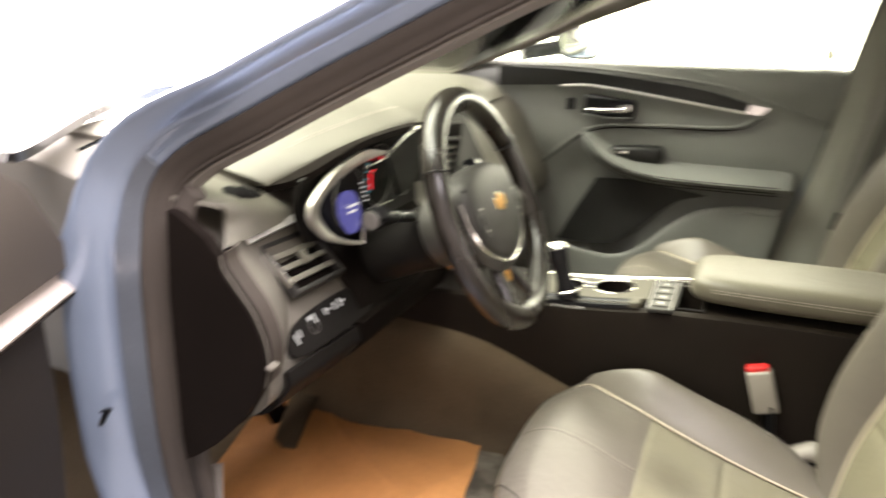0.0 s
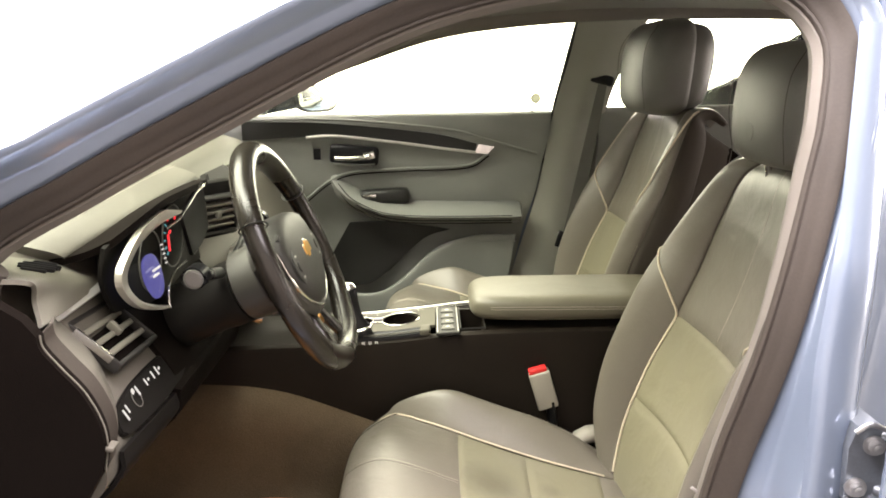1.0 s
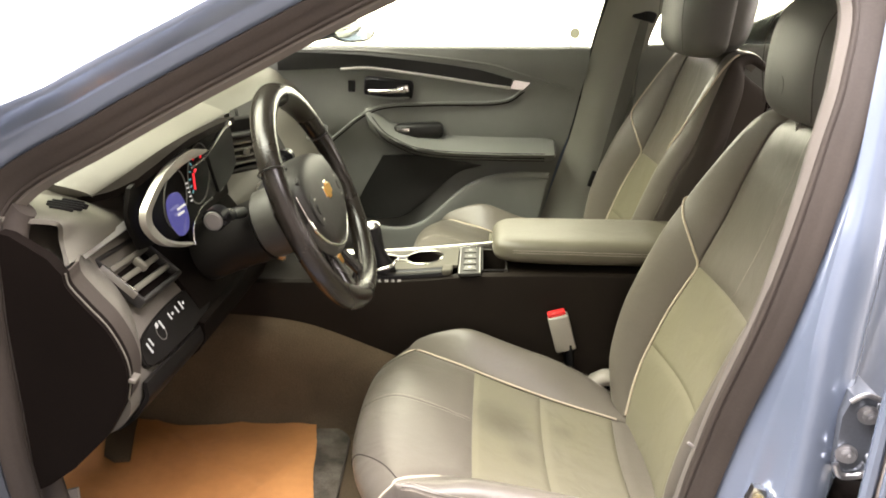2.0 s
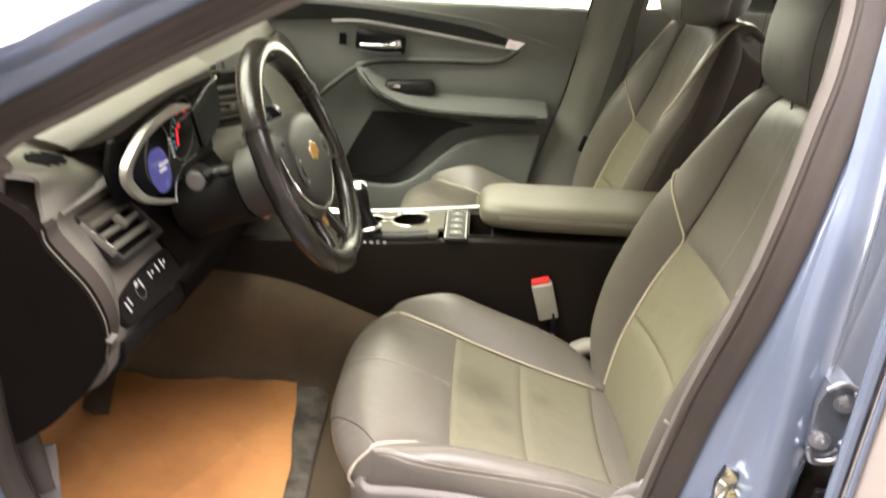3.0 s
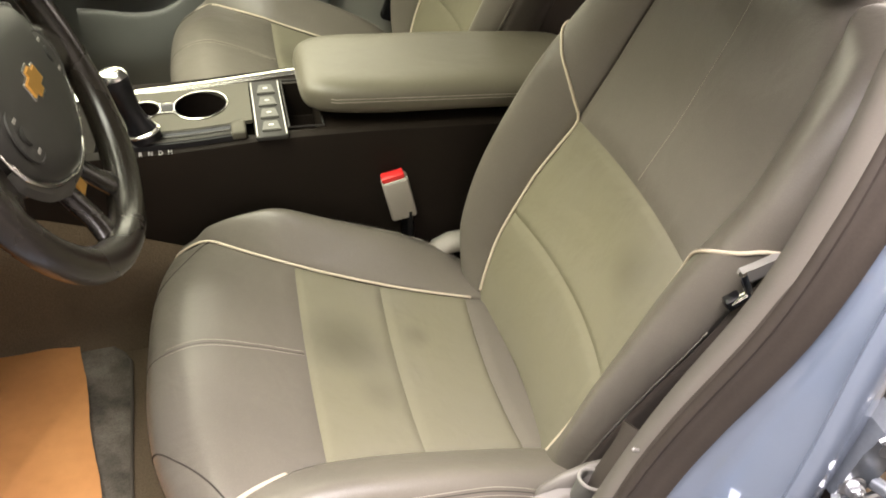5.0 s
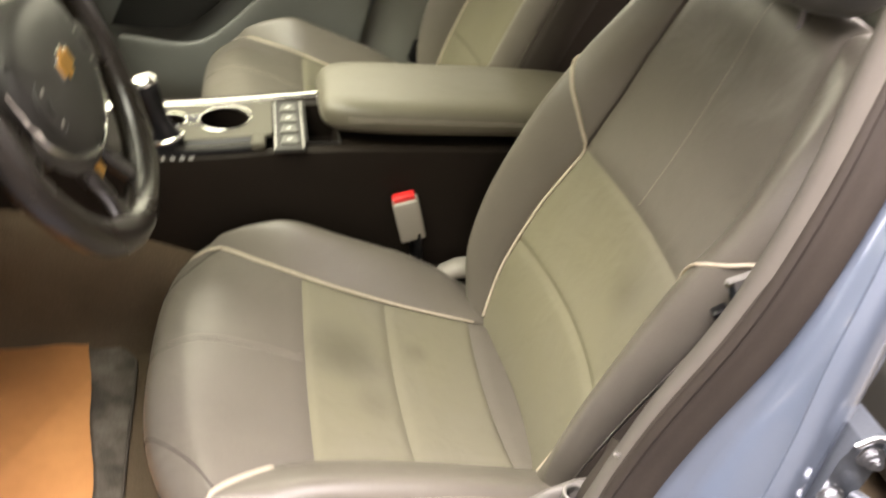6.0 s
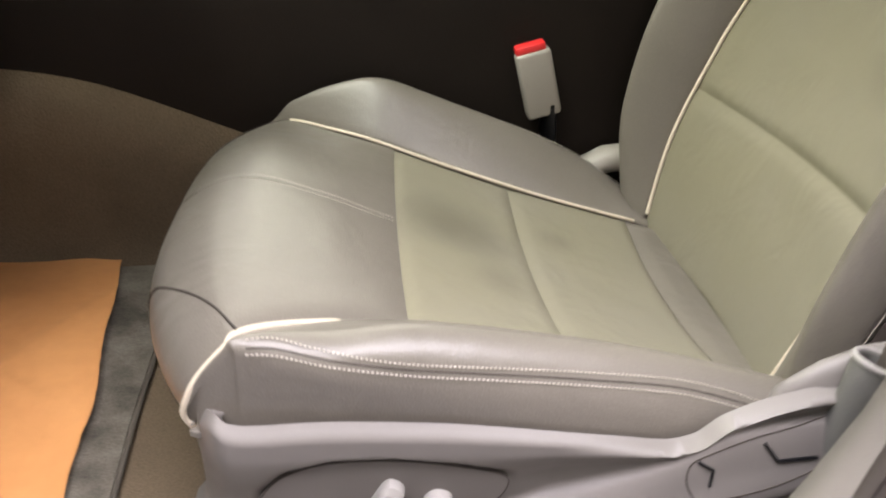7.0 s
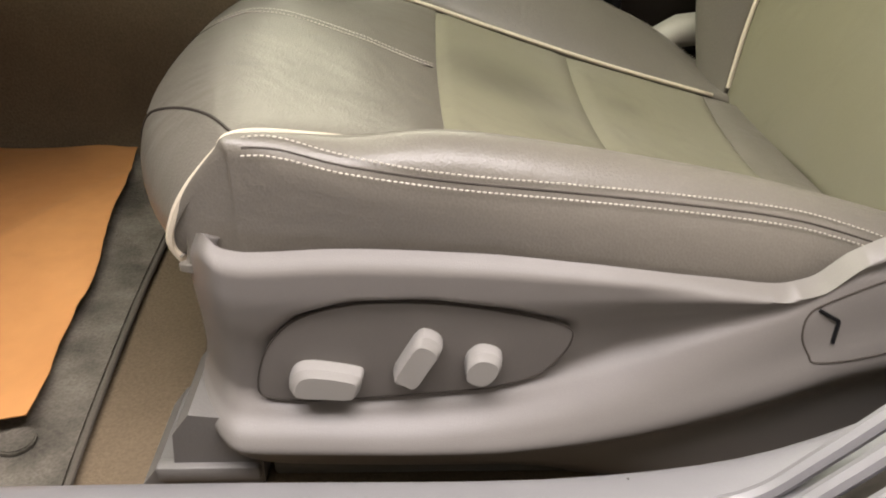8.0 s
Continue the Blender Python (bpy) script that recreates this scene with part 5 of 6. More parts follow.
sel = kpart("gear_selector", rings([[Vector((x + 1.15 * r * math.cos(a), y + 0.85 * r * math.sin(a), z + 0.35 * r * math.cos(a))) for a in (2 * math.pi * i / 20 for i in range(20))] for x, y, z, r in boot]), BLACK, "black gear selector")
kpart("selector_cap", rings([[Vector((x + 1.15 * r * math.cos(a), y + 0.85 * r * math.sin(a), z + 0.35 * r * math.cos(a))) for a in (2 * math.pi * i / 20 for i in range(20))]
                             for x, y, z, r in ((0.0265, 0.860, 0.7205, 0.0202), (0.0235, 0.861, 0.7292, 0.0168), (0.022, 0.861, 0.7335, 0.009))]), CHROME, "chrome cap", sel)
kpart("selector_collar", tube([(0.058 + 0.021 * math.cos(a), 0.851 + 0.0155 * math.sin(a), 0.640 + 0.007 * math.cos(a)) for a in (2 * math.pi * i / 22 for i in range(22))], 0.0035, 8, True), CHROME, parent=sel)
for x, ch in ((0.036, "P"), (0.049, "R"), (0.062, "N"), (0.076, "D"), (0.089, "M")):
    cu = bpy.data.curves.new("gear_letter", "FONT")
    cu.body, cu.size, cu.extrude = ch, 0.0085, 0.0002
    tmp = bpy.data.objects.new("tmp_text", cu)
    me = bpy.data.meshes.new_from_object(tmp)
    bpy.data.objects.remove(tmp)
    me.materials.append(WHITEPAPER)
    lo = new("gear_letter", me)
    lo.parent = con
    lo.matrix_basis = Matrix.Translation(Vector((x, 0.8275, curve1(CTOP, x) - 0.0035)) - CO) @ pose(0, 0, 0, 62, 0, 0)

arm = thing("console_armrest", "padded grey-beige leather console armrest lid", "armrest", (0.5, 0.935, 0.655))
AO = Vector((0.5, 0.935, 0.655))
secs = []
for x, s, h0, h1 in ((0.284, 0.50, 0.676, 0.690), (0.288, 0.68, 0.667, 0.698), (0.298, 0.82, 0.660, 0.706), (0.320, 0.94, 0.657, 0.711), (0.36, 1.01, 0.657, 0.713), (0.42, 1.03, 0.657, 0.714),
                     (0.55, 1.03, 0.66, 0.717), (0.68, 1.02, 0.662, 0.718), (0.74, 0.98, 0.664, 0.715), (0.76, 0.8, 0.67, 0.705)):
    zc, rz = (h0 + h1) / 2, (h1 - h0) / 2
    secs.append([Vector((x, 0.935 + 0.098 * s * math.copysign(abs(math.cos(a)) ** 0.35, math.cos(a)), zc + rz * math.copysign(abs(math.sin(a)) ** 0.7, math.sin(a)))) - AO
                 for a in (2 * math.pi * i / 40 for i in range(40))])
part("lid_pad", rings([[c for c in s] for s in zip(*[catmull(list(col), 4) for col in zip(*secs)])]), ARMPAD, arm, "grey-beige leather pad")
for dz in (0.0, 0.005):
    path = [(Vector((x, 0.935 - 0.1005 * (1 if x > 0.33 else 0.97), 0.688 + dz + (x - 0.3) * 0.012)) - AO, Vector((0, -1, 0))) for x in steps(0.325, 0.73, 60)]
    part("stitching", stitches(path, lift=0.0012), THREAD, arm)

# ---- belt buckle and belts ----
bk = thing("belt_buckle", "grey seat belt buckle with a red release button", "buckle", (0.47, 0.825, 0.29))
part("strap", tube([(0.0, 0, 0.0), (-0.008, -0.006, 0.12), (-0.020, -0.010, 0.21)], 0.014, 10, flat=0.5), BLACK, bk)
part("buckle_body", block(0.043, 0.024, 0.085, pose(-0.035, -0.012, 0.235, 4, -17, 0), 0.005, 3), BUCKLE, bk)
part("release_button", block(0.037, 0.018, 0.012, pose(-0.0495, -0.014, 0.2775, 4, -17, 0), 0.003), RED, bk, "bright red release button")
flap = thing("seat_side_cover", "pale grey plastic hinge cover beside the seat", "cover", (0.535, 0.797, 0.29))
part("cover", rings([[Vector((x, 0.02 * math.cos(a), z + 0.018 * math.sin(a))) for a in (2 * math.pi * i / 14 for i in range(14))]
                     for x, z in ((-0.045, 0.105), (-0.034, 0.128), (-0.01, 0.142), (0.02, 0.146), (0.05, 0.135))]), BUCKLE, flap)
part("bracket", block(0.05, 0.02, 0.12, pose(0.01, 0, 0.06), 0.004), DARK, flap)

belt = thing("seat_belt", "dark grey seat belt hanging on the pillar", "seat belt", (0.66, 1.60, 0.4))
part("webbing", sheet([[(0.02, 0.0, 0.72), (0.045, -0.005, 0.72)], [(-0.02, 0.005, 0.5), (0.015, 0.0, 0.5)], [(-0.09, 0.01, 0.1), (-0.045, 0.0, 0.1)]], 0.003), WEBBING, belt)
part("belt_guide", block(0.07, 0.03, 0.03, pose(0.03, 0.005, 0.735, 0, 15, 0), 0.008, 3), BLACK, belt)
part("tongue", block(0.05, 0.012, 0.05, pose(-0.055, 0.0, 0.26, 0, 15, 0), 0.004), BLACK, belt)
part("anchor", block(0.05, 0.03, 0.06, pose(-0.07, 0.005, 0.1, 0, 15, 0), 0.008), BLACK, belt)

# ---- dashboard ----
dash = thing("dashboard", "dark grey-green dashboard with stitched pad", "dashboard", (-0.4, 0.92, 0.6))
DO = Vector((-0.4, 0.92, 0.6))


def hpart(name, bm, mat, label="", parent=None, smooth=True):
    return kpart(name, bm, mat, label, parent or dash, DO, smooth)


DY = [0.195, 0.21, 0.25, 0.32, 0.40, 0.47, 0.55, 0.64, 0.72, 0.80, 0.95, 1.1, 1.3, 1.5, 1.62, 1.66]


def dash_profile(y):
    """Places (x, z) from the windscreen over the top and down the face."""
    hood = max(0.0, 1 - abs((y - 0.56) / 0.2) ** 2.5) * 0.045
    end = max(0, (0.25 - y) / 0.06) * 0.02
    return [(-0.74, 0.955), (-0.60, 0.958 + hood * 0.3), (-0.45, 0.945 + hood * 0.7 - end), (-0.36, 0.928 + hood - end), (-0.315, 0.905 + hood - end),
            (-0.285, 0.872 + hood * 0.6), (-0.268, 0.845), (-0.245, 0.80), (-0.222, 0.765), (-0.20, 0.725), (-0.19, 0.69), (-0.20, 0.655), (-0.25, 0.63), (-0.40, 0.62), (-0.60, 0.64)]


hpart("dash_body", rings([[Vector((p.x, y, p.y)) for p in catmull([(a, b, 0) for a, b in dash_profile(y)], 4)] for y in DY], True, True), DASH, "grey-green grained dashboard")
CAP = [(-0.314, 0.918), (-0.30, 0.915), (-0.258, 0.888), (-0.243, 0.868), (-0.240, 0.852), (-0.222, 0.828), (-0.198, 0.798), (-0.182, 0.762), (-0.1785, 0.732),
       (-0.184, 0.700), (-0.214, 0.648), (-0.262, 0.598), (-0.300, 0.569), (-0.314, 0.562), (-0.318, 0.6), (-0.320, 0.8)]
EDGE = CAP[3:10]
SMOOTH = [(p.x, p.y) for p in catmull([(x, z, 0) for x, z in EDGE], 6)]
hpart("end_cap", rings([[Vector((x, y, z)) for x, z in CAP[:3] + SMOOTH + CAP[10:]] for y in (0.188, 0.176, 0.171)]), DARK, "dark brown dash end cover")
hpart("cap_edge", tube([(x + 0.001, 0.178, z) for x, z in SMOOTH], 0.0012, 8), DASH, "thin pale edge round the dash end")
hpart("cap_tab", block(0.012, 0.02, 0.006, pose(-0.176, 0.183, 0.728, 0, 10, 0), 0.002), DASH)
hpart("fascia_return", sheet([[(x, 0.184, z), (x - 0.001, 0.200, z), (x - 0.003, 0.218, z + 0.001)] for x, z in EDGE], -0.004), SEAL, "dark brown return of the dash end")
hpart("fascia_edge", sheet([[(x - 0.003, 0.218, z + 0.001), (x - 0.010, 0.236, z + 0.003), (x - 0.024, 0.262, z + 0.005), (x - 0.048, 0.305, z + 0.006)] for x, z in EDGE], -0.004), DASH, "rolled edge of the dash face")
hpart("end_corner", sheet([[(-0.37, 0.185, 0.936), (-0.36, 0.265, 0.930), (-0.355, 0.345, 0.925)],
                           [(-0.30, 0.200, 0.928), (-0.302, 0.275, 0.918), (-0.302, 0.350, 0.908)],
                           [(-0.262, 0.214, 0.920), (-0.276, 0.285, 0.907), (-0.284, 0.368, 0.894)],
                           [(-0.264, 0.222, 0.892), (-0.264, 0.290, 0.888), (-0.268, 0.390, 0.881)],
                           [(-0.249, 0.200, 0.871), (-0.257, 0.285, 0.866), (-0.262, 0.400, 0.868)]], -0.006), DASHPAD, "pale corner of the dash beside the pillar")
pad = hpart("dash_pad", sheet([[(-0.64, 0.33, 0.968), (-0.64, 0.45, 0.98), (-0.64, 0.60, 0.992), (-0.66, 0.74, 0.99)],
                               [(-0.48, 0.325, 0.962), (-0.45, 0.45, 0.986), (-0.43, 0.60, 1.0), (-0.43, 0.735, 0.998)],
                               [(-0.345, 0.33, 0.938), (-0.31, 0.45, 0.975), (-0.29, 0.60, 0.99), (-0.29, 0.735, 0.992)],
                               [(-0.297, 0.345, 0.922), (-0.246, 0.45, 0.957), (-0.228, 0.60, 0.974), (-0.228, 0.73, 0.978)],
                               [(-0.286, 0.355, 0.908), (-0.236, 0.455, 0.942), (-0.219, 0.60, 0.960), (-0.220, 0.725, 0.964)]], -0.02), DASHPAD, "olive-grey stitched dash pad")
for off in (0.018, 0.026):
    st = [(Vector((-0.55, 0.340 + off, 0.9705)), 0), (Vector((-0.42, 0.338 + off, 0.9585)), 0), (Vector((-0.325 - off * 0.3, 0.352 + off, 0.9385)), 0),
          (Vector((-0.262 - off, 0.45, 0.9655)), 0), (Vector((-0.242 - off, 0.60, 0.9825)), 0), (Vector((-0.24 - off, 0.725, 0.985)), 0)]
    line = catmull([p for p, _ in st], 10)
    part("stitching", stitches([(p - DO, Vector((0.2, -0.2, 0.95)).normalized()) for p in line], lift=0.0055), THREAD, pad)
hpart("passenger_pad", sheet([[(-0.66, 0.82, 0.975), (-0.70, 1.2, 0.985), (-0.62, 1.6, 0.97)],
                              [(-0.45, 0.82, 0.985), (-0.48, 1.2, 0.995), (-0.45, 1.62, 0.97)],
                              [(-0.34, 0.80, 0.965), (-0.34, 1.2, 0.97), (-0.36, 1.62, 0.95)],
                              [(-0.30, 0.82, 0.93), (-0.29, 1.2, 0.93), (-0.33, 1.62, 0.92)]], -0.02), DASHPAD)
# side demister, chrome strip, side vent
DD = Vector((0.90, 0.40, -0.27)).normalized()
DN = Vector((0.28, 0.14, 0.95))
DN = (DN - DD * DN.dot(DD)).normalized()
DM = Matrix((DD, DN.cross(DD), DN)).transposed().to_4x4()
for i, n in enumerate((0.030, 0.044, 0.050, 0.046, 0.030)):
    hpart("demister_slot", block(n, 0.0052, 0.005, Matrix.Translation(Vector((-0.300, 0.306, 0.9145))) @ DM @ pose(0.003 * (i - 2), 0.0118 * (i - 2), 0), 0.0025), BLACK)
hpart("chrome_blade", rings([[Vector((x + dx, y, z + dz)) for dx, dz in ((0.004, -0.003), (0.009, 0.002), (0.003, 0.010), (-0.008, 0.007))]
                             for x, y, z in ((-0.277, 0.262, 0.849), (-0.272, 0.275, 0.853), (-0.266, 0.33, 0.858), (-0.262, 0.385, 0.862), (-0.262, 0.395, 0.862))]), BRIGHT, "chrome blade over the vent")
vy = Vector((0.004, 0.121, -0.004)).normalized()
vz = Vector((-0.049, 0.02, 0.042)).normalized()
vx = vy.cross(vz).normalized()
vz = vx.cross(vy)
VM = Matrix.Translation(Vector((-0.245, 0.355, 0.797)) + vx * 0.012) @ Matrix((vx, vy, vz)).transposed().to_4x4()


def vent(m, w, h, slats, name="air_vent"):
    """A framed outlet that looks along local x, with w across and h up."""
    fr = hpart(name, merged(block(0.018, w + 0.006, 0.007, m @ pose(0, 0, h / 2), 0.003), block(0.018, w + 0.006, 0.007, m @ pose(0, 0, -h / 2), 0.003),
                            block(0.018, 0.007, h, m @ pose(0, -w / 2, 0), 0.003), block(0.018, 0.007, h, m @ pose(0, w / 2, 0), 0.003)), SHROUD, "dark vent frame")
    hpart("vent_back", block(0.004, w, h, m @ pose(-0.007, 0, 0), 0.0), DARK, parent=dash)
    for i in range(slats):
        z = -h / 2 + h * (i + 1) / (slats + 1)
        hpart("vent_slat", block(0.016, w - 0.012, 0.0085 if slats < 4 else 0.0052, m @ pose(0.0, 0, z, 0, 14, 0), 0.002), DASHPAD)
    hpart("vent_slider", block(0.012, 0.010, h / slats * 0.8, m @ pose(0.010, 0.0, 0.002), 0.003), DASHPAD)
    hpart("vent_wheel", block(0.012, 0.005, h * 0.75, m @ pose(0.006, -w / 2 - 0.003, 0), 0.002), CHROME)
    return fr


vent(VM, 0.12, 0.082, 3)
CVM = Matrix.Translation(Vector((-0.212, 0.800, 0.888))) @ pose(0, 0, 0, 0, 10, -34)
hpart("vent_surround", block(0.02, 0.135, 0.115, CVM @ pose(-0.02, 0.0, 0.004), 0.006), POD, "black surround of the centre vent")
vent(CVM, 0.10, 0.07, 4)
hpart("column_cover", sheet([[(-0.245, 0.425, 0.822), (-0.25, 0.58, 0.83), (-0.25, 0.76, 0.83)], [(-0.215, 0.43, 0.77), (-0.215, 0.58, 0.77), (-0.215, 0.78, 0.77)],
                             [(-0.185, 0.44, 0.71), (-0.18, 0.58, 0.70), (-0.18, 0.80, 0.70)], [(-0.19, 0.43, 0.655), (-0.19, 0.58, 0.65), (-0.19, 0.80, 0.645)]], -0.012), DARK)
# light switch pod
hpart("switch_pod", slab([(p.x, p.y) for p in catmull([(-0.118, -0.02, 0), (-0.112, 0.012, 0), (-0.05, 0.025, 0), (0.06, 0.024, 0), (0.115, 0.008, 0), (0.11, -0.024, 0), (0.0, -0.03, 0)], 4, True)],
                          0.010, Matrix.Translation(Vector((-0.193, 0.372, 0.724))) @ pose(0, 0, 0, 0, 62, 0) @ pose(0, 0, 0, 0, 0, 90), 0.002), POD, "black light switch pod")
for y, z, w, h in ((0.262, 0.728, 0.004, 0.016), (0.272, 0.732, 0.003, 0.012), (0.304, 0.742, 0.010, 0.006), (0.316, 0.738, 0.004, 0.014), (0.346, 0.7375, 0.003, 0.011),
                   (0.356, 0.7375, 0.006, 0.003), (0.372, 0.737, 0.003, 0.012), (0.388, 0.737, 0.003, 0.014), (0.397, 0.737, 0.007, 0.003)):
    hpart("switch_icon", block(h, w, 0.0016, Matrix.Translation(Vector((-0.1865 - 0.47 * (z - 0.724), y, z + 0.002))) @ pose(0, 0, 0, 0, 62, 15), 0.0004), WHITEGLOW)
hpart("pod_dial", tube([Vector((-0.1955 - 0.5 * 0.011 * math.sin(a), 0.318 + 0.011 * math.cos(a), 0.728 + 0.011 * math.sin(a))) for a in (2 * math.pi * i / 20 for i in range(20))], 0.001, 6, True), HEADREST)

# instrument binnacle
CLC = Vector((-0.225, 0.56, 0.885))
outer = catmull([(-0.190, 0.545, 0.944), (-0.205, 0.497, 0.951), (-0.212, 0.424, 0.934), (-0.214, 0.370, 0.908), (-0.214, 0.349, 0.889), (-0.212, 0.352, 0.866), (-0.206, 0.383, 0.836), (-0.200, 0.436, 0.815), (-0.196, 0.476, 0.806)], 6)
inner = catmull([(-0.192, 0.543, 0.940), (-0.211, 0.490, 0.930), (-0.222, 0.430, 0.909), (-0.224, 0.395, 0.890), (-0.224, 0.386, 0.876), (-0.222, 0.392, 0.860), (-0.215, 0.412, 0.836), (-0.205, 0.446, 0.819), (-0.198, 0.478, 0.809)], 6)
secs = []
for k, (a, b) in enumerate(zip(outer, inner)):
    q = min(1.0, k / 8, (len(outer) - 1 - k) / 8)
    secs.append([a, (a + b) / 2 + Vector((0.005 * q, 0, 0)), b, b + Vector((-0.012, 0, 0)), a + Vector((-0.010, 0, 0))])
hpart("silver_bezel", rings(secs), SILVER, "silver crescent round the instruments")
hpart("bezel_line", tube(catmull([(-0.196, 0.476, 0.806), (-0.197, 0.474, 0.82), (-0.198, 0.484, 0.838), (-0.2, 0.519, 0.852), (-0.2, 0.577, 0.854)]), 0.0016, 8), CHROME, "thin chrome line under the instruments")
hpart("binnacle_hood", sheet([[(-0.31, 0.35, 0.90), (-0.29, 0.47, 0.935), (-0.28, 0.60, 0.95), (-0.28, 0.72, 0.95)],
                              [(-0.262, 0.36, 0.912), (-0.235, 0.46, 0.946), (-0.225, 0.60, 0.958), (-0.225, 0.71, 0.956)],
                              [(-0.232, 0.38, 0.925), (-0.205, 0.48, 0.955), (-0.195, 0.56, 0.962), (-0.19, 0.69, 0.962)]], 0.01), DARK)
hpart("hood_blade", tube(catmull([(-0.19, 0.47, 0.931), (-0.19, 0.527, 0.934), (-0.19, 0.565, 0.944), (-0.19, 0.612, 0.958), (-0.19, 0.656, 0.968)]), [0.0014] * 12 + [0.0024] * 10 + [0.005] * 3, 8), CHROME, "thin chrome blade")
hpart("binnacle_back", sheet([[(-0.238, 0.36, 0.925), (-0.232, 0.48, 0.952), (-0.232, 0.60, 0.957), (-0.238, 0.77, 0.95)], [(-0.243, 0.355, 0.88), (-0.243, 0.48, 0.88), (-0.243, 0.60, 0.88), (-0.243, 0.77, 0.88)],
                              [(-0.238, 0.375, 0.83), (-0.236, 0.48, 0.815), (-0.236, 0.60, 0.81), (-0.236, 0.77, 0.81)]], -0.006), POD, "black inside of the instrument hood")
hpart("hood_cheek", sheet([[(-0.192, 0.55, 0.936), (-0.192, 0.612, 0.955), (-0.192, 0.66, 0.966)], [(-0.20, 0.58, 0.915), (-0.20, 0.64, 0.925), (-0.20, 0.70, 0.94)],
                           [(-0.205, 0.63, 0.85), (-0.205, 0.69, 0.86), (-0.205, 0.73, 0.88)]], -0.006), POD, "black cheek of the instrument hood")
for k in range(5):
    hpart("trip_mark", block(0.002, 0.006, 0.0016, pose(-0.2065, 0.486 + 0.004 * k, 0.902 - 0.008 * k, 0, -10, 0), 0.0), WHITEGLOW)
hpart("instrument_face", slab([(p.x, p.y) for p in catmull([(-0.145, -0.02, 0), (-0.13, 0.05, 0), (-0.06, 0.085, 0), (0.06, 0.09, 0), (0.14, 0.05, 0), (0.14, -0.04, 0), (0.08, -0.075, 0), (-0.09, -0.075, 0)], 5, True)],
                               0.03, Matrix.Translation(CLC + Vector((-0.02, 0, 0))) @ pose(0, 0, 0, 0, 78, 0) @ pose(0, 0, 0, 0, 0, 90), 0.004), POD, "black instrument face")
for y, z, r in ((0.455, 0.885, 0.045), (0.56, 0.90, 0.05), (0.66, 0.89, 0.045)):
    hpart("gauge_ring", tube([(CLC.x + 0.012, y + r * math.cos(a), z + r * math.sin(a)) for a in (2 * math.pi * i / 30 for i in range(30))], 0.0012, 6, True), HEADREST)
hpart("trip_display", slab([(p.x, p.y) for p in catmull([(-0.034, -0.004, 0), (-0.031, 0.022, 0), (-0.012, 0.033, 0), (0.02, 0.026, 0), (0.032, -0.008, 0), (0.018, -0.032, 0), (-0.014, -0.032, 0)], 4, True)],
                            0.004, Matrix.Translation(Vector((CLC.x + 0.015, 0.458, 0.862))) @ pose(0, 0, 0, 0, 80, 0) @ pose(0, 0, 0, 0, 0, 90), 0.001), SCREEN, "lit blue trip display")
hpart("display_text", merged(block(0.002, 0.03, 0.003, pose(CLC.x + 0.0185, 0.458, 0.872, 0, -10, 0), 0), block(0.002, 0.022, 0.003, pose(CLC.x + 0.0175, 0.458, 0.862, 0, -10, 0), 0)), WHITEGLOW)
hpart("gauge_pointer", merged(block(0.003, 0.0022, 0.026, pose(CLC.x + 0.02, 0.515, 0.898, -14, -8, 0), 0.0006), block(0.003, 0.009, 0.003, pose(CLC.x + 0.02, 0.522, 0.914, 20, -8, 0), 0.001)), REDGLOW, "lit red pointer")
for i in range(9):
    a = radians(50 + i * 22)
    hpart("gauge_mark", block(0.002, 0.0018, 0.0055, pose(CLC.x + 0.018, 0.535 + 0.032 * math.cos(a), 0.905 + 0.032 * math.sin(a), math.degrees(a) - 90, 0, 0), 0), REDGLOW if i < 4 else TEALGLOW)

# black sheet that darkens the dash under the switch pod
hpart("lower_cover", sheet([[(-0.180, 0.225, 0.698), (-0.179, 0.32, 0.694), (-0.178, 0.43, 0.69)], [(-0.184, 0.225, 0.665), (-0.183, 0.32, 0.66), (-0.182, 0.43, 0.655)],
                            [(-0.24, 0.225, 0.618), (-0.24, 0.32, 0.612), (-0.24, 0.43, 0.61)], [(-0.40, 0.225, 0.606), (-0.40, 0.32, 0.604), (-0.40, 0.43, 0.60)]], -0.006), POD, "black sheet over the lower dash")

# centre stack
hpart("centre_screen", slab([(-0.085, -0.06), (-0.085, 0.055), (-0.07, 0.07), (0.07, 0.07), (0.085, 0.055), (0.085, -0.06)], 0.02,
                            Matrix.Translation(Vector((-0.215, 0.955, 0.895))) @ pose(0, 0, 0, 0, 62, 0) @ pose(0, 0, 0, 0, 0, 90), 0.004), POD, "dark centre screen")
hpart("stack_panel", slab([(-0.11, -0.10), (-0.12, 0.06), (0.12, 0.06), (0.11, -0.10)], 0.03,
                          Matrix.Translation(Vector((-0.145, 0.935, 0.775))) @ pose(0, 0, 0, 0, 60, 0) @ pose(0, 0, 0, 0, 0, 90), 0.006), BUCKLE, "pale satin centre stack")
for y in (0.85, 0.935, 1.02):
    hpart("climate_dial", disc(0.022, 0.022, Matrix.Translation(Vector((-0.125, y, 0.79))) @ pose(0, 0, 0, 0, 60, 0), 24, 0.003), CHROME)
for i in range(6):
    hpart("stack_button", block(0.012, 0.022, 0.008, Matrix.Translation(Vector((-0.10, 0.86 + i * 0.03, 0.735))) @ pose(0, 0, 0, 0, 60, 0), 0.002), BLACK)
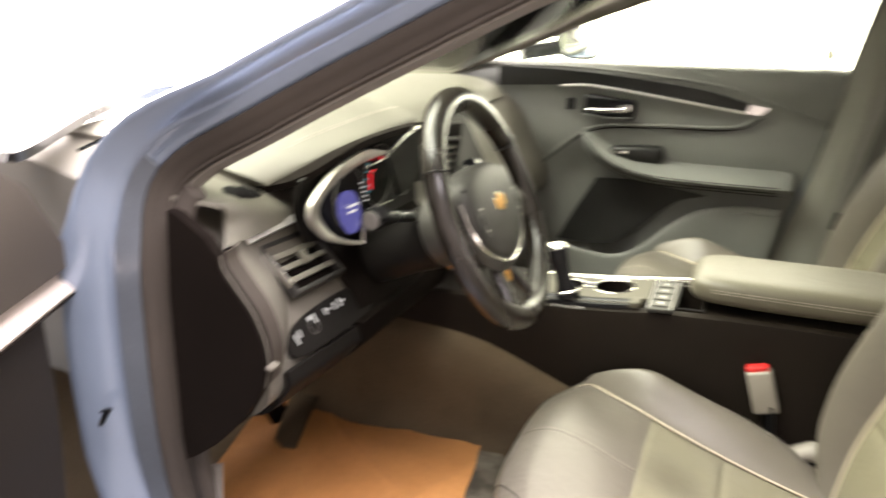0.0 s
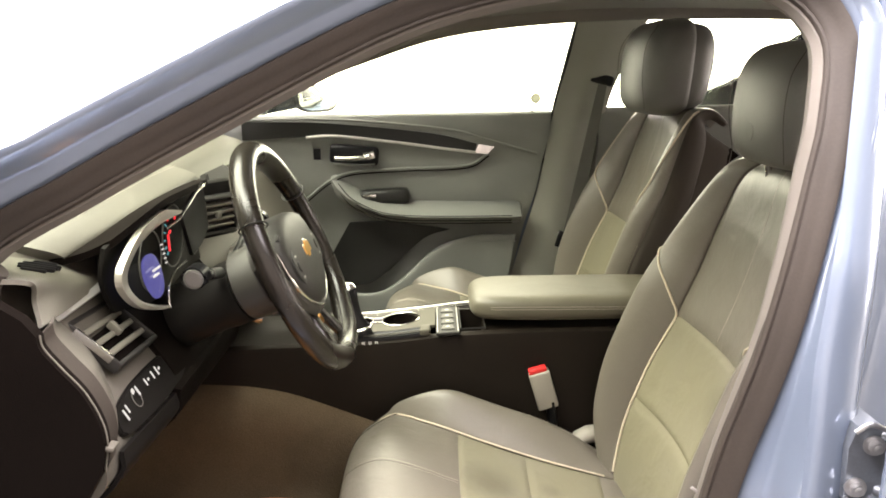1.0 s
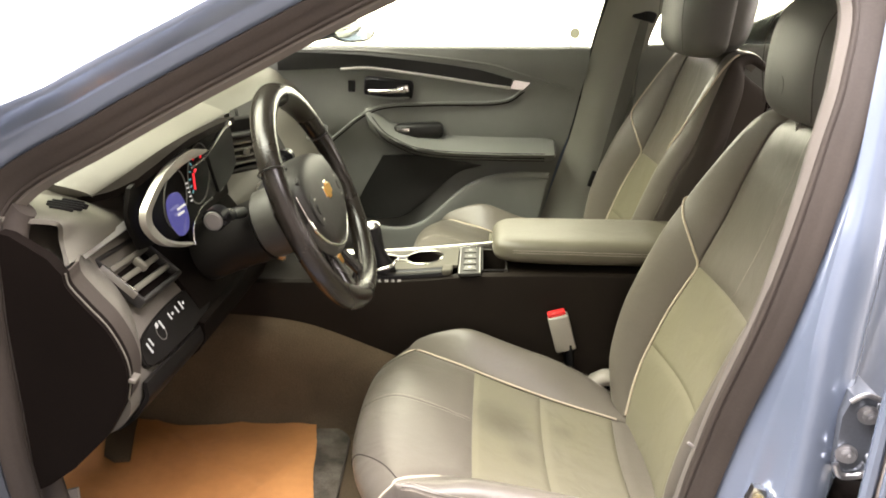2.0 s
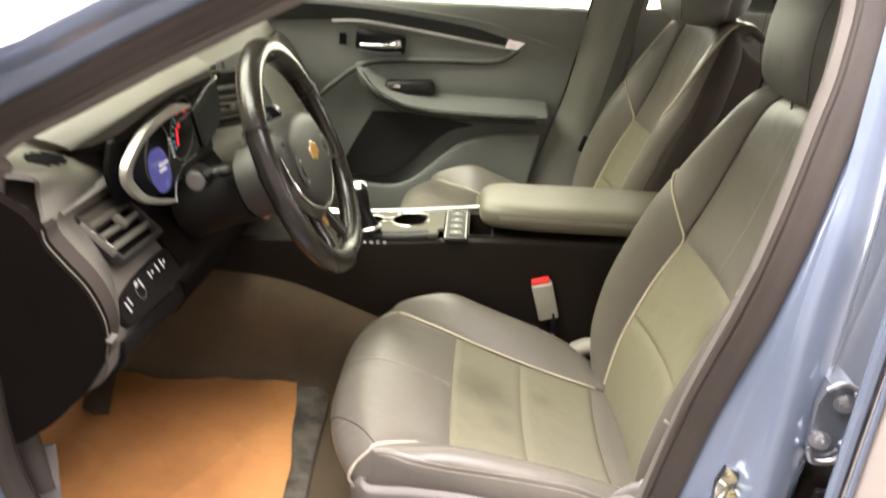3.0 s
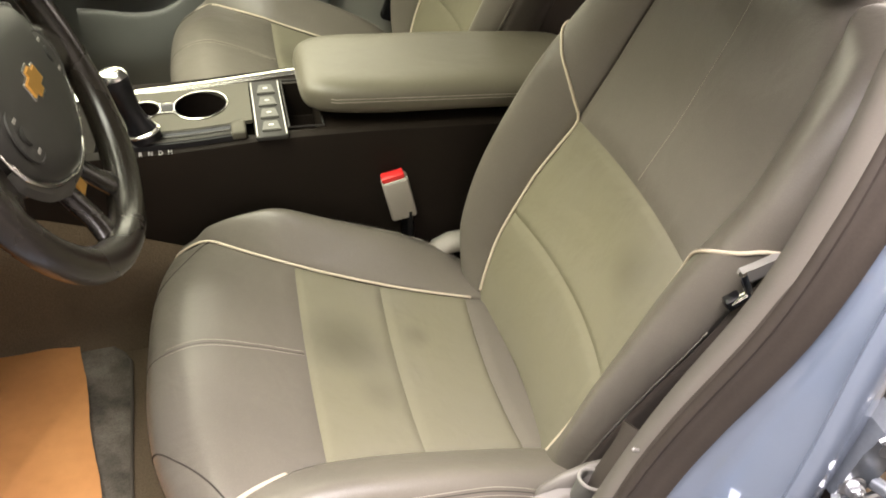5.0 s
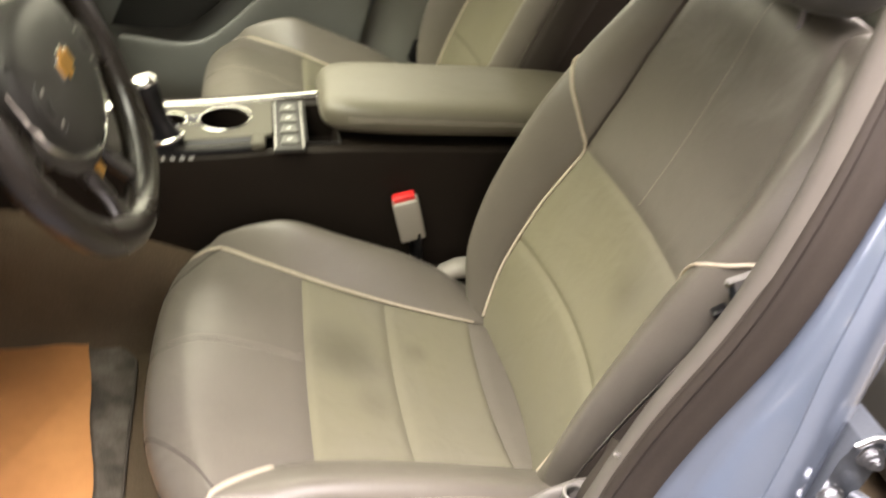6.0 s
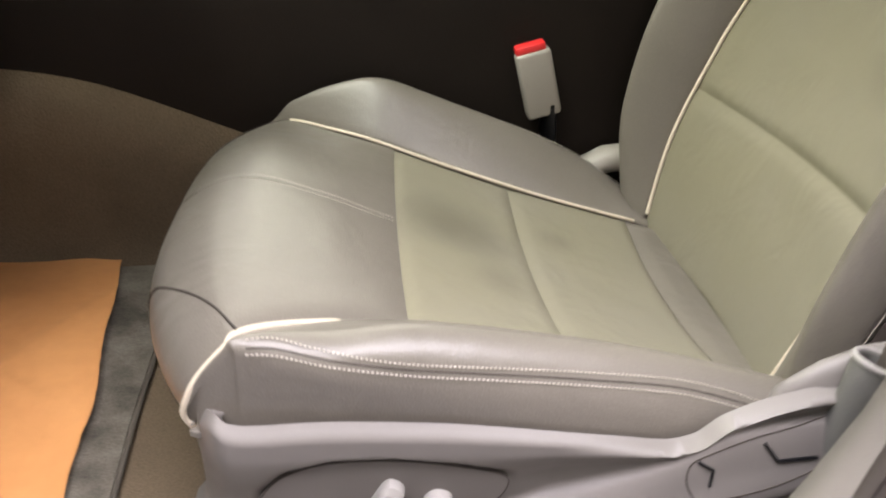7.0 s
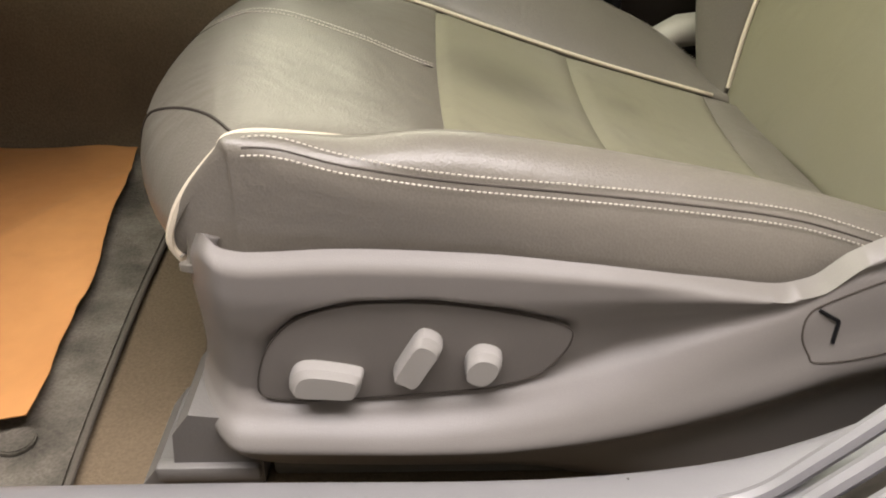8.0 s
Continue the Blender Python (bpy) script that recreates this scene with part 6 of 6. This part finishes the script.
hpart("knee_panel", sheet([[(-0.19, 0.42, 0.70), (-0.19, 0.6, 0.70), (-0.20, 0.80, 0.70)], [(-0.21, 0.42, 0.65), (-0.21, 0.6, 0.645), (-0.21, 0.80, 0.64)],
                           [(-0.34, 0.30, 0.60), (-0.34, 0.6, 0.6), (-0.34, 0.82, 0.6)], [(-0.6, 0.25, 0.60), (-0.6, 0.6, 0.6), (-0.6, 0.82, 0.6)]], 0.02), DARK)

# ---- steering wheel ----
WA = 24
wheel = thing("steering_wheel", "black leather steering wheel with a gold emblem", "steering wheel")
wheel.matrix_basis = Matrix.Translation(Vector((-0.012, 0.55, 0.872))) @ pose(0, 0, 0, 0, 90 - WA, 0)
# local axes: z points at the driver, x down along the rim, y to the passenger
RR = 0.1755


def rim(a, dr=0.0, dz=0.0):
    return Vector((-(RR + dr) * math.cos(a), (RR + dr) * math.sin(a), dz))


part("rim", tube([rim(2 * math.pi * i / 72) for i in range(72)], [0.0185 + 0.002 * math.cos(4 * math.pi * i / 72) for i in range(72)], 16, True), WHEEL, wheel, "worn black leather rim")
for a in (radians(-62), radians(62)):
    part("rim_joint", tube([rim(a, 0.0205 * math.cos(q), 0.0205 * math.sin(q)) for q in (2 * math.pi * i / 18 for i in range(18))], 0.0012, 6, True), BLACK, wheel)
HUBLINE = [(-0.066, -0.05, 0), (-0.071, 0.0, 0), (-0.066, 0.05, 0), (-0.047, 0.096, 0), (-0.01, 0.112, 0), (0.030, 0.106, 0), (0.062, 0.074, 0), (0.082, 0.030, 0),
           (0.085, 0.0, 0), (0.082, -0.030, 0), (0.062, -0.074, 0), (0.030, -0.106, 0), (-0.01, -0.112, 0), (-0.047, -0.096, 0)]
outline = catmull(HUBLINE, 5, True)
secs = []
for k, z in ((0.97, -0.045), (1.0, -0.03), (1.0, -0.006), (0.985, 0.002), (0.95, 0.008), (0.86, 0.0125), (0.66, 0.0155), (0.36, 0.017), (0.12, 0.0175)):
    secs.append([Vector((p.x * k, p.y * k, z)) for p in outline])
part("airbag_hub", rings(secs), HUB, wheel, "dark grey airbag cover")
for g in (-1, 1):
    # side spoke, sweeping down to the rim
    part("spoke", rings([[Vector((x + h * 0.5 * math.cos(a), g * y, z + 0.010 * math.sin(a))) for a in (2 * math.pi * i / 16 for i in range(16))]
                         for x, y, z, h in ((0.0, 0.07, -0.018, 0.10), (0.006, 0.105, -0.016, 0.084), (0.018, 0.135, -0.010, 0.066), (0.034, 0.158, -0.003, 0.060), (0.044, 0.172, 0.0, 0.066))]), WHEEL, wheel, "glossy black spoke")
    sw = part("spoke_switch", rings([[Vector((0.006 + 0.026 * k * math.cos(a), g * 0.078 + 0.021 * k * math.sin(a), z)) for a in (2 * math.pi * i / 26 for i in range(26))]
                                     for k, z in ((1.02, 0.004), (1.0, 0.0135), (0.9, 0.0148), (0.4, 0.0142))]), HUB, wheel, "oval thumb switch")
    part("switch_ring", tube([(0.006 + 0.026 * math.cos(a), g * 0.078 + 0.021 * math.sin(a), 0.0135) for a in (2 * math.pi * i / 26 for i in range(26))], 0.0016, 6, True), SHROUD, sw)
    part("switch_pad", disc(0.009, 0.004, pose(0.006, g * 0.078, 0.0155), 20, 0.001), SHROUD, sw)
    for dx in (-0.017, 0.017):
        part("switch_mark", block(0.003, 0.008, 0.001, pose(0.006 + dx, g * 0.078, 0.0152), 0.0), SWITCH, sw)
    part("thumb_key", block(0.03, 0.014, 0.006, pose(-0.038, g * 0.083, 0.0055, 0, 0, -32 * g), 0.002), SHROUD, wheel, "small glossy key")
    part("paddle", block(0.055, 0.02, 0.012, pose(0.0, g * 0.128, -0.028, 0, 0, -8 * g), 0.004), POD, wheel, "dark shift paddle")
    # bottom spoke leg
    part("lower_spoke", rings([[Vector((x, g * (y + w * math.cos(a)), z + 0.009 * math.sin(a))) for a in (2 * math.pi * i / 14 for i in range(14))]
                               for x, y, z, w in ((0.070, 0.020, -0.022, 0.014), (0.10, 0.026, -0.018, 0.014), (0.13, 0.034, -0.010, 0.015), (0.155, 0.046, -0.004, 0.020), (0.174, 0.06, 0.0, 0.030))]), WHEEL, wheel, "glossy black lower spoke")
    rail = catmull([(-0.030, g * 0.1115, 0.001), (0.004, g * 0.1145, 0.004), (0.030, g * 0.1085, 0.0055), (0.060, g * 0.078, 0.006), (0.081, g * 0.034, 0.006)])
    part("chrome_v", tube(rail, [0.0012] * 7 + [0.0025] * 18, 8), CHROME, wheel, "thin chrome trim")
    part("chin", rings([[p + Vector((dx, g * dy, dz)) for dx, dy, dz in ((0.0, 0.0, -0.002), (0.008 * q, 0.006 * q, -0.004), (0.014 * q, 0.010 * q, -0.012), (0.004, 0.0, -0.016))]
                        for p, q in zip(rail[8:], [0.2 + 0.8 * i / 16 for i in range(17)])]), SATIN, wheel, "satin grey chin under the airbag cover")
part("chrome_bridge", tube([(0.081, -0.034, 0.006), (0.0862, -0.012, 0.006), (0.0862, 0.012, 0.006), (0.081, 0.034, 0.006)], 0.0025, 8), CHROME, wheel)
part("chin", rings([[Vector((x + dx, y, dz)) for dx, dz in ((0.0, 0.004), (0.008, 0.002), (0.014, -0.006), (0.004, -0.010))] for x, y in ((0.081, -0.034), (0.0862, -0.012), (0.0862, 0.012), (0.081, 0.034))]), SATIN, wheel)
part("lower_bezel", slab([(0.104, -0.010), (0.104, 0.010), (0.122, 0.013), (0.122, -0.013)], 0.005, pose(0, 0, -0.012), 0.0015), GOLD, wheel, "small bronze lower insert")
part("emblem", merged(slab([(-0.008, -0.02), (-0.008, -0.007), (-0.013, -0.007), (-0.013, 0.009), (-0.008, 0.009), (-0.008, 0.02), (0.008, 0.02), (0.008, 0.007), (0.013, 0.007), (0.013, -0.009), (0.008, -0.009), (0.008, -0.02)],
                           0.003, pose(-0.005, 0, 0.0195), 0.001)), GOLD, wheel, "gold emblem plate with silver edge")
part("emblem_edge", slab([(1.22 * a, 1.18 * b) for a, b in ((-0.008, -0.02), (-0.008, -0.007), (-0.013, -0.007), (-0.013, 0.009), (-0.008, 0.009), (-0.008, 0.02), (0.008, 0.02), (0.008, 0.007), (0.013, 0.007), (0.013, -0.009), (0.008, -0.009), (0.008, -0.02))], 0.003, pose(-0.005, 0, 0.0182), 0.0008), CHROME, wheel, "silver emblem edge")
part("column_collar", rings([[Vector((0.012 + rx * math.cos(a), ry * math.sin(a), z)) for a in (2 * math.pi * i / 24 for i in range(24))]
                             for z, rx, ry in ((-0.036, 0.052, 0.06), (-0.041, 0.06, 0.068), (-0.100, 0.058, 0.066), (-0.104, 0.053, 0.060))]), COLUMN, wheel, "grey collar behind the wheel")
part("column_shroud", rings([[Vector((0.016 + rx * math.cos(a), ry * math.sin(a), z)) for a in (2 * math.pi * i / 24 for i in range(24))]
                             for z, rx, ry in ((-0.102, 0.048, 0.055), (-0.106, 0.054, 0.062), (-0.13, 0.053, 0.061), (-0.15, 0.05, 0.058), (-0.22, 0.05, 0.06))]), POD, wheel, "black steering column shroud")
for g in (-1, 1):
    st = part("column_stalk", tube(catmull([(-0.03, g * 0.05, -0.110), (-0.045, g * 0.12, -0.103), (-0.056, g * 0.185, -0.090)]), [0.009] * 6 + [0.011] * 7, 12), BLACK, wheel)
    part("stalk_end", disc(0.0165, 0.03, pose(-0.058, g * 0.196, -0.088, 85 * g, 0, 0), 22, 0.003), BLACK, st)
    part("stalk_button", disc(0.0115, 0.004, pose(-0.058, g * 0.2125, -0.0865, 85 * g, 0, 0), 22, 0.001), FOOT, st, "grey end button")
    part("stalk_cap", tube([(-0.058 + 0.012 * math.cos(a), g * 0.212, -0.087 + 0.012 * math.sin(a)) for a in (2 * math.pi * i / 20 for i in range(20))], 0.0016, 6, True), HEADREST, st)
part("ignition_barrel", disc(0.02, 0.03, pose(0.075, 0.075, -0.13, 0, 40, 0), 20, 0.003), CHROME, wheel)

# ---- pedals ----
ped = thing("brake_pedal", "dark rubber brake pedal on a steel arm", "pedal", (-0.5, 0.53, 0.42))
part("pad", block(0.012, 0.09, 0.07, pose(0, 0, 0, 0, -30, 0), 0.006), DARK, ped)
part("arm", tube([(-0.01, 0, 0.02), (-0.06, 0, 0.18), (-0.16, 0, 0.3)], 0.009, 8), BLACK, ped)
ped2 = thing("accelerator_pedal", "long dark accelerator pedal", "pedal", (-0.53, 0.66, 0.38))
part("pad", block(0.012, 0.055, 0.16, pose(0, 0, 0, 0, -35, 0), 0.006), DARK, ped2)
part("arm", tube([(-0.01, 0, 0.06), (-0.1, 0, 0.2)], 0.009, 8), BLACK, ped2)

# Dark brown flat piece laid over the paper.
rest = part("floor_flap", slab([(-0.53, 0.775), (-0.49, 0.675), (-0.448, 0.575), (-0.42, 0.556), (-0.392, 0.563), (-0.425, 0.66), (-0.44, 0.71), (-0.46, 0.775)], 0.006,
                               pose(0, 0, 0.334), 0.002), CARPET)
tagged(rest, "dark brown carpeted flap over the paper", "foot rest")

# ---- floor mat and paper ----
mat_out = [(-0.52, 0.235), (-0.52, 0.76), (-0.06, 0.765), (-0.025, 0.757), (-0.005, 0.735), (0.002, 0.70), (0.010, 0.5), (0.021, 0.36), (0.030, 0.275), (0.034, 0.25), (0.025, 0.235), (-0.1, 0.23)]
fm = thing("floor_mat", "grey carpet floor mat with a bound edge", "floor mat", (-0.25, 0.5, 0.29))
FO = Vector((-0.25, 0.5, 0.29))
kpart("mat_carpet", slab([(p.x, p.y) for p in catmull([(a, b, 0) for a, b in mat_out], 3, True)], 0.009, pose(0, 0, 0.3), 0.002), MAT, "", fm, FO)
kpart("bound_edge", tube([(p.x, p.y, 0.296) for p in catmull([(a, b, 0) for a, b in mat_out], 4, True)], 0.0026, 8, True), HEM, "dark bound edge", fm, FO)
kpart("mat_stud", disc(0.012, 0.004, pose(-0.012, 0.305, 0.302), 20, 0.001), MAT, "", fm, FO)


def paper_height(x, y):
    n = noise.noise(Vector((x * 7, y * 9, 0.3))) * 0.006 + noise.noise(Vector((x * 22, y * 18, 2.0))) * 0.0022
    curl = 0.02 * max(0, (-0.36 - x) / 0.2) + 0.012 * max(0, (0.36 - y) / 0.1)
    fold = 0.004 * max(0.0, 1 - abs(x * 0.8 + y - 0.42) / 0.012) + 0.003 * max(0.0, 1 - abs(x - 0.5 * y + 0.40) / 0.015)
    lip = 0.007 * max(0.0, min(1.0, (x + 0.05) / 0.05)) * (0.5 + 0.5 * math.sin(y * 23))
    return 0.309 + abs(n) + curl + fold + lip + 0.004 * math.sin(y * 14 + x * 5)


PA, PB, PC, PE = Vector((-0.56, 0.72, 0)), Vector((-0.08, 0.797, 0)), Vector((-0.006, 0.312, 0)), Vector((-0.47, 0.29, 0))
vv, ff = [], []
NP = 70
for i in range(NP + 1):
    for j in range(NP + 1):
        a, b = i / NP, j / NP
        p = PA * (1 - a) * (1 - b) + PB * a * (1 - b) + PC * a * b + PE * (1 - a) * b
        e = 0.005 * noise.noise(Vector((p.x * 11, p.y * 11, 5))) + 0.0007 * noise.noise(Vector((p.x * 60, p.y * 60, 9)))
        vv.append(Vector((p.x + e + 0.004 * math.sin(math.pi * b) * a, p.y + e - 0.03 * math.sin(math.pi * a) ** 2 * (1 - b), paper_height(p.x, p.y))))
m = len(vv)
vv += [v - Vector((0, 0, 0.0008)) for v in vv]
w = NP + 1
for i in range(NP):
    for j in range(NP):
        a, b, c, d = i * w + j, (i + 1) * w + j, (i + 1) * w + j + 1, i * w + j + 1
        ff += [(d, c, b, a), (a + m, b + m, c + m, d + m)]
for i in range(NP):
    for j in (0, NP):
        a, b = i * w + j, (i + 1) * w + j
        ff.append((a, b, b + m, a + m))
        a, b = j * w + i, j * w + i + 1
        ff.append((b, a, a + m, b + m))
pp = part("paper_mat", (vv, ff), PAPER)
tagged(pp, "creased orange-brown kraft paper mat on the driver floor", "paper mat")

# ---- open driver door ----
dd = thing("door_3", "open driver door with brown-grey trim and padded top", "door", (-0.49, 0.15, 0.35), kind="structure")
dd.rotation_euler = (0, 0, radians(-68))
# local x runs along the door away from its hinge
part("trim_panel", sheet([[(0.06, 0.0, 0.50), (0.5, 0.0, 0.50), (1.0, 0.0, 0.51)], [(0.06, 0.01, 0.3), (0.5, 0.01, 0.3), (1.0, 0.01, 0.3)],
                          [(0.06, 0.0, 0.05), (0.5, 0.0, 0.05), (1.0, 0.0, 0.05)]], 0.04), LOWTRIM, dd, "dark brown lower door trim")
part("door_skin", block(1.0, 0.05, 0.62, pose(0.53, -0.06, 0.21), 0.02), PAINT, dd)
part("padded_top", rings([[Vector((x, y, z + dz)) for y, z in ((-0.05, 0.47), (-0.04, 0.486), (-0.02, 0.484), (0.005, 0.473), (0.028, 0.462), (0.036, 0.452), (0.032, 0.444), (-0.02, 0.44))]
                          for x, dz in ((-0.005, -0.004), (0.0, 0.0), (0.1, 0.0), (0.4, -0.003), (0.7, -0.006), (1.0, -0.01))]), PADTOP, dd, "brown-grey padded door top")
part("stitching", stitches([(Vector((x, 0.020, 0.466 - 0.006 * x)), Vector((0, 0.5, 0.86))) for x in steps(0.01, 0.9, 40)]), THREAD, dd)
part("mirror_sail", slab([(0.0, 0.0), (0.004, 0.012), (0.1, 0.128), (0.3, 0.24), (0.55, 0.30), (0.55, 0.0)], 0.03, pose(0, 0.0, 0.48, 90, 0, 0), 0.004), FLANK, dd)
part("pad_seam", tube([(x, 0.0355, 0.4475 - 0.01 * x) for x in steps(0.0, 0.95, 20)], 0.0016, 6), DARK, dd)

# ---- rear door hinge side ----
rd = thing("door_4", "open blue rear door, skin coloured beige for reflections", "door", (0.678, 0.036, 0.33), kind="structure")
rd.rotation_euler = (0, 0, radians(-58))
# The skin's beige is a reflection put into the colour.
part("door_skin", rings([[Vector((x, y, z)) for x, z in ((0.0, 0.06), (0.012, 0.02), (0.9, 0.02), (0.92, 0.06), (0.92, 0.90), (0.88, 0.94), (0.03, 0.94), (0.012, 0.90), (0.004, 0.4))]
                         for y in (-0.02, -0.016, 0.05)]), SKIN_REFLECTION, rd, "blue door skin coloured beige for its reflections, with a rolled edge")
part("door_hem", tube(catmull([(0.0, -0.02, 0.03), (-0.004, -0.022, 0.4), (0.0, -0.02, 0.94)]), 0.007, 8), PAINT, rd, "blue rolled edge")
part("door_hem", tube(catmull([(0.016, -0.021, 0.03), (0.012, -0.023, 0.4), (0.016, -0.021, 0.94)]), 0.0035, 8), PAINT, rd, "blue rolled edge")
# Pale grey in place of blue paint stands in for the highlight.
part("door_flange", sheet([[(-0.006, -0.016, 0.03), (-0.010, 0.01, 0.03), (-0.006, 0.04, 0.03)], [(-0.010, -0.016, 0.5), (-0.016, 0.01, 0.5), (-0.010, 0.04, 0.5)], [(-0.006, -0.016, 0.94), (-0.010, 0.01, 0.94), (-0.006, 0.04, 0.94)]], 0.004), SILLTRIM, rd, "front flange of the door, paler for its highlight")
part("trim_panel", block(0.85, 0.05, 0.58, pose(0.47, 0.075, 0.34), 0.02, 3), PILLAR, rd, "pale grey inner door trim")
hg = thing("hinge_fitting", "painted door hinge with two steel bolts", "hinge", (0.672, 0.104, 0.752))
part("hinge_plate", rings([[Vector((x, y, z)) for x, z in ((-0.016, -0.042), (-0.006, -0.052), (0.016, -0.048), (0.024, -0.02), (0.026, 0.035), (0.014, 0.048), (-0.010, 0.046), (-0.018, 0.02))]
                           for y in (0.075, -0.002, -0.006)]), STEELBLUE, hg, "dark painted hinge plate")
part("hinge_lip", tube(catmull([(-0.016, -0.008, -0.038), (-0.008, -0.01, -0.052), (0.012, -0.01, -0.05), (0.026, -0.014, -0.036)]), 0.004, 8), STEEL, hg)
part("hinge_lip", tube(catmull([(-0.014, -0.008, 0.04), (0.0, -0.01, 0.05), (0.02, -0.012, 0.044)]), 0.003, 8), STEEL, hg)
for x, z in ((0.008, 0.025), (-0.006, -0.025)):
    part("bolt", merged(disc(0.0115, 0.004, pose(x, -0.008, z, 90, 0, -15), 22, 0.001), disc(0.008, 0.010, pose(x, -0.012, z, 90, 0, -15), 6, 0.001),
                        disc(0.0045, 0.004, pose(x, -0.018, z, 90, 0, -15), 14, 0.001)), STEEL, hg)
for z in (0.034, -0.03):
    part("hinge_arm", tube(catmull([(0.02, -0.004, z), (0.03, -0.022, z), (0.034, -0.06, z + 0.002)]), [0.007] * 6 + [0.009] * 7, 10), STEELBLUE, hg)
ck = thing("check_strap", "black boxed door check strap", "door check", (0.690, 0.12, 0.61))
part("housing", block(0.05, 0.04, 0.12, pose(0, 0, 0, 0, 4, 0), 0.012, 3), DARK, ck)
part("cover", block(0.034, 0.012, 0.085, pose(0.002, -0.022, 0.006, 0, 4, 0), 0.005, 3), POD, ck)
part("strap", block(0.012, 0.09, 0.02, pose(0.02, -0.045, 0.03, 0, 0, 20), 0.004), BLACK, ck)
# Dark block set into the gap to act as its shade.
gap = tagged(part("jamb_shade", block(0.05, 0.012, 0.36, pose(0.70, 0.176, 0.47, 0, 10, 0), 0.005), DARK), "dark block standing in for shade between pillar and rear door", "recess", kind="structure")
sk = thing("door_striker", "yellow zinc door striker loop", "striker", (0.59, 0.132, 0.622))
part("plate", rings([[Vector((x, y, z)) for x, z in ((-0.006, -0.04), (0.012, -0.034), (0.02, 0.0), (0.014, 0.024), (0.0, 0.028), (-0.008, 0.0))] for y in (0.012, 0.004, 0.002)]), STEEL, sk, "steel striker plate")
part("loop", tube(catmull([(0.008, 0.004, 0.0), (-0.01, -0.02, -0.002), (-0.026, -0.03, -0.004), (-0.03, -0.03, -0.012), (-0.022, -0.03, -0.022), (0.0, -0.02, -0.024), (0.01, 0.004, -0.024)]), 0.004, 10), ZINC, sk, "yellow zinc loop")
for x, z in ((0.006, 0.016), (0.012, -0.008), (0.002, -0.034)):
    part("bolt", merged(disc(0.007, 0.008, pose(x, 0.0, z, 90, 0, -15), 14, 0.001), disc(0.004, 0.004, pose(x, -0.005, z, 90, 0, -15), 6, 0.0005)), ZINC, sk)
wl = part("label_border", block(0.034, 0.001, 0.034, pose(0.545, 0.1312, 0.545, 0, 18, -10), 0), WHITEPAPER)
lb = tagged(part("warning_label", block(0.028, 0.0012, 0.028, pose(0.545, 0.13, 0.545, 0, 18, -10), 0), YELLOW), "small yellow warning label on the pillar", "label")
wl.parent = lb

# ---- rear bench ----
rb = thing("rear_bench", "dark grey leather rear bench", "bench seat", (1.5, 0.92, 0.29))
part("cushion", block(0.5, 1.3, 0.2, pose(-0.1, 0, 0.12), 0.05, 4), HEADREST, rb)
part("backrest", block(0.16, 1.3, 0.6, pose(0.22, 0, 0.42, 0, 22, 0), 0.05, 4), HEADREST, rb)
